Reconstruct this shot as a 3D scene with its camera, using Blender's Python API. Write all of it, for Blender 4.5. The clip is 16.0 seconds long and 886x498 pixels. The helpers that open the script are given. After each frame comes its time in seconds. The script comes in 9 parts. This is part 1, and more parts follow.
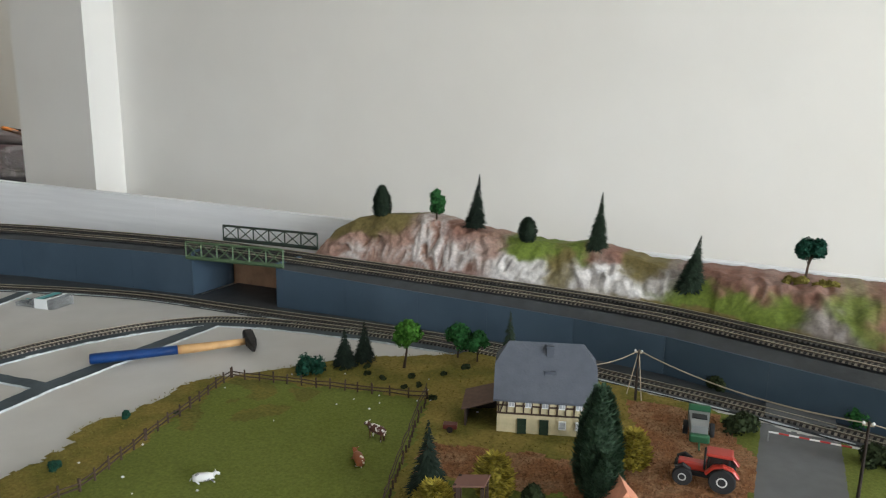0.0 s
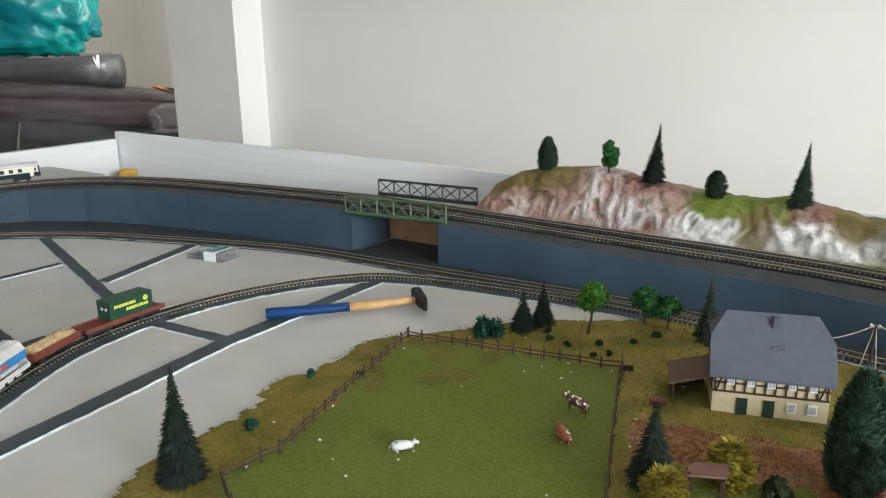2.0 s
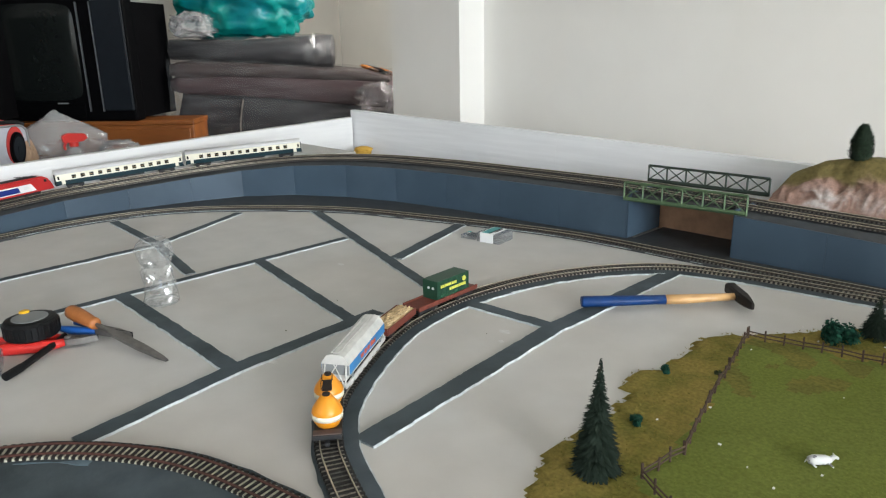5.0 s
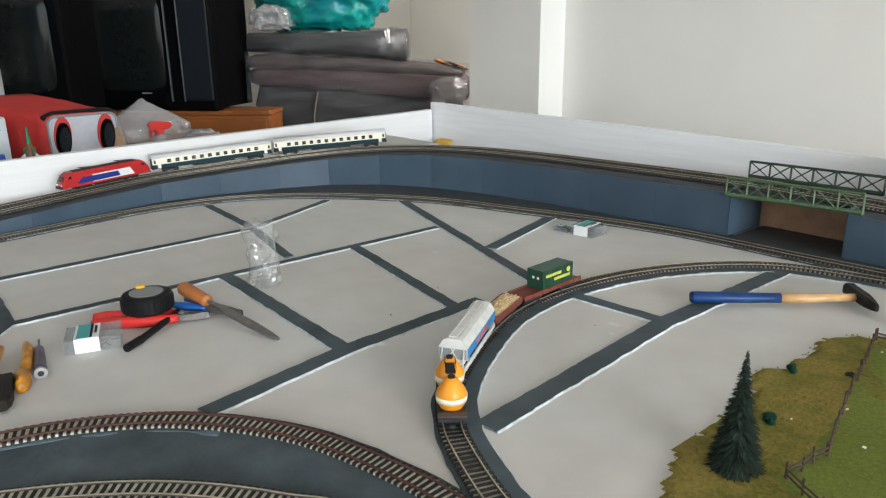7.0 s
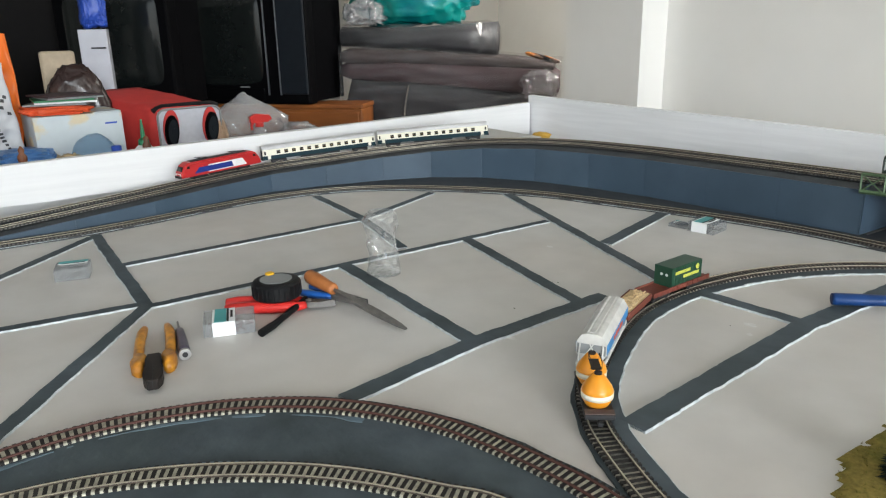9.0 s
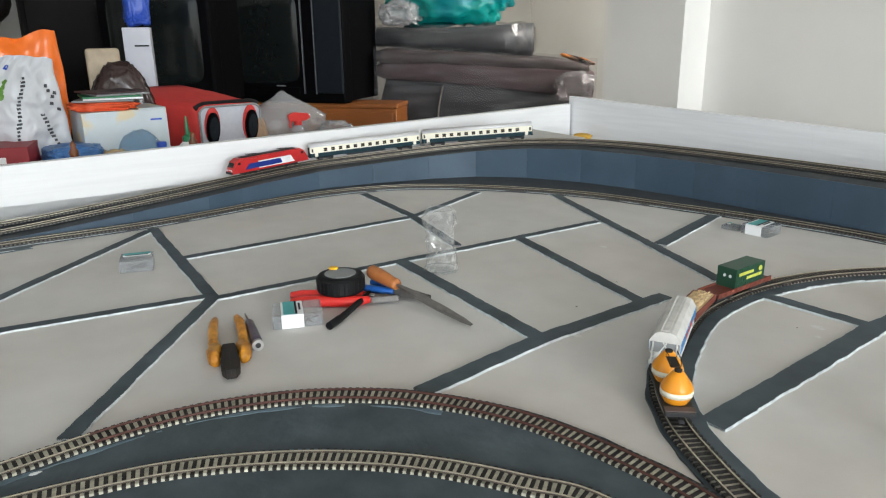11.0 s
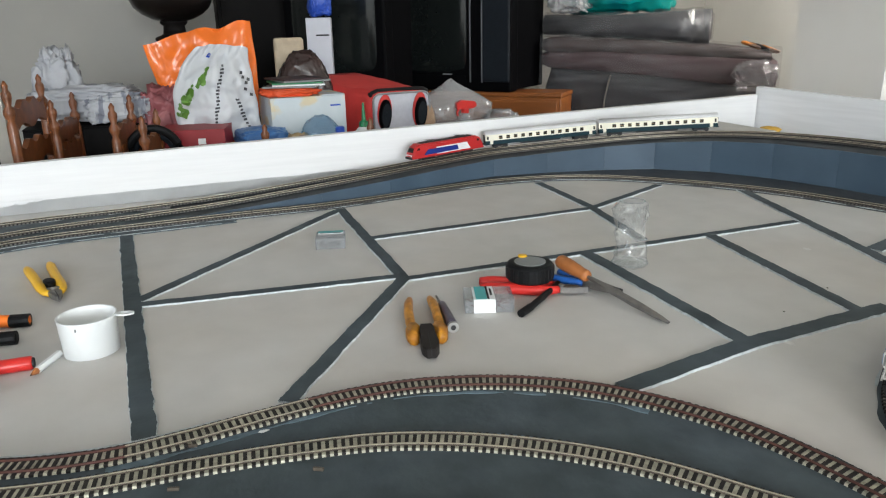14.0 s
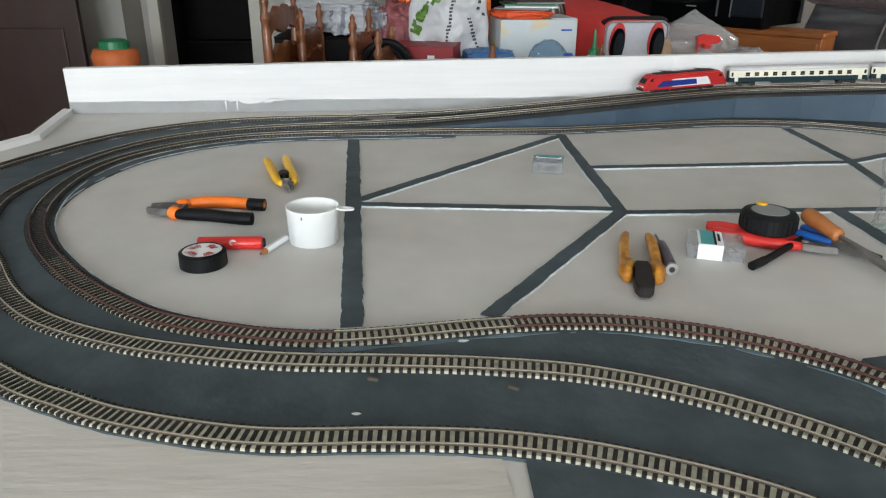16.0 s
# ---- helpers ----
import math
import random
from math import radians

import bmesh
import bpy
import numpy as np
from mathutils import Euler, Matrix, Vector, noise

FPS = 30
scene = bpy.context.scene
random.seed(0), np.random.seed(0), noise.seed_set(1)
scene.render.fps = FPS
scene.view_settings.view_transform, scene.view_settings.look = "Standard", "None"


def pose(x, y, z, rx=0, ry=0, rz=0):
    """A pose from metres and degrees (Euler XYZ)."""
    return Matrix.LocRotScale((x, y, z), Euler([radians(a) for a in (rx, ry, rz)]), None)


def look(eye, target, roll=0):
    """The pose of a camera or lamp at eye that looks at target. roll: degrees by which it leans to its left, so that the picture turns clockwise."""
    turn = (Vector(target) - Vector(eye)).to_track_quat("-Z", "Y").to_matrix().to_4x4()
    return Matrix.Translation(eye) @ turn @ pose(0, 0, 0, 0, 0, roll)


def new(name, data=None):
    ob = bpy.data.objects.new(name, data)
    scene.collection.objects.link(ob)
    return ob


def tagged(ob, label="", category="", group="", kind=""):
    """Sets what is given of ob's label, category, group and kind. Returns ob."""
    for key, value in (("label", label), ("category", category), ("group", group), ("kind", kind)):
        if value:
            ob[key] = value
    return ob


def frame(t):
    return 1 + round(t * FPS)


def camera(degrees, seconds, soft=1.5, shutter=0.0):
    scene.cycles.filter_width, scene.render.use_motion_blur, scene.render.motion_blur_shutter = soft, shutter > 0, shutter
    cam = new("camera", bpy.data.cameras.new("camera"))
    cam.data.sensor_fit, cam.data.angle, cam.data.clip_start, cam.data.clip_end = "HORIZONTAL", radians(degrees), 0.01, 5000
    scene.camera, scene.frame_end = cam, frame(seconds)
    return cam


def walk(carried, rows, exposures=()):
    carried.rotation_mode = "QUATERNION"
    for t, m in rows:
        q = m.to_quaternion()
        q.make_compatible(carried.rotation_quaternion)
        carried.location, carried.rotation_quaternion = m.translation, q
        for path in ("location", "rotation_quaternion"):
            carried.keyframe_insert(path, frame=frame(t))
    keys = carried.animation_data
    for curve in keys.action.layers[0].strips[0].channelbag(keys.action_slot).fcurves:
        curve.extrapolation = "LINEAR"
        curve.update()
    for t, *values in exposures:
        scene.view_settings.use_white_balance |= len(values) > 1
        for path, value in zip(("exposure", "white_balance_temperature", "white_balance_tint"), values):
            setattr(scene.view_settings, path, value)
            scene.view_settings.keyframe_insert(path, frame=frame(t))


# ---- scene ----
cam = camera(63.50, 16.0, soft=1.2)
PATH = [
    (0, (0.1251, 0.0096, 0.4156), (-0.7136, 1.7813, 0.0185), 0.75),
    (0.5, (0.0925, 0.0366, 0.4101), (-0.8389, 1.7600, 0.0068), 0.30),
    (1, (0.0750, 0.0626, 0.3979), (-0.9701, 1.7167, -0.0164), 1.25),
    (1.5, (0.0404, 0.0556, 0.3943), (-1.0476, 1.6639, -0.0851), 0.57),
    (2, (-0.0035, 0.0274, 0.3987), (-1.1017, 1.6171, -0.1178), -0.68),
    (2.5, (-0.0527, -0.0023, 0.4065), (-1.1406, 1.5884, -0.1282), -0.15),
    (3, (-0.0972, -0.0210, 0.4125), (-1.2192, 1.5458, -0.1223), -0.01),
    (3.5, (-0.1398, -0.0448, 0.4153), (-1.3321, 1.4754, -0.1019), -0.37),
    (4, (-0.1736, -0.0733, 0.4130), (-1.4375, 1.3869, -0.1070), -0.56),
    (4.5, (-0.2047, -0.1060, 0.4122), (-1.5443, 1.2734, -0.1381), -1.02),
    (7, (-0.2871, -0.1851, 0.3928), (-1.7738, 1.0253, -0.1767), -0.61),
    (7.5, (-0.3004, -0.2054, 0.3896), (-1.8359, 0.9417, -0.1817), -1.17),
    (8, (-0.3146, -0.2154, 0.3881), (-1.8919, 0.8707, -0.1885), -1.33),
    (10.5, (-0.3597, -0.2878, 0.3881), (-1.9814, 0.7295, -0.1910), -1.01),
    (11, (-0.3634, -0.3001, 0.3861), (-1.9992, 0.6958, -0.1906), -0.73),
    (11.5, (-0.3696, -0.3131, 0.3821), (-2.0043, 0.6838, -0.1956), -0.37),
    (12, (-0.3721, -0.3325, 0.3804), (-1.9996, 0.6763, -0.1972), 0.24),
    (12.5, (-0.3703, -0.3567, 0.3807), (-1.9942, 0.6449, -0.2191), 1.45),
    (13, (-0.3771, -0.3703, 0.3823), (-2.0559, 0.5324, -0.2232), 0.36),
    (13.5, (-0.3886, -0.3642, 0.3850), (-2.1388, 0.3939, -0.2167), -0.99),
    (14, (-0.4005, -0.3605, 0.3826), (-2.2015, 0.2723, -0.2141), -1.25),
    (14.5, (-0.4181, -0.3603, 0.3724), (-2.2491, 0.1542, -0.2460), -1.20),
    (15, (-0.4260, -0.3564, 0.3606), (-2.2762, 0.0085, -0.3052), -1.62),
    (15.5, (-0.4280, -0.3625, 0.3526), (-2.2880, -0.1785, -0.3593), -0.70),
    (16, (-0.4354, -0.3692, 0.3525), (-2.2841, -0.2973, -0.4070), 0.43),
]
walk(cam, [(t, look(eye, target, roll)) for t, eye, target, roll in PATH],
     exposures=((0, -0.30), (2, -0.01), (4, 0.05), (7, 0.07), (11, 0.05), (14, 0.02), (16, -0.08)))

# ---- light ----
world = bpy.data.worlds.new("world")
scene.world = world
world.use_nodes = True
wn = world.node_tree.nodes
sky = wn.new("ShaderNodeTexSky")
sky.sky_type = "NISHITA"
sky.sun_disc = False
sky.sun_elevation, sky.sun_rotation = radians(38), radians(200)
world.node_tree.links.new(sky.outputs[0], wn["Background"].inputs[0])
wn["Background"].inputs[1].default_value = 0.12


def daylight_area(name, m, w, h, power, colour):
    """An area lamp that sends daylight in through a wall opening."""
    d = bpy.data.lights.new(name, "AREA")
    d.shape, d.size, d.size_y, d.energy, d.color = "RECTANGLE", w, h, power, colour
    ob = new(name, d)
    ob.matrix_world = m
    return ob


ROOM = dict(x0=-5.0, x1=6.5, y0=-3.2, y1=2.085, y2=3.35, z0=-0.78, z1=1.95)
daylight_area("room_daylight", look((6.4, -1.0, 1.12), (-1.4, 0.6, 0.1)), 3.0, 1.5, 555, (0.875, 0.942, 1.0))
# weak fill added through an assumed south opening, for the back wall
daylight_area("room_daylight", look((-0.6, -3.1, 0.9), (-1.0, 0.8, 0.0)), 2.4, 1.2, 15, (0.875, 0.942, 1.0))
# added lamp, never in view, that brightens the alcove
daylight_area("room_daylight", look((-2.72, 2.78, 1.0), (-4.2, 2.65, 0.25)), 0.85, 0.9, 38, (1.0, 0.965, 0.90))

# ---- materials ----
MATS = {}


def material(name, colour, rough=0.6, metal=0.0, vary=0.12, scale=30.0, bump=0.0, bump_scale=200.0, spec=0.5, per_object=0.0, island=0.0,
             second=None, second_scale=6.0, second_low=0.45, second_high=0.6, alpha=1.0, transmission=0.0, stretch=None, coat=0.0, ior=1.45):
    """A surface with a base colour, broken up at two scales, and fine relief."""
    m = bpy.data.materials.new(name)
    m.use_nodes = True
    t = m.node_tree
    n, ln = t.nodes, t.links
    b = n["Principled BSDF"]
    b.inputs["Roughness"].default_value = rough
    b.inputs["Metallic"].default_value = metal
    b.inputs["Specular IOR Level"].default_value = spec
    b.inputs["IOR"].default_value = ior
    b.inputs["Coat Weight"].default_value = coat
    b.inputs["Transmission Weight"].default_value = transmission
    b.inputs["Alpha"].default_value = alpha
    tc = n.new("ShaderNodeTexCoord")
    mp = n.new("ShaderNodeMapping")
    ln.new(tc.outputs["Object"], mp.inputs[0])
    if stretch:
        mp.inputs["Scale"].default_value = stretch
    fine = n.new("ShaderNodeTexNoise")
    fine.inputs["Scale"].default_value = scale
    fine.inputs["Detail"].default_value = 5
    ln.new(mp.outputs[0], fine.inputs["Vector"])
    base = n.new("ShaderNodeRGB")
    base.outputs[0].default_value = (*colour, 1)
    out = base.outputs[0]
    if second:
        big = n.new("ShaderNodeTexNoise")
        big.inputs["Scale"].default_value = second_scale
        big.inputs["Detail"].default_value = 4
        ln.new(mp.outputs[0], big.inputs["Vector"])
        ramp = n.new("ShaderNodeMapRange")
        ramp.inputs["From Min"].default_value = second_low
        ramp.inputs["From Max"].default_value = second_high
        ln.new(big.outputs[0], ramp.inputs[0])
        mix = n.new("ShaderNodeMixRGB")
        mix.inputs[2].default_value = (*second, 1)
        ln.new(ramp.outputs[0], mix.inputs[0])
        ln.new(out, mix.inputs[1])
        out = mix.outputs[0]
    hsv = n.new("ShaderNodeHueSaturation")
    ln.new(out, hsv.inputs["Color"])
    val = n.new("ShaderNodeMapRange")
    val.inputs["From Min"].default_value, val.inputs["From Max"].default_value = 0.3, 0.7
    val.inputs["To Min"].default_value, val.inputs["To Max"].default_value = 1 - vary, 1 + vary
    ln.new(fine.outputs[0], val.inputs[0])
    last = val.outputs[0]
    for amount, node, socket in ((per_object, "ShaderNodeObjectInfo", "Random"), (island, "ShaderNodeNewGeometry", "Random Per Island")):
        if amount:
            src = n.new(node)
            rng = n.new("ShaderNodeMapRange")
            rng.inputs["To Min"].default_value, rng.inputs["To Max"].default_value = 1 - amount, 1 + amount
            ln.new(src.outputs[socket], rng.inputs[0])
            mul = n.new("ShaderNodeMath")
            mul.operation = "MULTIPLY"
            ln.new(last, mul.inputs[0])
            ln.new(rng.outputs[0], mul.inputs[1])
            last = mul.outputs[0]
    ln.new(last, hsv.inputs["Value"])
    ln.new(hsv.outputs[0], b.inputs["Base Color"])
    if bump:
        rel = n.new("ShaderNodeTexNoise")
        rel.inputs["Scale"].default_value = bump_scale
        rel.inputs["Detail"].default_value = 4
        ln.new(mp.outputs[0], rel.inputs["Vector"])
        bp = n.new("ShaderNodeBump")
        bp.inputs["Strength"].default_value = bump
        bp.inputs["Distance"].default_value = 0.002
        ln.new(rel.outputs[0], bp.inputs["Height"])
        ln.new(bp.outputs[0], b.inputs["Normal"])
    MATS[name] = m
    return m


M_TABLE = material("painted_board", (0.532, 0.518, 0.496), 0.58, vary=0.05, scale=14, bump=0.18, bump_scale=45, second=(0.515, 0.49, 0.458), second_scale=2.5)
M_RAWBOARD = material("brushed_board", (0.56, 0.535, 0.49), 0.7, vary=0.05, scale=14, bump=0.3, bump_scale=30, second=(0.50, 0.47, 0.42), second_scale=7, stretch=(4, 0.7, 1))
M_DARK = material("dark_grey_paint", (0.057, 0.073, 0.081), 0.6, spec=0.22, vary=0.2, scale=22, bump=0.5, bump_scale=60, second=(0.067, 0.085, 0.098), second_scale=7)
M_BLUEWALL = material("slate_blue_paint", (0.043, 0.070, 0.100), 0.48, spec=0.35, vary=0.08, scale=10, bump=0.15, bump_scale=50, second=(0.052, 0.081, 0.113), second_scale=5)
M_FOAM = material("white_foam", (0.70, 0.695, 0.69), 0.7, vary=0.035, scale=40, bump=0.22, bump_scale=60, stretch=(0.12, 0.12, 2.5))
# paler copy of white_foam, lifting the back panels that get less light
M_FOAMBACK = material("lightened_brushed_foam", (0.84, 0.845, 0.86), 0.6, vary=0.04, scale=40, bump=0.3, bump_scale=60, stretch=(0.12, 0.12, 2.5))
M_BAND = material("pale_grey_paint", (0.60, 0.605, 0.60), 0.6, vary=0.06, scale=18, bump=0.2, bump_scale=45)
M_FOAMEDGE = material("white_foam_edge", (0.47, 0.51, 0.52), 0.7, vary=0.25, scale=90, bump=0.4, bump_scale=150)
M_DECK = material("track_deck", (0.042, 0.046, 0.050), 0.55, vary=0.2, scale=40, bump=0.3, bump_scale=120)
M_SLEEPER = material("black_plastic_sleeper", (0.010, 0.0085, 0.0075), 0.6, vary=0.15, scale=200, per_object=0.25, island=0.25)
M_SLEEPERGAP = material("grey_ballast_paint", (0.47, 0.455, 0.365), 0.8, vary=0.25, scale=150)
M_BEDMID = material("brown_grey_ballast", (0.29, 0.26, 0.22), 0.85, vary=0.4, scale=130)
M_BEDDARK = material("dark_ballast", (0.135, 0.13, 0.12), 0.85, vary=0.4, scale=110)
M_RAIL = material("nickel_rail", (0.52, 0.47, 0.37), 0.34, metal=0.6, vary=0.12, scale=60)
# rail sides darker than the heads: their shade is put into the colour
M_RAILWEB = material("dark_rail_side", (0.11, 0.09, 0.07), 0.5, metal=0.4, vary=0.3, scale=90)
M_RAILRUST = material("brown_painted_rail", (0.075, 0.030, 0.023), 0.55, metal=0.1, vary=0.2, scale=80)
M_WALL = material("cream_plaster", (0.77, 0.755, 0.72), 0.85, vary=0.025, scale=3, bump=0.1, bump_scale=35, second=(0.75, 0.73, 0.69), second_scale=1.2)
M_CEIL = material("white_ceiling", (0.8, 0.8, 0.78), 0.9, vary=0.02)
M_FLOOR = material("beige_floor_tile", (0.42, 0.36, 0.28), 0.35, vary=0.08, scale=5)
M_WOOD = material("varnished_pine", (0.36, 0.15, 0.05), 0.35, vary=0.25, scale=22, stretch=(1, 1, 0.15), coat=0.2)
M_DARKWOOD = material("dark_brown_wood", (0.06, 0.025, 0.015), 0.4, vary=0.2, scale=15, stretch=(1, 1, 0.2))


# ---- mesh helpers ----
def part(name, bm, mat, parent=None, label="", smooth=False):
    me = bpy.data.meshes.new(name)
    bm.normal_update()
    bm.to_mesh(me)
    bm.free()
    me.materials.append(mat)
    if smooth:
        me.shade_smooth()
    ob = new(name, me)
    if parent is not None:
        ob.parent = parent
    if label:
        ob["label"] = label
    return ob


def thing(name, label, category, m=None, group="", kind=""):
    ob = new(name)
    if m is not None:
        ob.matrix_world = m
    return tagged(ob, label, category, group, kind)


def box(x0, x1, y0, y1, z0, z1, bevel=0.0, bm=None):
    own = bmesh.new() if bm is None else bm
    r = bmesh.ops.create_cube(own, size=1)
    for v in r["verts"]:
        v.co = Vector((x0 + (v.co.x + 0.5) * (x1 - x0), y0 + (v.co.y + 0.5) * (y1 - y0), z0 + (v.co.z + 0.5) * (z1 - z0)))
    if bevel:
        es = list({e for v in r["verts"] for e in v.link_edges})
        bmesh.ops.bevel(own, geom=es, offset=bevel, segments=2, affect="EDGES", profile=0.5)
    return own


def lathe(profile, n=16, bm=None, m=None):
    """A turned shape from (radius, height) pairs."""
    own = bmesh.new() if bm is None else bm
    m = m or Matrix()
    rings = []
    for r, z in profile:
        rings.append([own.verts.new(m @ Vector((r * math.cos(2 * math.pi * k / n), r * math.sin(2 * math.pi * k / n), z))) for k in range(n)])
    for a, b in zip(rings, rings[1:]):
        for k in range(n):
            own.faces.new((a[k], a[(k + 1) % n], b[(k + 1) % n], b[k]))
    own.faces.new(rings[0][::-1])
    own.faces.new(rings[-1])
    return own


def tube(points, radius, n=8, bm=None, flat=1.0, caps=True):
    """A round bar along points; radius may be a number or a list."""
    own = bmesh.new() if bm is None else bm
    pts = [Vector(p) for p in points]
    radii = radius if isinstance(radius, (list, tuple)) else [radius] * len(pts)
    rings = []
    for i, p in enumerate(pts):
        d = (pts[min(i + 1, len(pts) - 1)] - pts[max(i - 1, 0)]).normalized()
        up = Vector((0, 0, 1)) if abs(d.z) < 0.95 else Vector((1, 0, 0))
        s = d.cross(up).normalized()
        u = s.cross(d)
        rings.append([own.verts.new(p + radii[i] * (math.cos(2 * math.pi * k / n) * s + flat * math.sin(2 * math.pi * k / n) * u)) for k in range(n)])
    for a, b in zip(rings, rings[1:]):
        for k in range(n):
            own.faces.new((a[k], a[(k + 1) % n], b[(k + 1) % n], b[k]))
    if caps:
        own.faces.new(rings[0][::-1])
        own.faces.new(rings[-1])
    return own


def prism(outline, z0, z1, bm=None, m=None):
    """An upright solid over an outline of (x, y) points, counter-clockwise."""
    own = bmesh.new() if bm is None else bm
    m = m or Matrix()
    lo = [own.verts.new(m @ Vector((x, y, z0))) for x, y in outline]
    hi = [own.verts.new(m @ Vector((x, y, z1))) for x, y in outline]
    k = len(outline)
    own.faces.new(hi)
    own.faces.new(lo[::-1])
    for i in range(k):
        own.faces.new((lo[i], lo[(i + 1) % k], hi[(i + 1) % k], hi[i]))
    return own


def spline(ctrl, step):
    """Points about step apart on a smooth line through the control points."""
    p = [Vector((*c, 0.0)) if len(c) == 2 else Vector(c) for c in ctrl]
    p = [2 * p[0] - p[1], *p, 2 * p[-1] - p[-2]]
    fine = []
    for a, b, c, d in zip(p, p[1:], p[2:], p[3:]):
        for k in range(24):
            u = k / 24
            fine.append(0.5 * (2 * b + (c - a) * u + (2 * a - 5 * b + 4 * c - d) * u * u + (3 * b - a - 3 * c + d) * u ** 3))
    fine.append(p[-2])
    for _ in range(6):
        fine = [fine[0]] + [(q + 2 * r + s) / 4 for q, r, s in zip(fine, fine[1:], fine[2:])] + [fine[-1]]
    run, far = [0.0], 0.0
    for q, r in zip(fine, fine[1:]):
        far += (r - q).length
        run.append(far)
    n = max(2, int(far / step))
    out = []
    for axis in range(3):
        out.append(np.interp(np.linspace(0, far, n + 1), run, [q[axis] for q in fine]))
    return [Vector(v) for v in zip(*out)]


def sides(line):
    """The level unit vector to the left of a line at each point."""
    out = []
    for i in range(len(line)):
        d = line[min(i + 1, len(line) - 1)] - line[max(i - 1, 0)]
        out.append(Vector((-d.y, d.x, 0)).normalized())
    return out


def sweep(line, profile, bm=None):
    """Carries a closed profile of (left, up) pairs along a line."""
    own = bmesh.new() if bm is None else bm
    rings = [[own.verts.new(p + s * a + Vector((0, 0, b))) for a, b in profile] for p, s in zip(line, sides(line))]
    k = len(profile)
    for q, r in zip(rings, rings[1:]):
        for i in range(k):
            own.faces.new((q[i], q[(i + 1) % k], r[(i + 1) % k], r[i]))
    own.faces.new(rings[0][::-1])
    own.faces.new(rings[-1])
    return own


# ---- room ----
# plaster darkened in its colour for the dim far side of the room
M_WALLDIM = material("dimmed_beige_plaster", (0.325, 0.316, 0.292), 0.85, vary=0.03, scale=4, bump=0.1, bump_scale=35)
# the hallway's lack of light is put into this near-black colour
M_HALL = material("hall_gloom_brown", (0.016, 0.013, 0.011), 0.6, vary=0.2, scale=9)
R = ROOM
T = 0.2
fl = part("floor", box(R["x0"] - T, R["x1"] + T, R["y0"] - T, R["y2"] + T, R["z0"] - 0.1, R["z0"]), M_FLOOR)
tagged(fl, "beige tiled floor of a living room", "floor", kind="structure")
ce = part("ceiling", box(R["x0"] - T, R["x1"] + T, R["y0"] - T, R["y2"] + T, R["z1"], R["z1"] + 0.1), M_CEIL)
tagged(ce, "plain white ceiling", "ceiling", kind="structure")


def wall(name, spans, label, mat=M_WALL):
    bm = bmesh.new()
    for s in spans:
        box(*s, bm=bm)
    return tagged(part(name, bm, mat), label, "wall", kind="structure")


z0, z1 = R["z0"], R["z1"]
# window opening: east wall y -2.5..0.5, z 0.35..1.9; assumed opening: south wall x -1.8..0.6, z 0.3..1.5
wall("wall_north", [(-2.69, R["x1"] + T, R["y1"], R["y1"] + T, z0, z1)], "plain cream plastered wall behind the layout")
wall("wall_column", [(-2.704, -2.290, 1.943, R["y1"], z0, z1), (-2.704, -2.69, R["y1"], R["y1"] + T, z0, z1)], "cream plastered wall column with a lit side")
wall("wall_alcove", [(R["x0"] - T, -2.69, R["y2"], R["y2"] + T, z0, z1)], "cream plastered wall at the back of the alcove")
# unseen return wall, its opening cut to house the added alcove lamp
wall("wall_alcove_side", [(-2.69, -2.54, R["y1"] + T, 2.32, z0, z1), (-2.69, -2.54, 3.22, R["y2"], z0, z1), (-2.69, -2.54, 2.32, 3.22, z0, 0.5), (-2.69, -2.54, 2.32, 3.22, 1.5, z1)], "cream plastered return wall of the alcove, unseen, with an opening for the added lamp")
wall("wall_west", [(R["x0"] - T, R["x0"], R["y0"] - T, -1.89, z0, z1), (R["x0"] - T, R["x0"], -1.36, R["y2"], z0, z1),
                   (R["x0"] - T, R["x0"], -1.89, -1.36, 1.33, z1)], "plastered wall with a dark doorway, its dimness put into a greyish colour", M_WALLDIM)
wall("wall_east", [(R["x1"], R["x1"] + T, R["y0"], -2.5, z0, z1), (R["x1"], R["x1"] + T, 0.5, R["y1"], z0, z1),
                   (R["x1"], R["x1"] + T, -2.5, 0.5, z0, 0.35), (R["x1"], R["x1"] + T, -2.5, 0.5, 1.9, z1)], "cream wall with a wide window opening")
wall("wall_south", [(R["x0"], -1.8, R["y0"] - T, R["y0"], z0, z1), (0.6, R["x1"] + T, R["y0"] - T, R["y0"], z0, z1),
                    (-1.8, 0.6, R["y0"] - T, R["y0"], z0, 0.3), (-1.8, 0.6, R["y0"] - T, R["y0"], 1.5, z1)], "cream wall out of view with an opening assumed for the fill lamp")
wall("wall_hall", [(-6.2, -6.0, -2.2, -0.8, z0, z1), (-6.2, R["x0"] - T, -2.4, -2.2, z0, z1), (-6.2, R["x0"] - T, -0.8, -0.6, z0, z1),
                   (-6.2, R["x0"] - T, -2.4, -0.6, z0 - 0.1, z0), (-6.2, R["x0"] - T, -2.4, -0.6, 1.33, 1.43)], "wall of the hallway behind the doorway, its dimness painted near black", M_HALL)

# ---- layout board ----
OUTLINE = [(-2.18, -1.200), (-1.888, -1.148), (-1.800, -1.182), (-1.46, -1.585), (0.95, -1.6), (0.95, 1.45), (-2.34, 1.45)]
board = thing("layout_table", "large light grey painted board of a model railway on timber legs", "table")
part("board", prism(OUTLINE, -0.03, 0.0), M_TABLE, board)
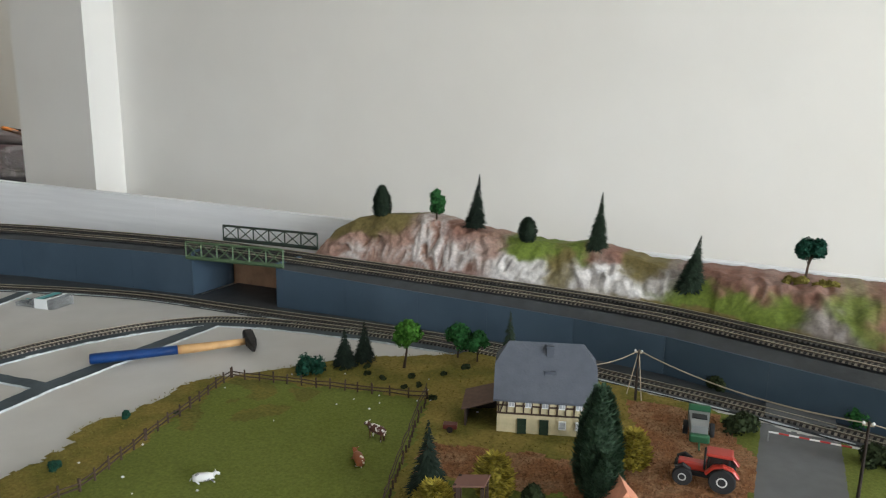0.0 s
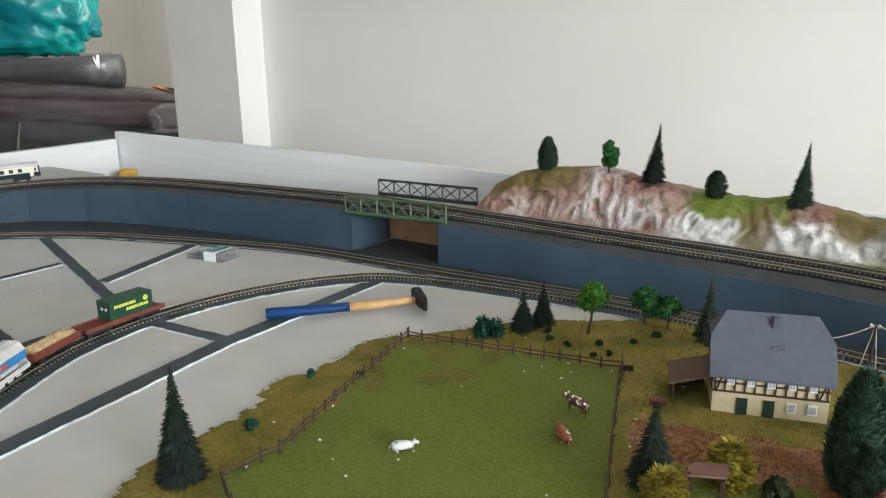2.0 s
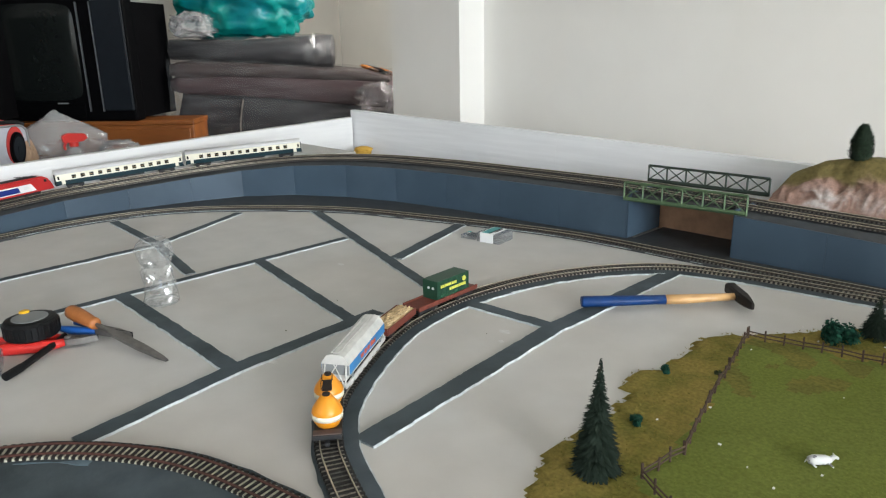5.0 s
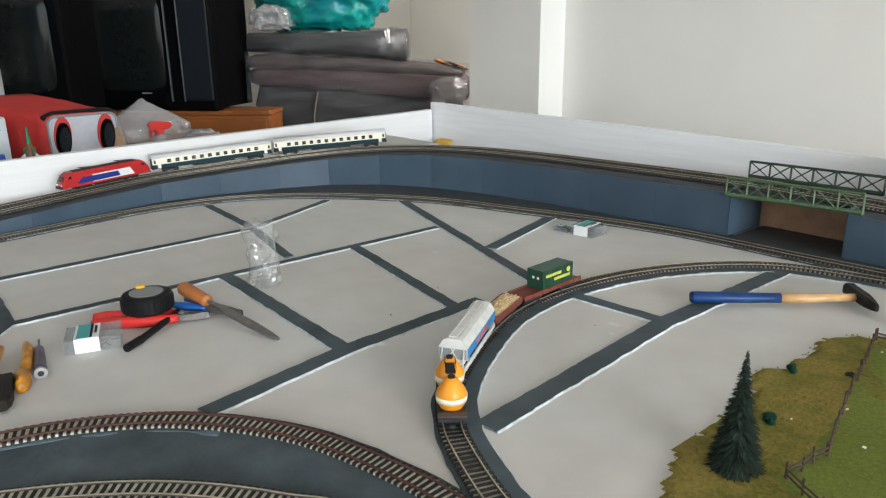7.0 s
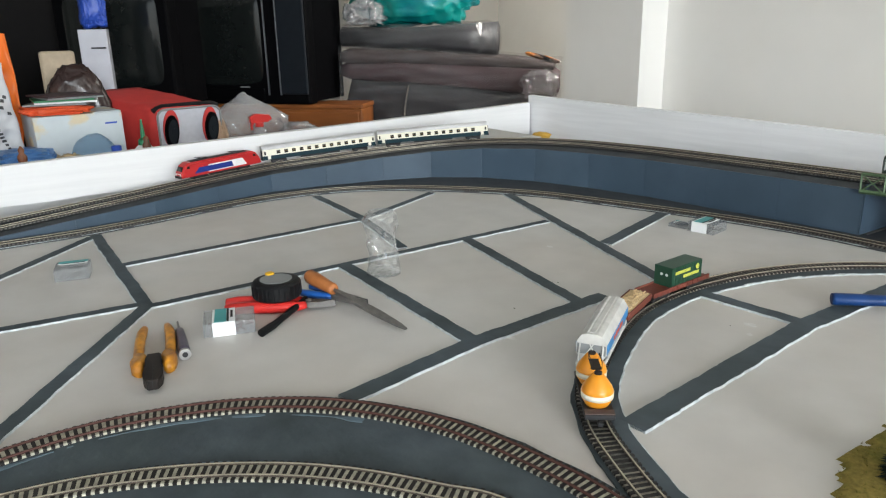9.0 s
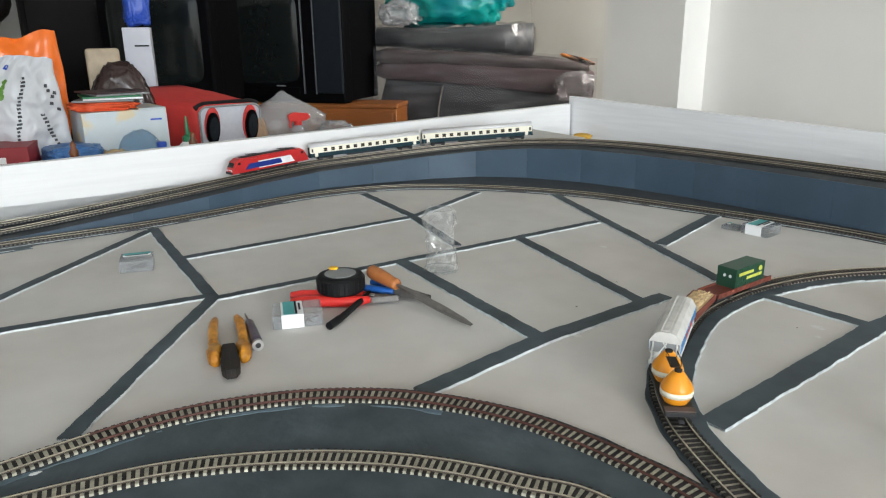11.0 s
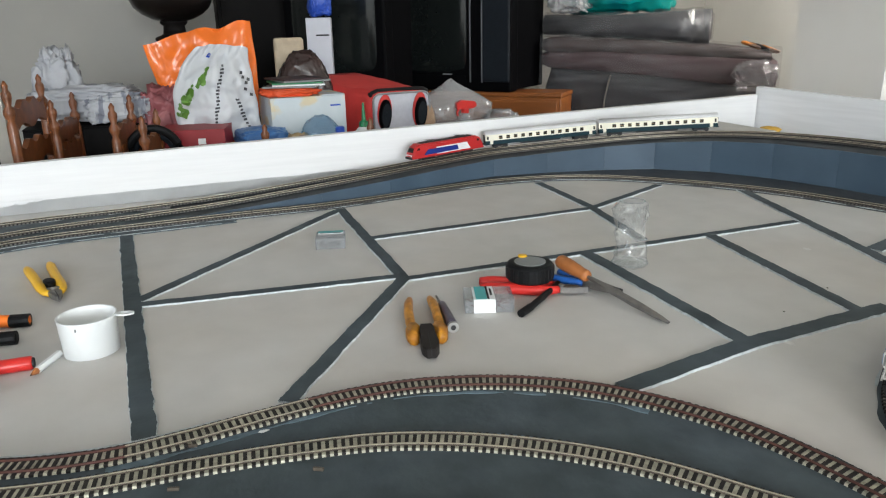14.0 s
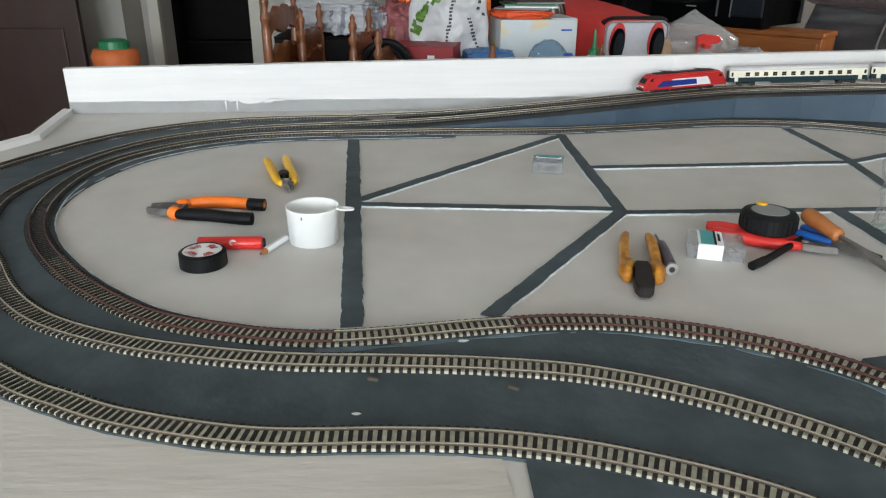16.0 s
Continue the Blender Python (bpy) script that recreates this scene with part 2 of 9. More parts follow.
for x, y in ((-2.05, -1.05), (-2.1, 1.2), (0.8, 1.2), (0.8, -1.4), (-0.9, -1.4), (-0.9, 1.2)):
    part("leg", box(x - 0.03, x + 0.03, y - 0.03, y + 0.03, R["z0"], -0.03, 0.004), M_WOOD, board)

# low white rim on the cut-off corner
rim_line = [Vector((-2.145, -1.183, 0)), Vector((-1.890, -1.136, 0)), Vector((-1.800, -1.168, 0)), Vector((-1.47, -1.56, 0))]
tagged(part("board_rim", sweep(rim_line, [(-0.012, 0.0), (0.006, 0.0), (0.006, 0.012), (-0.012, 0.014)]), M_FOAM), "low white painted rim along the board's cut corner", "rim", kind="structure")


def foam_panel(name, a, b, ha, hb, thick, label, band=0.0, mat=M_FOAM):
    """An upright foam panel on the board from a to b, with heights at its ends."""
    a, b = Vector((*a, 0)), Vector((*b, 0))
    s = Vector((-(b - a).y, (b - a).x, 0)).normalized() * thick
    bm = bmesh.new()
    n = 24
    rows = []
    for k in range(n + 1):
        p = a.lerp(b, k / n)
        h = ha + (hb - ha) * k / n + 0.0012 * noise.noise(p * 9)
        rows.append([bm.verts.new(p), bm.verts.new(p + Vector((0, 0, h))), bm.verts.new(p + s + Vector((0, 0, h + 0.001))), bm.verts.new(p + s)])
    for q, r in zip(rows, rows[1:]):
        for i in range(4):
            bm.faces.new((q[i], q[(i + 1) % 4], r[(i + 1) % 4], r[i]))
    bm.faces.new(rows[0][::-1])
    bm.faces.new(rows[-1])
    ob = thing(name, label, "foam panel")
    part("panel", bm, mat, ob)
    if band:
        bm = bmesh.new()
        n = 120
        rows = []
        for k in range(n + 1):
            p = a.lerp(b, k / n) - s * 0.05
            h = band + 0.0016 * noise.noise(p * 11) + 0.0008 * noise.noise(p * 40)
            rows.append([bm.verts.new(p), bm.verts.new(p + Vector((0, 0, h)))])
        for q, r in zip(rows, rows[1:]):
            bm.faces.new((q[0], q[1], r[1], r[0]))
        bmesh.ops.solidify(bm, geom=bm.faces[:], thickness=0.0008)
        part("painted_band", bm, M_BAND, ob, "grey painted band along the foot")
        rnd = random.Random(5)
        for y, w2, z2 in ((-0.824, 0.004, 0.004), (-0.797, 0.0045, 0.003), (-0.81, 0.024, 0.024), (-0.765, 0.055, 0.0185), (-0.725, 0.030, 0.0205), (-0.70, 0.05, 0.0245)):
            q = a.lerp(b, (y - a.y) / (b.y - a.y)) - s * 0.10
            out = [(y + w2 * (0.5 - i / 12) + rnd.uniform(-0.001, 0.001), z2 + 0.0016 * rnd.random() + 0.006 * (abs(i / 6 - 1) ** 3)) for i in range(13)]
            part("paint_run", prism(out + [(y - w2 * 0.5, 0.0305), (y + w2 * 0.5, 0.0305)], q.x, q.x + 0.0006, m=Matrix(((0, 0, 1, 0), (1, 0, 0, 0), (0, 1, 0, 0), (0, 0, 0, 1)))), M_FOAM, ob, "white paint run")
    return ob


foam_panel("foam_backboard", (-2.150, -1.183), (-2.303, 1.412), 0.1040, 0.1440, 0.02, "white painted foam panel edging the board", 0.028)
foam_panel("foam_backboard", (-2.320, 1.420), (-1.402, 1.411), 0.168, 0.157, 0.018, "white foam panel with brushed paint behind the railway, paled against its dim side", mat=M_FOAMBACK)
foam_panel("foam_backboard", (-1.4015, 1.4108), (0.95, 1.402), 0.1572, 0.120, 0.018, "white foam panel with brushed paint behind the railway, paled against its dim side", mat=M_FOAMBACK)

def polyline(pts, step):
    """Points about step apart on straight runs between the corners."""
    out = []
    for a, b in zip(pts, pts[1:]):
        a, b = Vector((*a, 0)), Vector((*b, 0))
        n = max(1, round((b - a).length / step))
        out += [a.lerp(b, k / n) for k in range(n)]
    return out + [Vector((*pts[-1], 0))]


# ---- raised strips between the fields ----
STRIPS = [
    ([(-1.918, -0.0651), (-1.4285, -0.066), (-1.1006, -0.2953)], 0.025),
    ([(-1.9042, -0.0742), (-1.4884, -0.4591)], 0.024),
    ([(-1.4405, -0.0724), (-1.4704, -0.4727)], 0.022),
    ([(-1.9059, -0.4997), (-1.0639, -0.4347)], 0.029),
    ([(-1.6673, -0.0613), (-1.698, 0.4342), (-1.8289, 0.6981)], 0.022),
    ([(-1.9747, 0.4486), (-1.7091, 0.4387), (-1.4572, 0.396)], 0.024),
    ([(-1.7058, 0.8382), (-1.0563, 0.6407)], 0.027),
    ([(-1.3453, 1.0002), (-1.2513, 0.7171)], 0.032),
    ([(-1.4304, 0.5246), (-1.0597, 0.4649)], 0.027),
    ([(-1.4326, 0.2618), (-1.044, 0.2576)], 0.030),
    ([(-1.424, -0.0641), (-1.4423, 0.7394)], 0.020),
    ([(-0.9932, 0.0523), (-1.034, 0.2576), (-1.0554, 0.5145)], 0.032),
    ([(-0.7735, 0.2664), (-0.8187, 0.6535), (-0.8207, 1.0171)], 0.036),
    ([(-0.9969, 0.6362), (-0.8325, 0.6517)], 0.028),
]
for k, (pts, w) in enumerate(STRIPS):
    line = polyline(pts, 0.006)
    w *= 0.82
    lift = 0.0029 + 0.000026 * k
    ob = thing("road_strip", "raised dark grey painted strip with white cut sides", "strip", group="strips across the board")
    bm = bmesh.new()
    rows = []
    for i, (p, s) in enumerate(zip(line, sides(line))):
        j = 0.0018 * noise.noise(Vector((p.x * 40, p.y * 40, k))) + 0.0012 * noise.noise(Vector((p.x * 140, p.y * 140, k)))
        j2 = 0.0018 * noise.noise(Vector((p.x * 40, p.y * 40, k + 7))) + 0.0012 * noise.noise(Vector((p.x * 140, p.y * 140, k + 3)))
        rows.append([p + s * (w / 2 + j), p - s * (w / 2 + j2)])
    edge = bmesh.new()
    for bmk, grow, z in ((edge, 0.0010, lift - 0.0004), (bm, 0.0, lift)):
        vs = [[bmk.verts.new(a + (a - b).normalized() * grow), bmk.verts.new(a + (a - b).normalized() * grow * 0.5 + Vector((0, 0, z))),
               bmk.verts.new(b - (a - b).normalized() * grow * 0.5 + Vector((0, 0, z))), bmk.verts.new(b - (a - b).normalized() * grow)] for a, b in rows]
        for q, r in zip(vs, vs[1:]):
            for i in range(3):
                bmk.faces.new((q[i], r[i], r[i + 1], q[i + 1]))
        bmk.faces.new(vs[0])
        bmk.faces.new(vs[-1][::-1])
    part("top", bm, M_DARK, ob)
    part("edge", edge, M_FOAMEDGE, ob, "ragged white foam edge")

# ---- tracks ----
LINE_A = [(-0.1681, 0.1548), (-0.4453, 0.1586), (-0.6681, 0.1561), (-0.7572, 0.1467), (-0.8772, 0.11), (-0.9774, 0.0388), (-1.0408, -0.0481), (-1.0738, -0.1395), (-1.0821, -0.2219),
          (-1.0728, -0.3126), (-1.0587, -0.3997), (-1.0533, -0.4705), (-1.0672, -0.5516), (-1.105, -0.6504), (-1.1763, -0.7402), (-1.2564, -0.8143), (-1.346, -0.8756), (-1.4368, -0.9137),
          (-1.5472, -0.9341), (-1.6586, -0.9305), (-1.7522, -0.8945), (-1.8355, -0.8226), (-1.891, -0.7332), (-1.9196, -0.6265), (-1.9317, -0.4924), (-1.9449, -0.289)]
LINE_A2 = [(-1.9449, -0.289), (-1.95, -0.088), (-1.9735, 0.0578), (-2.006, 0.2033), (-2.0248, 0.3486), (-2.0069, 0.5029), (-1.9477, 0.6299), (-1.8519, 0.7386), (-1.7332, 0.8381), (-1.6145, 0.9103),
           (-1.4684, 0.9643), (-1.2403, 1.0404), (-1.0671, 1.0803), (-0.8574, 1.0931), (-0.7206, 1.1015), (-0.5473, 1.1141), (-0.3192, 1.1174), (-0.0904, 1.0763), (0.093, 1.0444), (0.2678, 1.0037), (0.7352, 0.8884)]
LINE_B = [(-0.1667, 0.0914), (-0.4443, 0.1041), (-0.7112, 0.0833), (-0.7935, 0.0403), (-0.8754, -0.0293), (-0.9387, -0.1163), (-0.9817, -0.2124), (-0.999, -0.3041), (-1.0062, -0.3903),
          (-1.0114, -0.4888), (-1.0261, -0.5735), (-1.051, -0.6595), (-1.0955, -0.7492), (-1.157, -0.817), (-1.229, -0.8708), (-1.3447, -0.947), (-1.4904, -0.9971), (-1.6483, -0.9843),
          (-1.7893, -0.9389), (-1.8902, -0.8632), (-1.9501, -0.7646), (-1.9879, -0.6543), (-2.0128, -0.511)]
LINE_C = [(-0.1648, 0.0096), (-0.4426, 0.0178), (-0.627, 0.0034), (-0.737, -0.0425), (-0.7826, -0.0746), (-0.8243, -0.1249), (-0.8671, -0.2211), (-0.8882, -0.3037), (-0.8953, -0.3899), (-0.8959, -0.4727), (-0.9043, -0.5326), (-0.9272, -0.6139),
          (-0.9516, -0.6675), (-0.9833, -0.7268), (-1.0749, -0.8483), (-1.2086, -0.9747), (-1.3431, -1.0555), (-1.489, -1.1039), (-1.6286, -1.1094), (-1.7931, -1.0509), (-1.908, -0.9842), (-1.9911, -0.8946),
          (-2.0491, -0.7905), (-2.0765, -0.6701), (-2.0911, -0.5176)]
# the ramp: both tracks climb behind the retaining wall
RAMP_B = [(-2.0122, -0.5116, 0), (-2.0265, -0.3157, 0.0073), (-2.0264, -0.1336, 0.0237), (-2.0415, 0.0487, 0.0382), (-2.089, 0.212, 0.0446), (-2.13, 0.3842, 0.0501), (-2.1118, 0.5474, 0.0582), (-2.0726, 0.7151, 0.0692),
          (-2.0024, 0.8689, 0.0801), (-1.87, 0.9801, 0.091), (-1.7218, 1.0522, 0.0955), (-1.5635, 1.097, 0.0965), (-1.4034, 1.1255, 0.0965), (-1.0472, 1.1667, 0.0965), (-0.8921, 1.1777, 0.0928), (-0.728, 1.1858, 0.0883),
          (-0.5247, 1.1906, 0.0837), (-0.0894, 1.1755, 0.0783), (0.2015, 1.0944, 0.0755), (0.7386, 0.9259, 0.0728)]
RAMP_C = [(-2.0908, -0.5181, 0), (-2.1002, -0.3158, 0.0073), (-2.0933, -0.1338, 0.0237), (-2.1028, 0.0484, 0.0382), (-2.1456, 0.2118, 0.0446), (-2.1893, 0.3841, 0.0501), (-2.1711, 0.5473, 0.0582), (-2.1275, 0.7377, 0.0692),
          (-2.0529, 0.9008, 0.0801), (-1.9067, 1.0254, 0.091), (-1.7465, 1.1036, 0.0955), (-1.5771, 1.1509, 0.0965), (-1.4124, 1.1809, 0.0965), (-1.0469, 1.2241, 0.0965), (-0.8918, 1.2339, 0.0928), (-0.7277, 1.2399, 0.0883),
          (-0.5245, 1.2455, 0.0837), (-0.0896, 1.2292, 0.0783), (0.2007, 1.1467, 0.0755), (0.737, 0.9766, 0.0728)]
LINE_F = [(-0.3992, 0.1632), (-0.556, 0.1674), (-0.6574, 0.1806), (-0.7535, 0.2157), (-0.8026, 0.2428), (-0.8517, 0.2825), (-0.8964, 0.3395), (-0.9448, 0.4199), (-0.9822, 0.5056), (-0.9984, 0.5957), (-0.9981, 0.6813), (-0.9813, 0.7802),
          (-0.9434, 0.8787), (-0.8889, 0.9637), (-0.8207, 1.0215), (-0.7023, 1.0569), (-0.5864, 1.0743), (-0.4104, 1.0913), (-0.2276, 1.0815)]

SLEEPER_L, SLEEPER_W, PITCH, GAUGE = 0.031, 0.0036, 0.0075, 0.0178


def bar_mesh(name, lx, ly, z0, z1, mat):
    bm = box(-lx / 2, lx / 2, -ly / 2, ly / 2, z0, z1)
    me = bpy.data.meshes.new(name)
    bm.to_mesh(me)
    bm.free()
    me.materials.append(mat)
    return me


SLEEPER = bar_mesh("sleeper", SLEEPER_W, SLEEPER_L, 0.0004, 0.0030, M_SLEEPER)
LATER = []


def track(name, ctrl, label, lift, near=None, bed=None, rail_mat=None, bare=None):
    """A length of track: bed, ballast, rails and sleepers. near: a test for the stretch whose sleepers are parts."""
    line = [p + Vector((0, 0, lift)) for p in spline(ctrl, PITCH)]
    ob = thing(name, label, "railway track", group="tracks of the layout")
    rail_mat = rail_mat or M_RAIL
    beds, last = [], None
    for p in line:
        kind = bed(p) if bed else M_BEDDARK
        if beds:
            beds[-1][1].append(p)
        if kind is not last:
            beds.append((kind, [p]))
            last = kind
    for kind, run in beds:
        if len(run) > 2:
            part("ballast", sweep(run, [(0.0145, 0.0), (0.0136, 0.0022), (-0.0136, 0.0022), (-0.0145, 0.0)]), kind, ob, "pale painted bed" if kind is M_SLEEPERGAP else "dark bed between the sleepers")
    for side in (1, -1):
        c = side * (GAUGE / 2 + 0.0004)
        runs, last = [], None
        for p in line:
            kind = bool(bare and bare(p))
            if runs:
                runs[-1][1].append(p)
            if kind != last:
                runs.append((kind, [p]))
                last = kind
        for kind, run in runs:
            if len(run) < 3:
                continue
            painted = rail_mat is M_RAILRUST and not kind
            rl = part("rail", sweep(run, [(c + 0.0011, 0.003), (c + 0.00045, 0.0035), (c + 0.00045, 0.0047), (c - 0.00045, 0.0047), (c - 0.00045, 0.0035), (c - 0.0011, 0.003)]), M_RAILRUST if painted else M_RAILWEB, ob)
            part("rail_head", sweep(run, [(c + 0.0006, 0.0047), (c + 0.0006, 0.0054), (c - 0.0006, 0.0054), (c - 0.0006, 0.0047)]), M_RAILRUST if painted else M_RAIL, rl)
    LATER.append((ob, line, near))
    return ob


PALE = lambda p: M_SLEEPERGAP if p.x > -1.27 + 0.05 * noise.noise(p * 20) else M_BEDDARK
MIXED = lambda p: M_BEDMID if noise.noise(p * 14) > -0.1 else M_BEDDARK
NEAR = lambda p: p.y < -0.1 and p.x > -1.5
tagA = track("railway_track", LINE_A, "inner loop of model track with brown painted rails", 0.0035, NEAR, PALE, M_RAILRUST, bare=lambda p: (-0.445 < p.y < -0.27 and p.x > -1.4) or p.x < -1.42)
track("railway_track", LINE_A2, "inner loop of model track at the foot of the retaining wall", 0.0035, lambda p: p.x > -0.9, lambda p: MIXED(p) if p.x > -0.5 else M_BEDDARK)
track("railway_track", LINE_B, "middle loop of model track with bare nickel rails", 0.0035, NEAR, PALE)
track("railway_track", LINE_C, "outer loop of model track with bare nickel rails", 0.0035, NEAR, PALE)
track("railway_track", RAMP_B, "front track on the ramp above the retaining wall", 0.0035, lambda p: p.x > -0.8, lambda p: MIXED(p) if p.x > -0.8 else M_BEDDARK)
track("railway_track", RAMP_C, "rear track on the ramp that the passenger train runs on", 0.0035, lambda p: p.x > -0.8)
track("railway_track", LINE_F, "curved siding track that carries the freight wagons", 0.0035, lambda p: p.x < -0.62 and p.y < 1.0, MIXED)


# dark painted base under the tracks
def ribbon(name, left, right, z, mat, label, edge=False, rough_edge=0.0):
    """A thin slab between two lines of points."""
    bm = bmesh.new()
    n = 160
    out = []
    for line in (left, right):
        idx = np.linspace(0, len(line) - 1, n)
        out.append([line[int(i)].lerp(line[min(int(i) + 1, len(line) - 1)], i - int(i)) for i in idx])
    rows = []
    for i, (a, b) in enumerate(zip(*out)):
        w = (b - a).normalized()
        a = a - w * rough_edge * noise.noise(a * 45)
        b = b + w * rough_edge * noise.noise(b * 45 + Vector((3, 1, 0)))
        rows.append([bm.verts.new((a.x, a.y, 0.0)), bm.verts.new((a.x, a.y, z)), bm.verts.new((b.x, b.y, z)), bm.verts.new((b.x, b.y, 0.0))])
    for q, r in zip(rows, rows[1:]):
        for i in range(3):
            bm.faces.new((q[i], q[i + 1], r[i + 1], r[i]))
    return tagged(part(name, bm, mat), label, "track base", kind="structure")


def offset(ctrl, d, step=0.02):
    line = spline(ctrl, step)
    return [p + s * d for p, s in zip(line, sides(line))]


ribbon("track_base", offset(LINE_A, -0.021), offset(LINE_C, 0.0155), 0.0032, M_DARK, "dark grey painted base under the loop tracks", rough_edge=0.002)
ribbon("track_base", offset(LINE_A2, 0.06), offset(LINE_A2, -0.022), 0.0034, M_DECK, "dark base at the foot of the retaining wall", rough_edge=0.002)
ribbon("track_base", offset(LINE_F, 0.019), offset(LINE_F, -0.032), 0.0030, M_DARK, "dark grey painted base under the curved siding", rough_edge=0.0025)
ribbon("foam_edge", offset(LINE_F, -0.030), offset(LINE_F, -0.0335), 0.0024, M_FOAMEDGE, "ragged white edge of the siding's base", rough_edge=0.0030)


inner = [p for p in offset(LINE_A, -0.020) if p.x < -1.42]
widen = [min(1.0, max(0.0, (-1.42 - p.x) / 0.28)) for p in inner]
inner_far = [p - s * (0.001 + 0.026 * w * w * (3 - 2 * w)) for p, s, w in zip(inner, sides(inner), widen)]
ribbon("track_base", inner_far, inner, 0.0028, M_DARK, "dark grey painted margin inside the loop's bend", rough_edge=0.003)
foot_a = [p for p in offset(LINE_A2, 0.02) if p.y > -0.2 and p.x < -0.95]
foot_b = [p for p in offset(RAMP_B, -0.032) if p.y > -0.2 and p.x < -0.95]
ribbon("track_base", foot_b, foot_a, 0.0030, M_DECK, "dark painted ground between the track and the retaining wall")
near_c = [p for p in offset(LINE_C, -0.0155) if p.y > -0.303]
ribbon("track_base", near_c, [p + Vector((0.16, 0.0, 0)) for p in near_c], 0.0029, M_DARK, "dark grey painted base beyond the outer loop", rough_edge=0.004)
far_c = [p for p in offset(LINE_C, -0.0155) if p.y < -0.290 and p.x > -1.75]
ribbon("brushed_margin", far_c, [p + Vector((0.30, 0.03, 0)) for p in far_c], 0.0012, M_RAWBOARD, "pale brushed margin of the board beyond the outer loop", rough_edge=0.002)


for x, y, rz in ((-1.045, -0.392, 70), (-0.980, -0.409, 75), (-0.963, -0.286, 60), (-1.008, -0.503, 80)):
    jn = part("rail_joiner", box(-0.005, 0.005, -0.0016, 0.0016, 0.0032, 0.0062, 0.0006), M_RAILWEB)
    jn.matrix_world = pose(x, y, 0.0, 0, 0, rz)
    tagged(jn, "small dark rail joiner on the painted track base", "joiner", group="rail joiners")
for k, (x, y, r) in enumerate(((-1.121, -0.675, 0.006), (-0.901, -0.527, 0.007), (-1.048, -0.325, 0.004), (-0.93, -0.42, 0.003), (-0.905, -0.36, 0.0035))):
    bm = bmesh.new()
    ring = [bm.verts.new((x + 0.7 * r * (1 + 0.5 * noise.noise(Vector((math.cos(a), math.sin(a), k * 4.3)))) * math.cos(a), y + 1.3 * r * (1 + 0.5 * noise.noise(Vector((math.cos(a), math.sin(a), k * 2.7)))) * math.sin(a), 0.0036)) for a in [2 * math.pi * i / 14 for i in range(14)]]
    top = bm.verts.new((x, y, 0.0048))
    for p, q in zip(ring, ring[1:] + ring[:1]):
        bm.faces.new((p, q, top))
    tagged(part("paint_blob", bm, M_BAND, smooth=True), "dried blob of pale paint on the track base", "paint", kind="structure")

# ---- retaining walls and deck ----
def wall_drop(x):
    """How far the top of the facing lies below the tracks."""
    return float(np.interp(x, [-2.1, -1.6, -0.8, -0.2], [0.003, 0.008, 0.007, 0.013]))


def embankment(ctrl, start, stop, label, rear, plate=0.165):
    """A retaining wall of flat plates, with a ballast shoulder and a flat deck behind it."""
    whole = spline(ctrl, 0.02)
    kept = [(p, s) for p, s in zip(whole, sides(whole)) if start(p) and stop(p)]
    line, side = [k[0] for k in kept], [k[1] for k in kept]
    ob = thing("retaining_wall", label, "retaining wall", kind="structure")
    n = max(1, round(len(line) * 0.02 / plate))
    marks = [round(k * (len(line) - 1) / n) for k in range(n + 1)]
    fronts = [line[k] - side[k] * 0.040 for k in marks]
    lows = [line[k].z - wall_drop(line[k].x) + 0.0008 for k in marks]
    for (f, g, hf, hg) in zip(fronts, fronts[1:], lows, lows[1:]):
        d = (g - f).normalized()
        s = Vector((-d.y, d.x, 0)) * 0.004
        bm = bmesh.new()
        for z in (0, 1):
            for q, h in ((f, hf), (g - d * 0.0003, hg)):
                for o in (Vector(), s):
                    bm.verts.new((q.x + o.x, q.y + o.y, h * z))
        bm.verts.ensure_lookup_table()
        for k in ((0, 2, 6, 4), (1, 5, 7, 3), (4, 6, 7, 5), (0, 4, 5, 1), (2, 3, 7, 6)):
            bm.faces.new([bm.verts[i] for i in k])
        bmesh.ops.recalc_face_normals(bm, faces=bm.faces)
        part("plate", bm, M_BLUEWALL, ob, "slate blue painted card plate")
    back = bmesh.new()
    rows = []
    for k, (p, s) in enumerate(zip(line, side)):
        i = max(m for m in range(len(marks)) if marks[m] <= k)
        i = min(i, len(marks) - 2)
        u = (k - marks[i]) / max(1, marks[i + 1] - marks[i])
        g = fronts[i].lerp(fronts[i + 1], u) + s * 0.0042
        low = lows[i] + (lows[i + 1] - lows[i]) * u - 0.0004
        e, b, h = p - s * 0.0175, p + s * rear, p.z + 0.0008
        rows.append([back.verts.new(v) for v in ((g.x, g.y, 0.0), (g.x, g.y, low), (e.x, e.y, h), (b.x, b.y, h), (b.x, b.y, 0.0))])
    for q, r in zip(rows, rows[1:]):
        for i in range(5):
            back.faces.new((q[i], r[i], r[(i + 1) % 5], q[(i + 1) % 5]))
    back.faces.new(rows[0])
    back.faces.new(rows[-1][::-1])
    bmesh.ops.recalc_face_normals(back, faces=back.faces)
    part("deck", back, M_DECK, ob, "dark deck and ballast shoulder under the raised tracks")
    return ob, fronts, lows


def pier_end(ob, f, h, x, y1, side):
    """The blue painted end of a wall at the underpass."""
    part("end_plate", box(min(x, x + side * 0.003), max(x, x + side * 0.003), f.y + 0.0005, y1, 0.0038, h + 0.012, 0.0008), M_BLUEWALL, ob, "slate blue painted end of the wall")


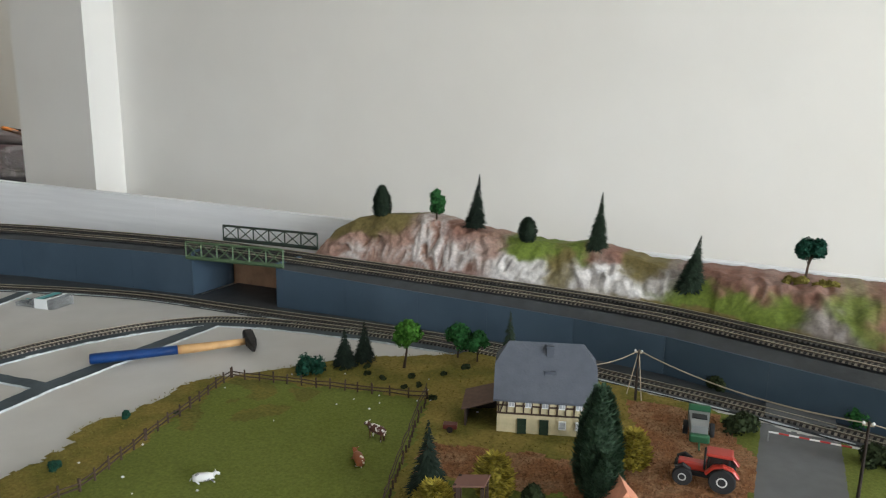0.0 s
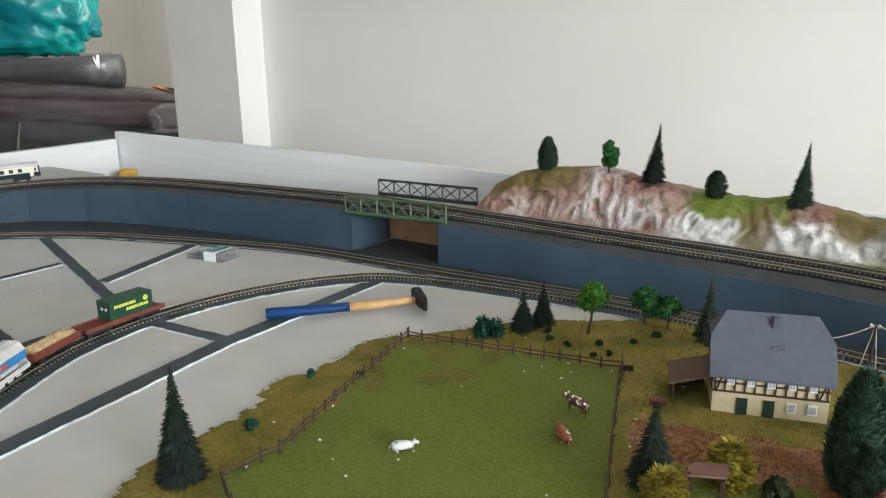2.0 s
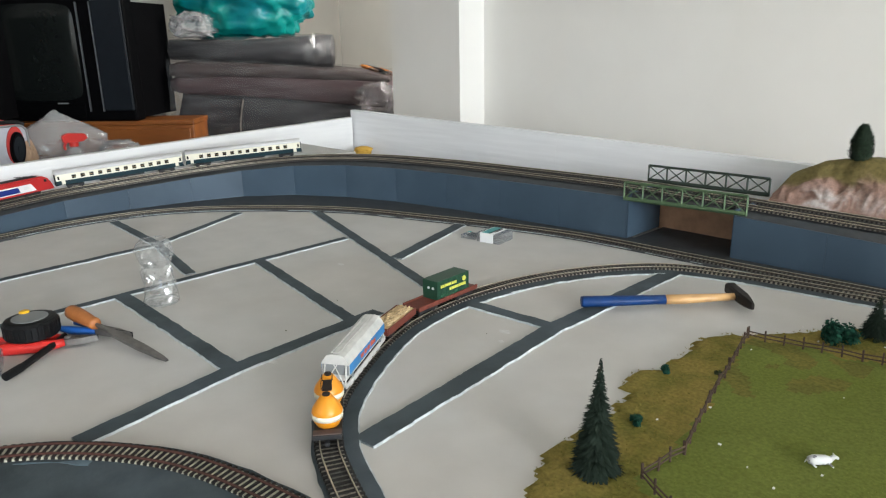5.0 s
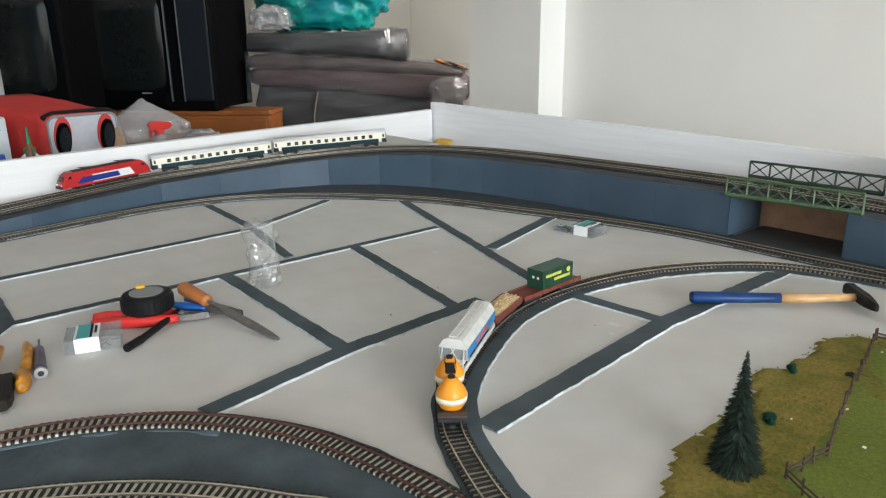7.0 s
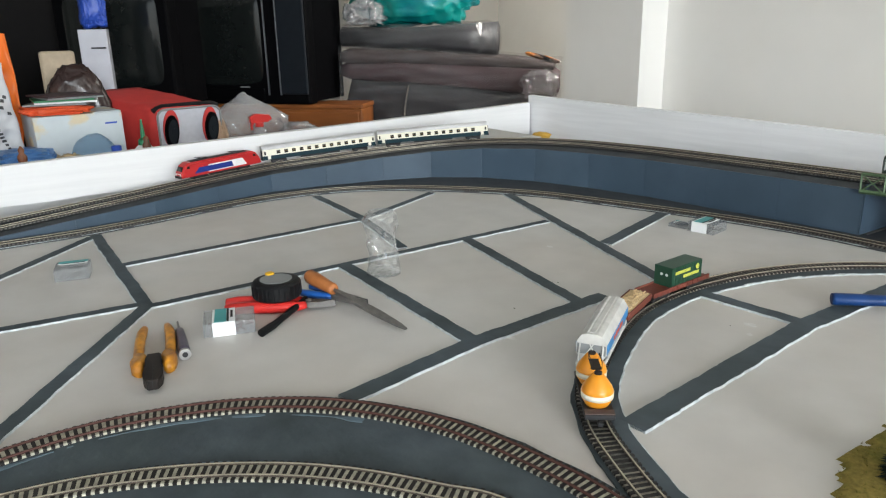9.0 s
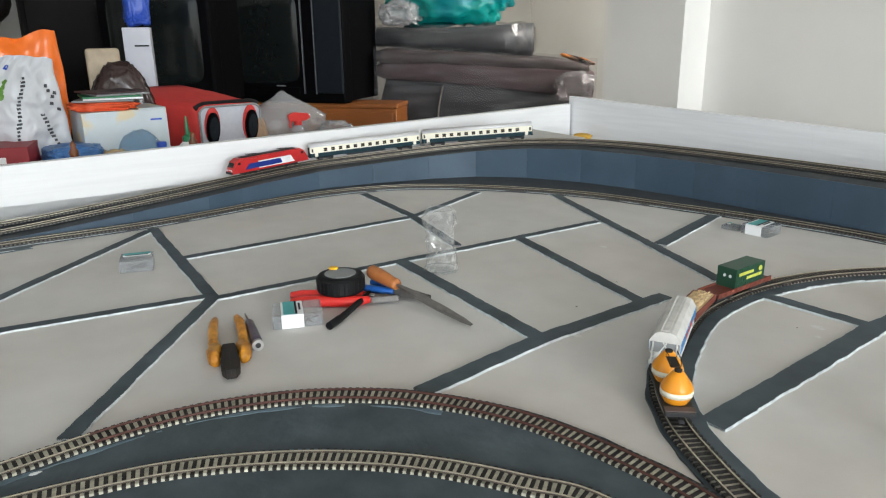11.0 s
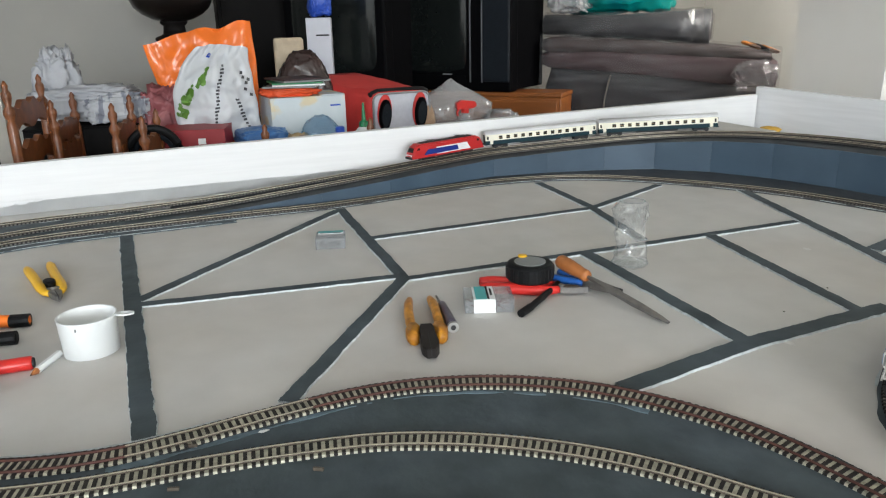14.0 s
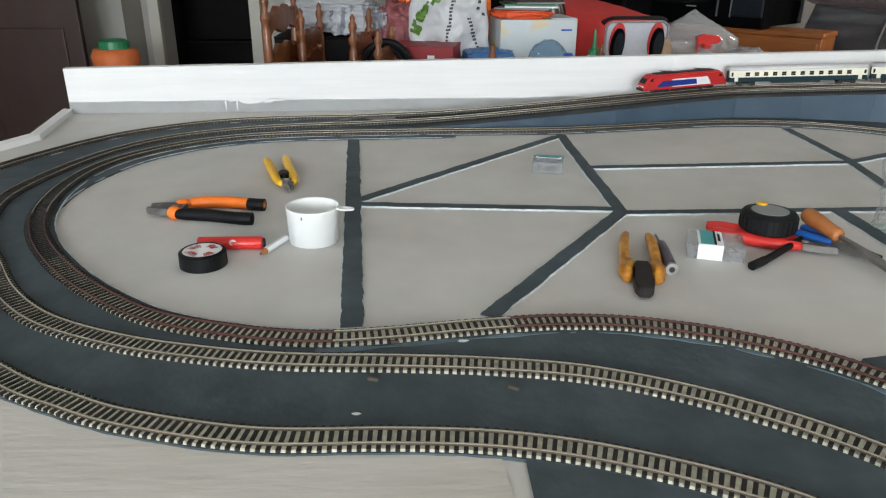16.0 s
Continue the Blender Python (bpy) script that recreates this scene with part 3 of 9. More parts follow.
BRIDGE_X0, BRIDGE_X1 = -0.992, -0.792
ob, fronts, lows = embankment(RAMP_B, lambda p: p.y > -0.42, lambda p: p.x < BRIDGE_X0, "long curved slate blue retaining wall under the ramp tracks", 0.080)
pier_end(ob, fronts[-1], lows[-1], fronts[-1].x, 1.258, 1)
ob, fronts, lows = embankment(RAMP_B, lambda p: p.x > BRIDGE_X1, lambda p: p.x < 0.75, "slate blue retaining wall under the raised tracks by the hill", 0.080)
pier_end(ob, fronts[0], lows[0], fronts[0].x, 1.258, -1)
corner = prism([(-2.235, 0.78), (-2.12, 0.93), (-1.96, 1.07), (-1.93, 1.142), (-2.235, 1.142)], 0.0, 0.0905)
tagged(part("corner_board", corner, M_TABLE), "grey painted filler board in the corner behind the tracks", "board", kind="structure")
# floor plate darker than the board it lies on
tagged(part("underpass_floor", box(BRIDGE_X0 + 0.001, BRIDGE_X1 - 0.001, 1.135, 1.2615, 0.0, 0.0036), M_DECK), "dark floor plate of the underpass", "floor", kind="structure")
tagged(part("bridge_backing", box(BRIDGE_X0 - 0.22, BRIDGE_X1 + 0.05, 1.262, 1.268, 0.0, 0.082), material("raw_brown_board", (0.30, 0.17, 0.10), 0.8, vary=0.2, scale=40)), "bare brown board behind the underpass", "board", kind="structure")


# smears of paint, and a painted reflection strip, along the edges of the track bases
M_SMEAR = material("pale_blue_scuff_sheen", (0.10, 0.145, 0.18), 0.4, vary=0.3, scale=60, bump=0.4, bump_scale=90)


def smear(ctrl, d, width, z, mat, label, where, cut=0.0, seed=0.0):
    """Broken dabs of paint beside a line, where a patchy test lets them stand."""
    line = offset(ctrl, d, 0.006)
    bm = bmesh.new()
    last = None
    for p, s in zip(line, sides(line)):
        w = width * (noise.noise(Vector((p.x * 24, p.y * 24, seed))) + cut) * 1.6 + 0.3 * width * noise.noise(Vector((p.x * 110, p.y * 110, seed)))
        if w < 0.0004 or not where(p):
            last = None
            continue
        a, b = p + s * w * 0.5, p - s * w * 0.5
        row = [bm.verts.new((a.x, a.y, z - 0.0006)), bm.verts.new((a.x, a.y, z)), bm.verts.new((b.x, b.y, z)), bm.verts.new((b.x, b.y, z - 0.0006))]
        if last:
            for i in range(3):
                bm.faces.new((last[i], last[i + 1], row[i + 1], row[i]))
        last = row
    if len(bm.faces):
        tagged(part("paint_smear", bm, mat), label, "paint", kind="structure")


EVERY = lambda p: True
smear(LINE_A, 0.0195, 0.008, 0.0038, M_SMEAR, "pale blue scuffed border with a painted-in reflection beside the inner track", lambda p: -0.47 < p.y < 0.05, 0.5, 1)
smear(LINE_A, -0.0225, 0.0028, 0.0036, M_FOAMEDGE, "ragged white edge of the track base", lambda p: p.y < -0.36 or p.x < -1.4, 0.45, 2)
smear([tuple(p) for p in inner_far[::2]], -0.0008, 0.0034, 0.0034, M_FOAMEDGE, "ragged white edge of the loop's painted margin", EVERY, 0.45, 11)
smear(LINE_B, -0.0185, 0.004, 0.0038, M_SMEAR, "pale paint dab beside the middle track", lambda p: -0.5 < p.y < 0, -0.25, 4)
smear(LINE_C, -0.0165, 0.006, 0.0036, M_FOAMEDGE, "white paint dab beside the outer track", lambda p: p.y < -0.3, -0.22, 5)
smear(LINE_A2, -0.0235, 0.0035, 0.0039, M_FOAMEDGE, "ragged white edge of the track base", EVERY, 0.4, 6)
smear(LINE_F, 0.0205, 0.003, 0.0036, M_FOAMEDGE, "ragged white edge of the siding base", lambda p: p.y > 0.3, 0.3, 7)
smear(LINE_F, -0.0335, 0.004, 0.0036, M_FOAMEDGE, "ragged white edge of the siding base", lambda p: p.y > 0.3, -0.1, 8)


# ---- countryside: ground, hill, plants ----
M_PASTURE = material("pasture_flock", (0.138, 0.160, 0.036), 0.95, vary=0.2, scale=260, bump=0.7, bump_scale=500, second=(0.128, 0.150, 0.030), second_scale=7, spec=0.1)
M_OCHRE = material("dry_grass_flock", (0.23, 0.178, 0.048), 0.95, vary=0.24, scale=220, bump=0.6, bump_scale=420, second=(0.15, 0.135, 0.03), second_scale=16, spec=0.1)
M_SOIL = material("brown_soil_scatter", (0.25, 0.118, 0.055), 0.95, vary=0.35, scale=320, bump=0.9, bump_scale=420, second=(0.29, 0.165, 0.09), second_scale=22, spec=0.1)
M_MOSS = material("olive_moss_flock", (0.125, 0.122, 0.030), 0.95, vary=0.25, scale=200, bump=0.6, bump_scale=400, second=(0.16, 0.14, 0.035), second_scale=25, spec=0.1)
M_ROAD = material("grey_road_card", (0.115, 0.118, 0.12), 0.8, vary=0.07, scale=60, bump=0.1)

MAT_EDGE = [(-0.5944, 0.3172), (-0.6205, 0.3768), (-0.6262, 0.4264), (-0.6267, 0.4719), (-0.617, 0.5026), (-0.6313, 0.5165), (-0.6245, 0.5412), (-0.6499, 0.5649), (-0.6585, 0.6094), (-0.6406, 0.6341),
            (-0.6411, 0.6834), (-0.6498, 0.7642), (-0.6249, 0.7986), (-0.5831, 0.8457), (-0.5403, 0.8995), (-0.4955, 0.9533), (-0.4405, 0.9971), (-0.3705, 1.0408), (-0.3205, 1.0863), (-0.0993, 1.0522),
            (0.0923, 1.0143), (0.2642, 0.9746), (0.7577, 0.8575), (0.87, 0.0913), (-0.4389, 0.0886), (-0.5119, 0.208)]
PASTURE = [(-0.5998, 0.8015), (-0.2988, 0.8647), (-0.2213, 0.6212), (-0.1506, 0.3874), (-0.4433, 0.3424), (-0.53, 0.4017), (-0.5526, 0.5926)]


def inside(x, y, poly):
    hit = False
    for (ax, ay), (bx, by) in zip(poly, poly[1:] + poly[:1]):
        if (ay > y) != (by > y) and x < ax + (y - ay) * (bx - ax) / (by - ay):
            hit = not hit
    return hit


def fuzz(x, y, scale, amount, seed=0.0):
    return amount * noise.noise(Vector((x * scale, y * scale, seed)))


def ground_kind(x, y):
    fx, fy = x + fuzz(x, y, 30, 0.012, 1), y + fuzz(x, y, 30, 0.012, 5)
    if 0.132 < x < 0.221 and y > 0.3:
        return 3
    if inside(fx, fy, PASTURE):
        return 1 if not (inside(fx, fy, [(-0.5999, 0.8113), (-0.4493, 0.8209), (-0.4484, 0.7325), (-0.5578, 0.6045)]) and fuzz(x, y, 22, 1.0, 2) > 0.02) else 4
    if inside(fx, fy, [(-0.2472, 0.747), (-0.221, 0.6684), (-0.055, 0.7026), (-0.0133, 0.6241), (0.127, 0.7023), (0.1293, 0.878), (0.0723, 0.9949), (-0.0485, 0.9955), (-0.017, 0.8785), (-0.0461, 0.7907), (-0.1668, 0.7616)]):
        return 2
    if inside(fx, fy, [(-0.1957, 0.6635), (-0.055, 0.7026), (-0.0129, 0.6044), (-0.0912, 0.4567), (-0.1932, 0.5059)]) or x > 0.06:
        return 1
    return 0


def ground_height(x, y):
    return 0.0048 + fuzz(x, y, 14, 0.0016) + fuzz(x, y, 90, 0.0009, 3) * (0.0 if ground_kind(x, y) == 3 else 1.0)


def ground_mat():
    cell = 0.0062
    bm = bmesh.new()
    verts = {}
    keep = []
    for i in range(int(1.52 / cell)):
        for j in range(int(1.03 / cell)):
            x, y = -0.67 + (i + 0.5) * cell, 0.08 + (j + 0.5) * cell
            if inside(x + fuzz(x, y, 60, 0.008, 9), y + fuzz(x, y, 60, 0.008, 4), MAT_EDGE):
                keep.append((i, j))
    kept = set(keep)

    def vert(i, j):
        if (i, j) not in verts:
            x, y = -0.67 + i * cell, 0.08 + j * cell
            full = all((i - a, j - b) in kept for a in (0, 1) for b in (0, 1))
            x2, y2 = x + fuzz(x, y, 300, 0.0016, 7), y + fuzz(x, y, 300, 0.0016, 8)
            verts[i, j] = bm.verts.new((x2, y2, ground_height(x, y) if full else 0.0004))
        return verts[i, j]

    for i, j in keep:
        f = bm.faces.new((vert(i, j), vert(i + 1, j), vert(i + 1, j + 1), vert(i, j + 1)))
        f.material_index = ground_kind(-0.67 + (i + 0.5) * cell, 0.08 + (j + 0.5) * cell)
        f.smooth = True
    ob = part("ground", bm, M_OCHRE)
    for m in (M_PASTURE, M_SOIL, M_ROAD, M_MOSS):
        ob.data.materials.append(m)
    return tagged(ob, "scenic mat of dry grass, green pasture, brown soil and a grey road", "ground", kind="structure")


ground_mat()


def tuft_field(name, label, mat, count, where, size, seed):
    rnd = random.Random(seed)
    vs, fs = [], []
    while count:
        x, y = rnd.uniform(-0.66, 0.7), rnd.uniform(0.3, 1.1)
        if not where(x, y):
            count -= 0.05
            if count < 0:
                break
            continue
        count = max(0, count - 1)
        z = ground_height(x, y) - 0.0004
        for _ in range(4):
            a, h, lean = rnd.uniform(0, 6.28), size * rnd.uniform(0.5, 1.3), rnd.uniform(0, 6.28)
            w = size * 0.28
            k = len(vs)
            vs += [(x + w * math.cos(a), y + w * math.sin(a), z), (x - w * math.cos(a), y - w * math.sin(a), z), (x + 0.7 * h * math.cos(lean), y + 0.7 * h * math.sin(lean), z + h)]
            fs.append((k, k + 1, k + 2))
    me = bpy.data.meshes.new(name)
    me.from_pydata(vs, [], fs)
    me.materials.append(mat)
    return tagged(new(name, me), label, "grass", kind="stuff")


M_TUFT = material("grass_tuft", (0.20, 0.17, 0.042), 0.9, island=0.28, vary=0.15, spec=0.1)
M_TUFT2 = material("green_tuft", (0.155, 0.175, 0.037), 0.9, island=0.4, vary=0.2, spec=0.1)
M_TUFT3 = material("soil_crumbs", (0.27, 0.14, 0.075), 0.9, island=0.45, vary=0.2, spec=0.1)
tuft_field("dry_grass", "short dry olive grass fibres on the scenic mat", M_TUFT, 4500, lambda x, y: inside(x, y, MAT_EDGE) and ground_kind(x, y) == 0, 0.0024, 3)
tuft_field("pasture_grass", "very short green grass fibres of the pasture", M_TUFT2, 5000, lambda x, y: inside(x, y, MAT_EDGE) and ground_kind(x, y) == 1, 0.0015, 4)
tuft_field("soil_scatter", "brown wood-fibre scatter round the farmhouse", M_TUFT3, 6000, lambda x, y: inside(x, y, MAT_EDGE) and ground_kind(x, y) == 2, 0.0026, 5)

# hill behind the raised track
RIDGE = [(-0.787, 0.094), (-0.757, 0.142), (-0.702, 0.171), (-0.642, 0.182), (-0.537, 0.190), (-0.447, 0.172), (-0.337, 0.159), (-0.252, 0.1535), (-0.202, 0.163), (-0.130, 0.150), (-0.082, 0.139),
         (0.048, 0.138), (0.268, 0.135), (0.888, 0.130)]


def hill_material():
    m = bpy.data.materials.new("painted_plaster_rock")
    m.use_nodes = True
    n, ln = m.node_tree.nodes, m.node_tree.links
    b = n["Principled BSDF"]
    b.inputs["Roughness"].default_value = 0.8
    b.inputs["Specular IOR Level"].default_value = 0.3
    tc = n.new("ShaderNodeTexCoord")
    paint = n.new("ShaderNodeVertexColor")
    paint.layer_name = "paint"
    fine = n.new("ShaderNodeTexNoise")
    fine.inputs["Scale"].default_value, fine.inputs["Detail"].default_value = 160, 5
    ln.new(tc.outputs["Object"], fine.inputs["Vector"])
    val = n.new("ShaderNodeMapRange")
    val.inputs["From Min"].default_value, val.inputs["From Max"].default_value = 0.3, 0.7
    val.inputs["To Min"].default_value, val.inputs["To Max"].default_value = 0.78, 1.2
    ln.new(fine.outputs[0], val.inputs[0])
    hsv = n.new("ShaderNodeHueSaturation")
    ln.new(paint.outputs[0], hsv.inputs["Color"])
    ln.new(val.outputs[0], hsv.inputs["Value"])
    ln.new(hsv.outputs[0], b.inputs["Base Color"])
    t = n.new("ShaderNodeTexNoise")
    t.inputs["Scale"].default_value = 130
    ln.new(tc.outputs["Object"], t.inputs["Vector"])
    bp = n.new("ShaderNodeBump")
    bp.inputs["Strength"].default_value, bp.inputs["Distance"].default_value = 0.5, 0.002
    ln.new(t.outputs[0], bp.inputs["Height"])
    ln.new(bp.outputs[0], b.inputs["Normal"])
    return m


# paints of the hill, and where each was brushed on: along the hill, up its slope, and how far
GREEN, OLIVE, PINK, WHITE, RUST, GREY = (Vector(c) for c in ((0.135, 0.185, 0.028), (0.165, 0.130, 0.045), (0.30, 0.185, 0.145), (0.60, 0.57, 0.55), (0.225, 0.115, 0.085), (0.27, 0.235, 0.22)))
BRUSHED = [(-0.66, 0.9, 0.10, 0.30, OLIVE), (-0.68, 0.35, 0.09, 0.35, PINK), (-0.53, 0.55, 0.05, 0.5, PINK), (-0.46, 0.6, 0.06, 0.5, RUST), (-0.39, 0.7, 0.04, 0.4, PINK),
           (-0.31, 0.80, 0.055, 0.25, GREEN), (-0.31, 0.3, 0.07, 0.25, WHITE), (-0.235, 0.45, 0.03, 0.45, OLIVE), (-0.205, 0.95, 0.03, 0.25, GREEN), (-0.165, 0.95, 0.03, 0.25, RUST),
           (-0.15, 0.35, 0.07, 0.33, WHITE), (-0.085, 0.85, 0.04, 0.3, OLIVE), (-0.045, 0.6, 0.03, 0.3, GREY), (-0.01, 0.42, 0.055, 0.25, GREEN), (0.09, 0.92, 0.09, 0.28, RUST), (0.10, 0.40, 0.08, 0.26, GREEN),
           (0.03, 0.02, 0.2, 0.10, OLIVE), (0.21, 0.3, 0.04, 0.3, GREY), (0.25, 0.55, 0.03, 0.4, GREEN), (0.35, 0.7, 0.10, 0.5, RUST)]


def ridged(x, v, seed):
    return 1 - 2.2 * abs(noise.noise(Vector((x, v, seed))))


def crags(x, v, scale, seed):
    """Ridges that wander up the slope."""
    q = Vector((x * scale * 0.4, v * 1.4, seed + 30))
    return ridged(x * scale + 2.6 * noise.noise(q) + 1.5 * v * noise.noise(Vector((x * 6, 0, seed))), v * (0.8 + scale * 0.035) + 1.2 * noise.noise(q + Vector((9, 4, 1))), seed)


def hill_paint(x, v):
    """The brushed colour at a place on the hill, and how rocky it is there."""
    fx = x + 0.022 * noise.noise(Vector((x * 22, v * 3, 5))) + 0.008 * noise.noise(Vector((x * 80, v * 9, 6)))
    fv = v + 0.22 * noise.noise(Vector((x * 24, v * 3, 8))) + 0.07 * noise.noise(Vector((x * 90, v * 9, 3)))
    total, colour, rock = 1e-9, Vector((0, 0, 0)), 0.0
    for bx, bv, rx, rv, c in BRUSHED:
        w = math.exp(-1.6 * (((fx - bx) / rx) ** 2 + ((fv - bv) / rv) ** 2)) ** 1.6
        total += w
        colour += c * w
        rock += w * (0.0 if c in (GREEN, OLIVE) else 1.0)
    colour, rock = colour / total, rock / total
    streak = max(0.0, crags(x, v, 30, 2) - 0.35) * 1.5 + max(0.0, crags(x, v, 75, 7) - 0.5)
    cluster = max(0.0, min(1.0, 0.05 + 1.8 * noise.noise(Vector((x * 11, v * 1.5, 21))) + 0.9 * math.exp(-((x + 0.50) / 0.05) ** 2) + 0.8 * math.exp(-((x + 0.15) / 0.08) ** 2)))
    streak *= rock * cluster * (1.0 if x < 0.05 else 0.25) * max(0.0, min(1.0, 1.45 - v * 0.9))
    colour = colour.lerp(WHITE, min(0.75, streak))
    dark = max(0.0, -crags(x, v, 42, 4) - 0.05) * rock
    return colour.lerp(Vector((0.12, 0.08, 0.065)), min(0.35, dark)), rock


REAR = spline(RAMP_C, 0.01)


def hill():
    bm = bmesh.new()
    xs = np.linspace(-0.775, 0.9, 460)
    rows, paints = [], []
    track_x, track_y, track_z = [p.x for p in REAR], [p.y for p in REAR], [p.z for p in REAR]
    order = np.argsort(track_x)
    ridge_y, back_y, up = 1.332, 1.398, 36
    for x in xs:
        top = float(np.interp(x, [r[0] for r in RIDGE], [r[1] for r in RIDGE])) + 0.003 * noise.noise(Vector((x * 45, 0, 2)))
        foot = float(np.interp(x, np.array(track_x)[order], np.array(track_y)[order])) + 0.020
        base = float(np.interp(x, np.array(track_x)[order], np.array(track_z)[order]))
        row = []
        for k in range(up + 5):
            u = min(1.0, k / up)
            v = 1 - (1 - u) ** 2.0
            colour, rock = hill_paint(x, v)
            if k <= up:
                y = foot + (ridge_y - foot) * (u ** 1.25 if foot < 1.22 else u)
                z = base + (top - base) * v
                e = min(1.0, 5 * u) * min(1.0, 4 * (1 - u))
                craggy = 0.35 + 0.65 * rock
                z += e * (0.010 * noise.noise(Vector((x * 17, u * 2.5, 1))) + craggy * 0.006 * noise.noise(Vector((x * 60, u * 7, 4))))
                y -= e * craggy * (0.009 * (crags(x, v, 30, 2) - 0.4) + 0.0045 * (crags(x, v, 75, 7) - 0.4)) * (1 - 0.5 * u)
            else:
                y = ridge_y + (back_y - ridge_y) * (k - up) / 4
                z = top - 0.006 * (k - up) / 4 + 0.003 * noise.noise(Vector((x * 60, k, 4)))
            row.append(bm.verts.new((x, max(y, foot - 0.002), max(z, base))))
            paints.append(colour)
        row.append(bm.verts.new((x, back_y, 0.02)))
        paints.append(RUST)
        rows.append(row)
    for q, r in zip(rows, rows[1:]):
        for i in range(len(q) - 1):
            f = bm.faces.new((q[i], r[i], r[i + 1], q[i + 1]))
            f.smooth = True
    ob = part("hill", bm, hill_material())
    layer = ob.data.color_attributes.new("paint", "FLOAT_COLOR", "POINT")
    layer.data.foreach_set("color", np.array([(*c, 1.0) for c in paints], dtype=np.float32).ravel())
    return tagged(ob, "plaster hill painted as brown and white rock with grassy patches", "hill", kind="structure")


hill()

M_BARK = material("tree_bark", (0.055, 0.035, 0.022), 0.9, vary=0.25, scale=120)


def leaf_material(name, colour, spread=0.4):
    return material(name, colour, 0.85, vary=0.2, scale=90, island=spread, spec=0.15)


M_FIR = leaf_material("dark_fir_needles", (0.020, 0.031, 0.022), 0.3)
M_FIR2 = leaf_material("green_fir_needles", (0.036, 0.056, 0.036), 0.3)
M_THUJA = leaf_material("thuja_needles", (0.066, 0.118, 0.072), 0.4)
M_LEAF = leaf_material("bright_green_leaves", (0.050, 0.145, 0.020), 0.5)
M_LEAF2 = leaf_material("deep_green_leaves", (0.025, 0.10, 0.028), 0.5)
M_YELLOW = leaf_material("yellow_green_leaves", (0.30, 0.245, 0.040), 0.5)
M_TEAL = leaf_material("blue_green_leaves", (0.012, 0.055, 0.035), 0.45)
M_BUSH = leaf_material("dark_bush_leaves", (0.03, 0.042, 0.018), 0.45)


def spray(vs, fs, rnd, base, out, length, width, droop):
    """One needle spray: a narrow kite that hangs outwards."""
    side = Vector((-out.y, out.x, 0))
    tip = base + out * length + Vector((0, 0, -droop * length))
    mid = base.lerp(tip, 0.45)
    k = len(vs)
    vs += [tuple(base), tuple(mid + side * width + Vector((0, 0, rnd.uniform(-1, 1) * width * 0.6))), tuple(tip), tuple(mid - side * width)]
    fs.append((k, k + 1, k + 2, k + 3))


def conifer(x, y, z, h, r, mat, label, seed, power=1.0, lean=(0, 0), full=0.10, droop=0.35, density=1.0):
    rnd = random.Random(seed)
    ob = thing("conifer_tree", label, "tree", pose(x, y, z), group="model trees")
    part("trunk", tube([(0, 0, -0.004), (lean[0] * 0.3, lean[1] * 0.3, h * 0.5), (lean[0], lean[1], h * 0.97)], [h * 0.028, h * 0.018, h * 0.004], 7), M_BARK, ob)
    vs, fs = [], []
    layers = int(32 * density) + 4
    for k in range(layers):
        u = k / (layers - 1)
        zz = h * (full + (1 - full) * u)
        rad = r * (1 - u) ** power + r * 0.05
        if power < 0.7:
            rad = r * min(1.0, (0.55 + 2.2 * u)) * max(0.04, 1 - u ** 3.2)
        n = max(5, int(26 * density * (0.25 + rad / r)))
        for j in range(n):
            a = rnd.uniform(0, 2 * math.pi)
            out = Vector((math.cos(a), math.sin(a), 0))
            c = Vector((lean[0] * u, lean[1] * u, zz + rnd.uniform(-0.012, 0.012) * h))
            reach = rad * 1.12 * rnd.uniform(0.72, 1.12)
            spray(vs, fs, rnd, c + out * reach * 0.12, out, reach * 0.92, max(0.0012, rad * 0.16), droop + rnd.uniform(-0.15, 0.15))
    me = bpy.data.meshes.new("crown")
    me.from_pydata(vs, [], fs)
    me.materials.append(mat)
    c = new("crown", me)
    c.parent = ob
    return ob


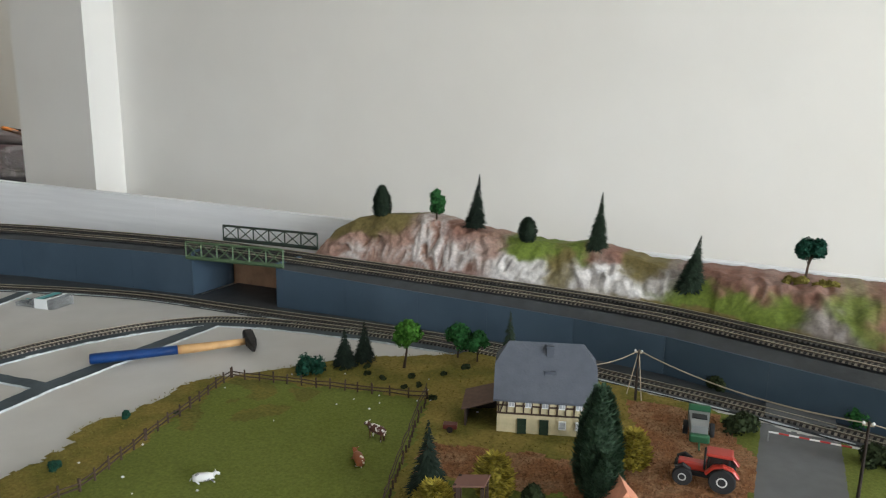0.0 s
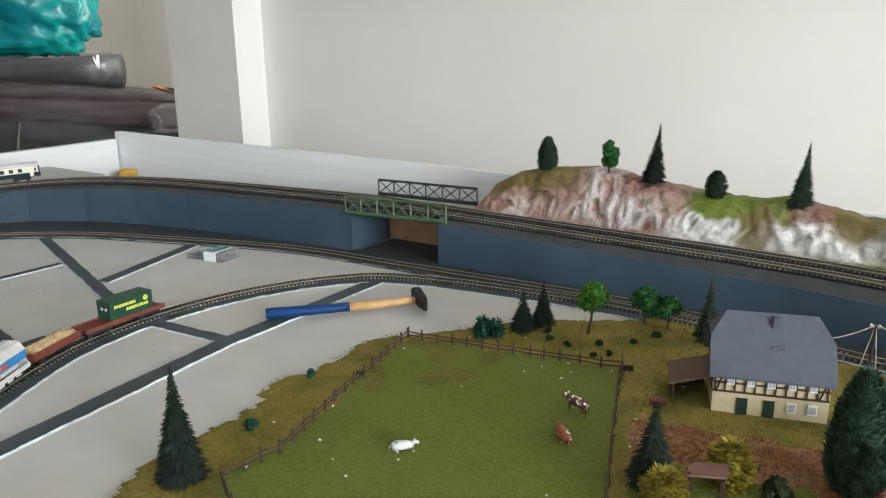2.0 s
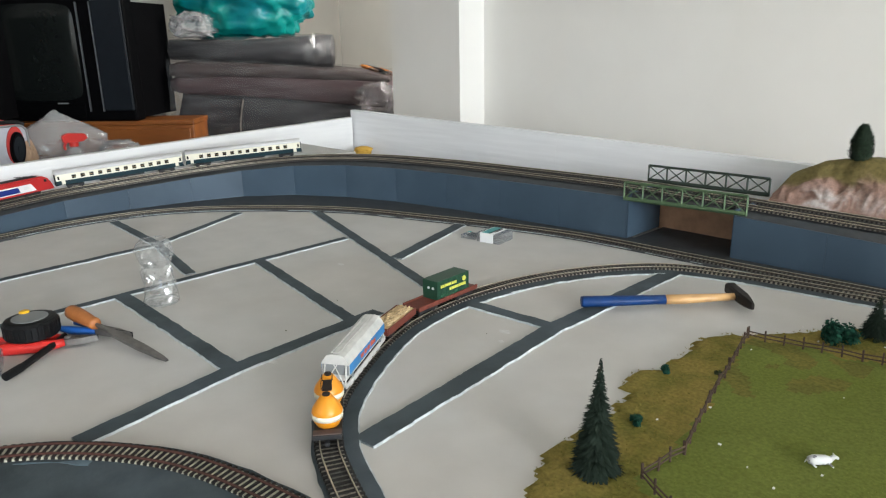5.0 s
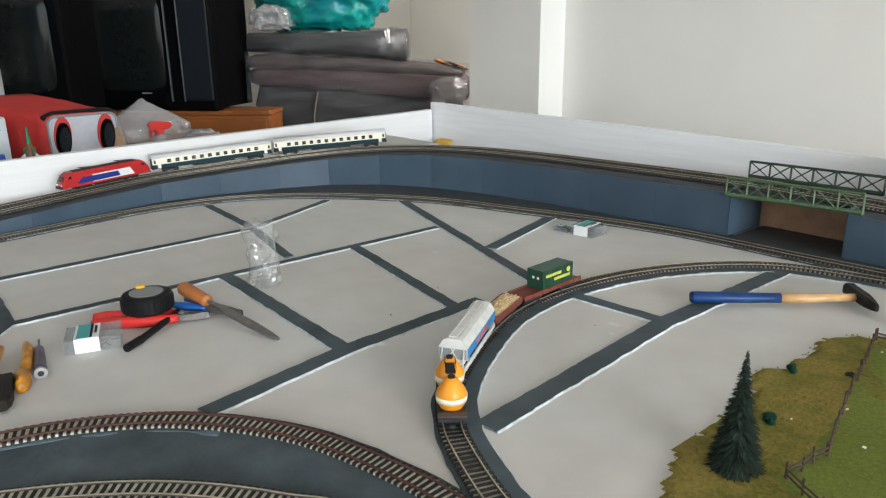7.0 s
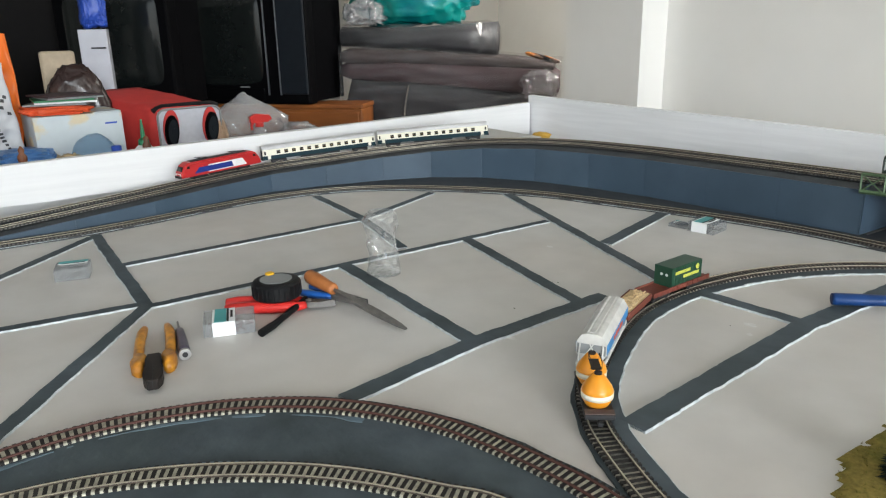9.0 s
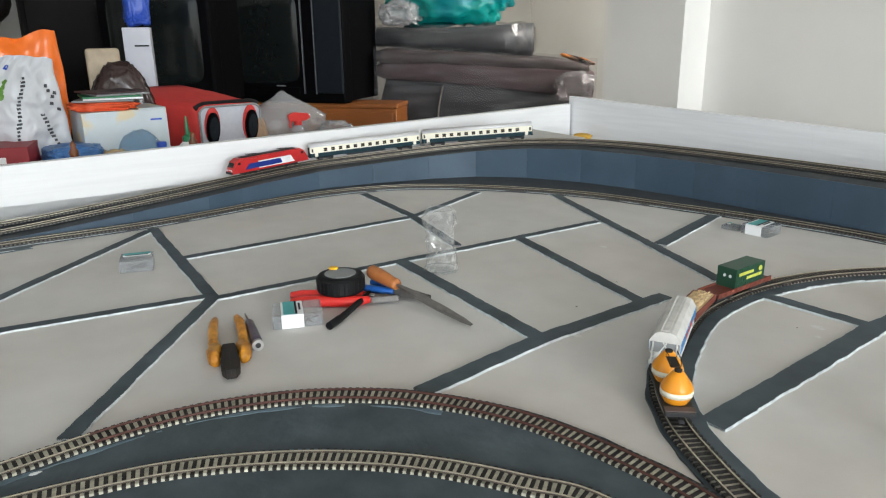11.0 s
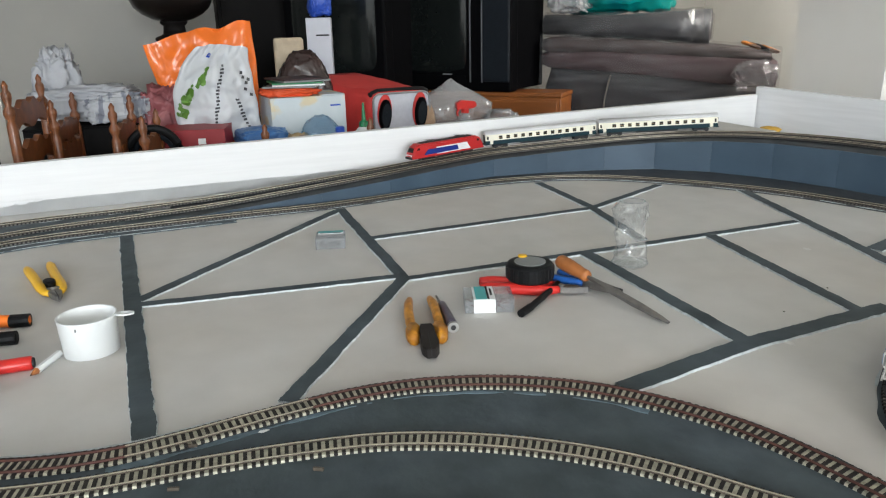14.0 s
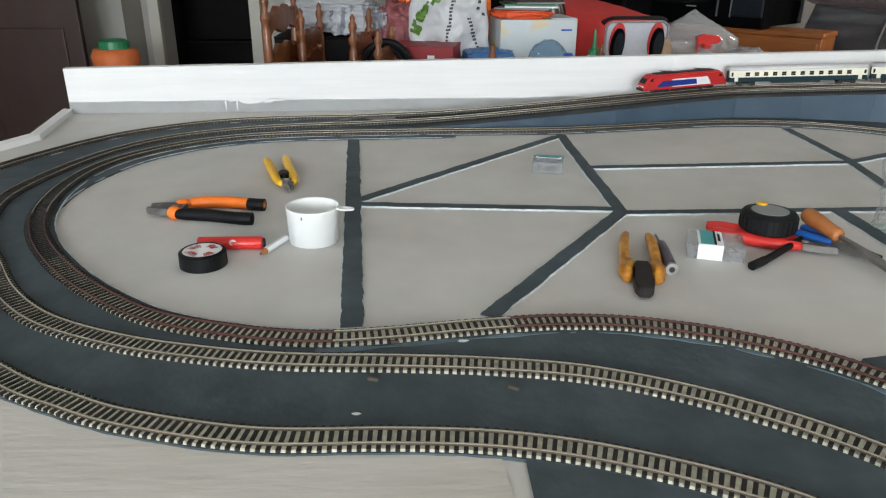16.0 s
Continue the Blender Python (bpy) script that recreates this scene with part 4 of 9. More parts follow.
def shrub_ball(name, x, y, z, h, r, mat, label, seed, count=1500, tall=False, leaf=0.3):
    """A dense clipped-looking plant: short sprays all over a rounded body."""
    rnd = random.Random(seed)
    ob = thing(name, label, "tree" if tall else "bush", pose(x, y, z), group="model trees" if tall else "model bushes")
    part("trunk", tube([(0, 0, -0.003), (0, 0, h * 0.5)], [r * 0.14, r * 0.05], 7), M_BARK, ob)
    vs, fs = [], []
    for _ in range(count):
        u = rnd.random()
        prof = math.sin(math.pi * (0.10 + 0.90 * u) ** (0.75 if tall else 0.9)) ** 0.62
        a = rnd.uniform(0, 2 * math.pi)
        lump = 1 + 0.22 * noise.noise(Vector((math.cos(a) * 1.8, math.sin(a) * 1.8, u * 5 + seed)))
        rad = r * prof * lump * rnd.uniform(0.70, 1.0)
        out = Vector((math.cos(a), math.sin(a), 0))
        rise = rnd.uniform(0.3, 1.3) if tall else rnd.uniform(-0.1, 0.9)
        base = out * rad * 0.72 + Vector((0, 0, h * u * 0.94))
        spray(vs, fs, rnd, base, out, r * leaf * rnd.uniform(0.7, 1.3), r * leaf * 0.26, -rise)
    core = lathe([(r * 0.05, 0), (r * 0.5, h * 0.12), (r * 0.62, h * 0.35), (r * 0.5, h * 0.65), (r * 0.1, h * 0.9)], 12)
    part("inner_foliage", core, mat, ob)
    me = bpy.data.meshes.new("crown")
    me.from_pydata(vs, [], fs)
    me.materials.append(mat)
    c = new("crown", me)
    c.parent = ob
    return ob


def leafy(x, y, z, h, r, mat, label, seed, trunk=0.45, lean=(0.0, 0.0), clumps=9, name="broadleaf_tree", leaf=0.0036, squash=0.85):
    rnd = random.Random(seed)
    ob = thing(name, label, "tree" if trunk > 0.05 else "bush", pose(x, y, z), group="model trees" if trunk > 0.05 else "model bushes")
    fork = Vector((lean[0] * 0.6, lean[1] * 0.6, h * trunk))
    top = Vector((lean[0], lean[1], h - r * squash))
    if trunk > 0.05:
        part("trunk", tube([(0, 0, -0.004), fork, top], [h * 0.032, h * 0.022, h * 0.01], 7), M_BARK, ob)
    vs, fs = [], []
    for c in range(clumps):
        a, e = rnd.uniform(0, 6.28), rnd.uniform(-0.7, 1.0)
        d = Vector((math.cos(a) * math.sqrt(max(0, 1 - e * e)), math.sin(a) * math.sqrt(max(0, 1 - e * e)), e))
        cc = top + Vector((d.x * r * 0.56, d.y * r * 0.56, d.z * r * squash * 0.56))
        cr = r * rnd.uniform(0.40, 0.56)
        if trunk > 0.05 and c < 6:
            part("limb", tube([fork.lerp(top, rnd.uniform(0, 0.5)), cc], [h * 0.011, h * 0.004], 5), M_BARK, ob)
        for _ in range(150):
            v = Vector((rnd.gauss(0, 1), rnd.gauss(0, 1), rnd.gauss(0, 1))).normalized() * cr * rnd.uniform(0.55, 1.08)
            p = cc + v
            if p.z < 0.001:
                continue
            t1 = Vector((rnd.gauss(0, 1), rnd.gauss(0, 1), rnd.gauss(0, 1))).normalized() * leaf * rnd.uniform(0.6, 1.2)
            t2 = v.normalized().cross(t1) * 0.8
            k = len(vs)
            vs += [tuple(p + t1), tuple(p + t2), tuple(p - t1), tuple(p - t2)]
            fs.append((k, k + 1, k + 2, k + 3))
    me = bpy.data.meshes.new("foliage")
    me.from_pydata(vs, [], fs)
    me.materials.append(mat)
    c = new("crown", me)
    c.parent = ob
    return ob


conifer(-0.568, 0.391, 0.005, 0.117, 0.0225, M_FIR, "tall dark green model fir beside the pasture fence", 11, density=1.6, full=0.04)
conifer(-0.4782, 0.9229, 0.006, 0.060, 0.019, M_FIR, "small dark model fir in a pair on dry grass", 12)
conifer(-0.4613, 0.9551, 0.006, 0.066, 0.018, M_FIR, "small dark model fir in a pair on dry grass", 13)
conifer(-0.2337, 1.0148, 0.006, 0.098, 0.019, M_FIR2, "slender olive green model fir behind the farmhouse", 14)
conifer(-0.1842, 0.633, 0.005, 0.087, 0.023, M_FIR, "dark model fir on the lawn before the farmhouse", 15)
shrub_ball("thuja_tree", -0.025, 0.7241, 0.004, 0.126, 0.033, M_THUJA, "tall rounded dark green thuja in front of the farmhouse", 16, 6500, True, 0.17)
shrub_ball("thuja_tree", -0.0104, 0.6966, 0.004, 0.064, 0.027, M_THUJA, "low rounded thuja beside the tall one", 17, 4000, True, 0.18)
leafy(-0.388, 0.9539, 0.006, 0.082, 0.023, M_LEAF, "bright green broadleaf model tree with a leaning trunk", 21, 0.3, (0.008, 0.0), 16, squash=1.15)
leafy(-0.3323, 1.0387, 0.006, 0.058, 0.024, M_LEAF2, "rounded green broadleaf model tree by the track", 22, 0.12, (0, 0), 15, squash=1.05)
leafy(-0.2962, 1.0356, 0.006, 0.052, 0.020, M_LEAF2, "rounded green broadleaf model tree by the track", 23, 0.12, (0, 0), 13, squash=1.1)
leafy(-0.5049, 0.8681, 0.004, 0.024, 0.027, M_TEAL, "low blue-green model shrub by the fence", 24, 0.0, (0, 0), 11, "shrub", 0.003, 0.45)
shrub_ball("bush", -0.1221, 0.6654, 0.004, 0.050, 0.025, M_YELLOW, "yellow-green model bush on the lawn", 25)
shrub_ball("bush", -0.0008, 0.7984, 0.004, 0.046, 0.023, M_YELLOW, "yellow-green model bush on brown soil", 26)
shrub_ball("bush", -0.1625, 0.6025, 0.004, 0.038, 0.023, M_YELLOW, "low yellow model bush before the fir", 27)
leafy(-0.0828, 0.6712, 0.004, 0.020, 0.014, M_BUSH, "small dark model bush on the lawn", 28, 0.0, (0, 0), 6, "bush")
leafy(0.1112, 0.9481, 0.003, 0.026, 0.026, M_BUSH, "dark green hedge clump beside the crossing", 29, 0.0, (0, 0), 9, "hedge", 0.0034, 0.5)
leafy(0.0673, 1.0997, 0.003, 0.018, 0.018, M_BUSH, "dark green hedge clump behind the track", 30, 0.0, (0, 0), 9, "hedge", 0.0034, 0.5)
leafy(0.2481, 1.0541, 0.003, 0.026, 0.026, M_LEAF2, "green hedge clump beside the level crossing", 31, 0.0, (0, 0), 9, "hedge", 0.0034, 0.5)
leafy(0.2599, 0.9261, 0.003, 0.024, 0.024, M_BUSH, "dark hedge clump beside the road", 32, 0.0, (0, 0), 9, "hedge", 0.0034, 0.5)
# small bushes dotted over the dry grass
for k, (x, y, r) in enumerate(((-0.6265, 0.6291, 0.011), (-0.5847, 0.4957, 0.012), (-0.4401, 0.9287, 0.008), (-0.4248, 0.9042, 0.007), (-0.3946, 0.8992, 0.007), (-0.3597, 0.9235, 0.009), (-0.3343, 0.899, 0.007),
                               (-0.2999, 0.9966, 0.010), (-0.3197, 0.9576, 0.006), (-0.2948, 0.8666, 0.009), (-0.3493, 0.8844, 0.006), (-0.47, 0.9043, 0.006), (-0.5786, 0.6686, 0.006), (-0.4933, 0.3075, 0.008))):
    leafy(x, y, 0.004, r * 0.85, r * 0.75, M_TEAL if k < 2 else M_BUSH, "tiny dark green bush on dry grass", 40 + k, 0.0, (0, 0), 4, "bush", 0.0026, 0.7)
# on the hill
HT = 1.325
shrub_ball("conifer_tree", -0.643, HT, 0.178, 0.067, 0.025, M_FIR2, "dark rounded model fir on top of the hill", 61, 3000, True, 0.2)
leafy(-0.513, HT, 0.183, 0.080, 0.0175, M_LEAF2, "slim bright green broadleaf tree on the hill", 62, 0.12, (0, 0), 30, squash=2.7, leaf=0.0028)
conifer(-0.427, HT, 0.169, 0.110, 0.0215, M_FIR, "tall pointed dark fir on the hill", 63, lean=(0.008, 0), density=1.4)
shrub_ball("conifer_tree", -0.311, 1.312, 0.155, 0.050, 0.023, M_FIR2, "small rounded green fir on the hill", 64, 2600, False, 0.2)
conifer(-0.178, HT, 0.154, 0.105, 0.0205, M_FIR2, "tall pointed fir on the hill", 65, lean=(0.006, 0), density=1.5, full=0.03)
conifer(-0.004, 1.275, 0.110, 0.092, 0.0245, M_FIR2, "leaning green fir on the grassy slope", 66, lean=(0.014, 0), density=1.5, full=0.03)
leafy(0.172, 1.30, 0.128, 0.083, 0.024, M_TEAL, "green broadleaf tree with an open crown on the hill", 67, 0.4, (0.006, 0), 15, squash=0.95)
for k, (x, zz) in enumerate(((0.148, 0.128), (0.168, 0.130), (0.196, 0.128), (0.213, 0.128))):
    leafy(x, 1.29, zz, 0.016, 0.012, M_TUFT, "dry beige brush below a tree on the hill", 80 + k, 0.0, (0, 0), 5, "brush", 0.0026, 0.7)

# ---- pasture fence ----
M_FENCE = material("brown_fence_wood", (0.052, 0.030, 0.018), 0.8, vary=0.25, scale=200, per_object=0.2)


def fence(pts, label, rails=(0.0055, 0.0105), gap=0.024, post_h=0.0155):
    ob = thing("fence", label, "fence", group="pasture fences")
    rnd = random.Random(len(pts) * 7 + int(pts[0][0] * 100))
    for a, b in zip(pts, pts[1:]):
        a, b = Vector((*a, 0)), Vector((*b, 0))
        n = max(1, round((b - a).length / gap))
        spots = [a.lerp(b, k / n) for k in range(n + 1)]
        tops = []
        for p in spots:
            p = p + Vector((rnd.uniform(-1, 1) * 0.001, rnd.uniform(-1, 1) * 0.001, ground_height(p.x, p.y)))
            tops.append(p)
            part("post", tube([p + Vector((0, 0, -0.003)), p + Vector((rnd.uniform(-1, 1) * 0.001, 0, post_h * rnd.uniform(0.9, 1.1)))], 0.0013, 5), M_FENCE, ob)
        for h in rails:
            part("rail", tube([p + Vector((0, -0.0010, h + rnd.uniform(-1, 1) * 0.0008)) for p in tops], 0.0010 if gap > 0.02 else 0.0007, 5), M_FENCE, ob)
    return ob


fence([(-0.5998, 0.7995), (-0.4644, 0.8268), (-0.3791, 0.8423), (-0.3008, 0.8617)], "brown wooden rail fence along the pasture's far side")
fence([(-0.5998, 0.7995), (-0.5747, 0.6883), (-0.5526, 0.5926), (-0.5209, 0.476), (-0.5271, 0.4087)], "brown wooden rail fence beside the dry grass strip")
fence([(-0.5271, 0.4087), (-0.4436, 0.3592), (-0.3522, 0.3376)], "brown wooden rail fence on the pasture's near side")
fence([(-0.3008, 0.8617), (-0.2738, 0.7765), (-0.2424, 0.6832), (-0.2108, 0.5897), (-0.1725, 0.4764)], "weathered low fence overgrown with scrub beside the farm", (0.024, 0.0173), 0.014, 0.009)


# ---- farm ----
M_PLASTER = material("cream_house_wall", (0.50, 0.43, 0.27), 0.85, vary=0.1, scale=120, bump=0.2)
M_BEAM = material("dark_timber", (0.045, 0.024, 0.015), 0.7, vary=0.2, scale=200)
M_SLATE = material("slate_grey_roof", (0.080, 0.090, 0.112), 0.6, vary=0.09, scale=90, bump=0.3, bump_scale=350)
M_GREENDOOR = material("dark_green_door", (0.012, 0.028, 0.016), 0.5)
M_PANEW = material("pale_window", (0.40, 0.42, 0.44), 0.25, vary=0.15, scale=300)
M_WHITE = material("white_plastic", (0.78, 0.78, 0.77), 0.4, vary=0.02)
M_BROWNROOF = material("brown_shed_roof", (0.12, 0.07, 0.05), 0.8, vary=0.15, scale=150)


def farmhouse():
    m = Matrix.Translation((-0.1755, 0.8115, 0.0035)) @ Matrix.Rotation(math.atan2(0.036, 0.109), 4, "Z")
    ob = thing("farmhouse", "half-timbered model farmhouse with cream walls and a slate grey roof", "house", m)
    W, D, H1, H2, HR = 0.120, 0.080, 0.029, 0.049, 0.108
    part("wall", box(0, W, 0, D, 0, H2), M_PLASTER, ob, "cream plastered walls")
    # gables with clipped tips
    for x in (0.0004, W - 0.0024):
        bm = prism([(0, H2), (D, H2), (D * 0.71, H2 + (HR - H2) * 0.58), (D * 0.29, H2 + (HR - H2) * 0.58)], 0, 0.002, m=Matrix(((0, 0, 1, x), (1, 0, 0, 0), (0, 1, 0, 0), (0, 0, 0, 1))))
        part("gable", bm, M_PLASTER, ob)
    # roof with half hips
    o, hip = 0.005, 0.017
    e = H2 - 0.004
    bm = bmesh.new()
    k = 0.40
    mid = e + (HR - e) * (1 - k)
    dm = (D / 2 + o) * (1 - k)

    def side(sgn, lift):
        yy = lambda d: D / 2 - sgn * d
        return [bm.verts.new(v) for v in ((-o, yy(D / 2 + o), e + lift), (W + o, yy(D / 2 + o), e + lift), (W + o, yy(D / 2 + o - dm), mid + lift), (W + o - hip, yy(0.0), HR + lift), (-o + hip, yy(0.0), HR + lift), (-o, yy(D / 2 + o - dm), mid + lift))]

    up, dn = [], []
    for sgn in (1, -1):
        up.append(side(sgn, 0.003))
        dn.append(side(sgn, 0.0))
    for s in (0, 1):
        bm.faces.new(up[s] if s == 0 else up[s][::-1])
        bm.faces.new(dn[s][::-1] if s == 0 else dn[s])
        for i in range(6):
            bm.faces.new((up[s][i], dn[s][i], dn[s][(i + 1) % 6], up[s][(i + 1) % 6]))
    for a, b in ((2, 3), (5, 4)):
        bm.faces.new((up[0][a], up[0][b], up[1][a]))
    bmesh.ops.remove_doubles(bm, verts=bm.verts, dist=0.0001)
    bmesh.ops.recalc_face_normals(bm, faces=bm.faces)
    roof = part("roof", bm, M_SLATE, ob, "slate grey half-hipped roof")
    part("chimney", box(W * 0.50, W * 0.50 + 0.010, D * 0.36, D * 0.36 + 0.009, HR - 0.016, HR + 0.001, 0.0006), M_SLATE, roof)
    part("skylight", box(W * 0.49, W * 0.49 + 0.014, D * 0.19, D * 0.19 + 0.009, HR - 0.036, HR - 0.0275, 0.0006), M_SLATE, roof)
    # timber frame of the upper storey
    t = 0.0022
    for z in (H1 - t, (H1 + H2) / 2 - t / 2 - 0.0005, H2 - t):
        part("beam", box(0.0, W, -0.0010, 0.0008, z, z + t), M_BEAM, ob)
        part("beam", box(-0.0010, 0.0008, 0.001, D, z, z + t), M_BEAM, ob)
    n = 11
    for i in range(n + 1):
        x = 0.001 + (W - t - 0.002) * i / n
        part("beam", box(x, x + t * 0.85, -0.0014, 0.0006, H1, H2 - 0.0005), M_BEAM, ob)
    for x0, x1 in ((0.004, 0.010), (W - 0.010, W - 0.004)):
        part("brace", tube([(x0, -0.0008, H1), (x1, -0.0008, H2 - 0.001)], 0.0009, 4), M_BEAM, ob)
    for i in (1, 3, 5, 7, 9):
        x = 0.001 + (W - t - 0.002) * i / n + t
        w = part("window", box(x + 0.0006, x + 0.0086, -0.0019, 0.0002, H1 + 0.008, H2 - 0.003), M_WHITE, ob)
        for dx in (0.0012, 0.0050):
            part("pane", box(x + dx + 0.0002, x + dx + 0.0032, -0.0024, -0.0016, H1 + 0.0095, H2 - 0.0045), M_PANEW, w)
    for x in (0.026, 0.054):
        d = part("door", box(x, x + 0.0115, -0.0016, 0.0004, 0.0, 0.0215), M_GREENDOOR, ob, "dark green door")
        part("door_panel", box(x + 0.002, x + 0.0095, -0.0022, -0.0014, 0.003, 0.013), M_GREENDOOR, d)
    for x in (0.078, 0.099):
        w = part("window", box(x, x + 0.0095, -0.0018, 0.0004, 0.010, 0.0215), M_WHITE, ob)
        part("pane", box(x + 0.0012, x + 0.0083, -0.0024, -0.0016, 0.0115, 0.020), M_PANEW, w)
    return ob


farmhouse()

# near-black brown; paints the open shed's dark inside onto its walls
M_DARKIN = material("near_black_brown", (0.02, 0.014, 0.010), 0.9)
shed = thing("lean_to_shed", "open lean-to shed with a brown roof against the farmhouse", "shed", Matrix.Translation((-0.1776, 0.8184, 0.0035)) @ Matrix.Rotation(math.atan2(0.036, 0.109), 4, "Z"))
part("roof", prism([(-0.004, 0.036), (-0.0, 0.039), (-0.045, 0.026), (-0.045, 0.023)][::-1], 0.0, 0.064, m=Matrix(((1, 0, 0, -0.002), (0, 0, 1, 0.004), (0, 1, 0, 0), (0, 0, 0, 1)))), M_BROWNROOF, shed)
part("back_wall", box(-0.042, -0.004, 0.062, 0.065, 0, 0.024), M_DARKIN, shed)
part("side_wall", box(-0.043, -0.0405, 0.008, 0.062, 0, 0.022), M_DARKIN, shed)
for y in (0.008, 0.034):
    part("post", box(-0.043, -0.0405, y - 0.003, y, 0, 0.024), M_BEAM, shed)
cart = thing("hand_cart", "small dark red cart beside the shed", "cart", pose(-0.2296, 0.7872, 0.005, 0, 0, 20))
M_DKRED = material("dark_red_paint", (0.10, 0.018, 0.012), 0.5)
part("body", box(-0.009, 0.009, -0.006, 0.006, 0.004, 0.010, 0.001), M_DKRED, cart)
for s in (-1, 1):
    part("wheel", lathe([(0.004, -0.0006), (0.004, 0.0006)], 12, m=Matrix.Translation((0, s * 0.0068, 0.004)) @ Matrix.Rotation(radians(90), 4, "X")), M_DARKIN, cart)

hut = thing("shelter_hut", "small brown timber shelter with a sloping roof", "hut", pose(-0.1347, 0.632, 0.0045, 0, 0, 8))
part("roof", prism([(-0.016, 0.030), (-0.016, 0.028), (0.018, 0.034), (0.018, 0.036)], -0.012, 0.012, m=Matrix(((1, 0, 0, 0), (0, 0, -1, 0), (0, 1, 0, 0), (0, 0, 0, 1)))), material("rosy_brown_roof", (0.22, 0.11, 0.085), 0.8), hut)
for x, y in ((-0.014, -0.010), (-0.014, 0.010), (0.015, -0.010), (0.015, 0.010)):
    part("post", box(x - 0.0016, x + 0.0016, y - 0.0016, y + 0.0016, -0.003, 0.031), M_BEAM, hut)
part("back_wall", box(-0.0152, -0.0132, -0.009, 0.009, 0, 0.026), M_BEAM, hut)
chapel = thing("small_building", "small building with a salmon pink tiled roof", "house", pose(0.0101, 0.679, 0.004, 0, 0, 25))
part("wall", box(-0.017, 0.017, -0.015, 0.015, 0, 0.020), M_PLASTER, chapel)
part("roof", prism([(-0.021, 0.018), (0.021, 0.018), (0, 0.044)], -0.019, 0.019, m=Matrix(((1, 0, 0, 0), (0, 0, -1, 0), (0, 1, 0, 0), (0, 0, 0, 1)))), material("salmon_roof", (0.62, 0.27, 0.17), 0.8, vary=0.12, scale=200), chapel)

# tractor and trailer
M_RED = material("tractor_red", (0.40, 0.034, 0.02), 0.4, vary=0.08)
M_GLASSM = material("tinted_model_glazing", (0.03, 0.025, 0.024), 0.2, vary=0.1)
M_TYRE = material("black_rubber", (0.018, 0.018, 0.019), 0.8, vary=0.1)
M_RIM = material("pale_wheel_rim", (0.6, 0.6, 0.58), 0.5)
M_GREENP = material("machine_green", (0.02, 0.10, 0.045), 0.5, vary=0.1)
M_GREYP = material("grey_plastic", (0.22, 0.23, 0.23), 0.6, vary=0.08)


def model_wheel(parent, x, y, r, w):
    m = Matrix.Translation((x, y, r)) @ Matrix.Rotation(radians(90), 4, "X")
    t = part("wheel", lathe([(r * 0.6, -w / 2), (r * 0.93, -w / 2), (r, -w * 0.3), (r, w * 0.3), (r * 0.93, w / 2), (r * 0.6, w / 2)], 20, m=m), M_TYRE, parent, "black tyre")
    part("rim", lathe([(r * 0.58, -w * 0.45), (r * 0.3, -w * 0.53), (r * 0.3, w * 0.53), (r * 0.58, w * 0.45)], 14, m=m), M_RIM, t)


tr = thing("tractor", "red model tractor with black tyres on brown soil", "tractor", pose(0.0829, 0.8002, 0.004, 0, 0, 3))
part("bonnet", box(-0.034, -0.004, -0.0065, 0.0065, 0.015, 0.0245, 0.002), M_RED, tr)
part("grille", box(-0.0365, -0.0342, -0.0060, 0.0060, 0.011, 0.0225, 0.0008), M_TYRE, tr)
part("seat", box(0.006, 0.014, -0.005, 0.005, 0.0165, 0.024, 0.001), M_TYRE, tr)
part("cab_floor", box(-0.003, 0.022, -0.0095, 0.0095, 0.0135, 0.0163, 0.0006), M_TYRE, tr)
for x, y in ((-0.003, -0.009), (-0.003, 0.009), (0.020, -0.009), (0.020, 0.009)):
    part("cab_pillar", tube([(x, y, 0.016), (x * 0.9 + 0.001, y * 0.92, 0.0365)], 0.0010, 5), M_TYRE, tr)
part("cab_glass", box(-0.0022, 0.0192, -0.0082, 0.0082, 0.0245, 0.0362), M_GLASSM, tr, "dark tinted cab glazing")
part("cab_roof", box(-0.005, 0.023, -0.0108, 0.0108, 0.0365, 0.0405, 0.0016), M_RED, tr)
for s in (-1, 1):
    part("mudguard", tube([(-0.004, s * 0.0145, 0.019), (0.003, s * 0.0145, 0.0275), (0.013, s * 0.0145, 0.0305), (0.023, s * 0.0145, 0.0275), (0.029, s * 0.0145, 0.020)], 0.0045, 8, flat=0.45), M_RED, tr)
    part("mudguard", tube([(-0.036, s * 0.0140, 0.020), (-0.028, s * 0.0140, 0.0245), (-0.020, s * 0.0140, 0.020)], 0.0034, 8, flat=0.4), M_TYRE, tr, "black front mudguard")
    model_wheel(tr, 0.013, s * 0.0165, 0.0142, 0.009)
    model_wheel(tr, -0.028, s * 0.0145, 0.0108, 0.007)
part("chassis", box(-0.034, 0.02, -0.005, 0.005, 0.008, 0.0145, 0.001), M_TYRE, tr)
part("exhaust", tube([(-0.006, -0.0085, 0.02), (-0.006, -0.0085, 0.046)], 0.0013, 6), M_TYRE, tr)
tl = thing("forage_trailer", "green and grey model farm trailer behind the tractor", "trailer", pose(0.0591, 0.9153, 0.004, 0, 0, 97))
part("tub", prism([(-0.026, -0.010), (0.022, -0.013), (0.022, 0.013), (-0.026, 0.010)], 0.009, 0.026), M_GREYP, tl, "grey hopper")
part("front", box(-0.036, -0.027, -0.012, 0.012, 0.008, 0.018, 0.002), M_GREENP, tl)
part("rear_frame", box(0.0225, 0.027, -0.0135, 0.0135, 0.012, 0.034, 0.001), M_GREENP, tl)
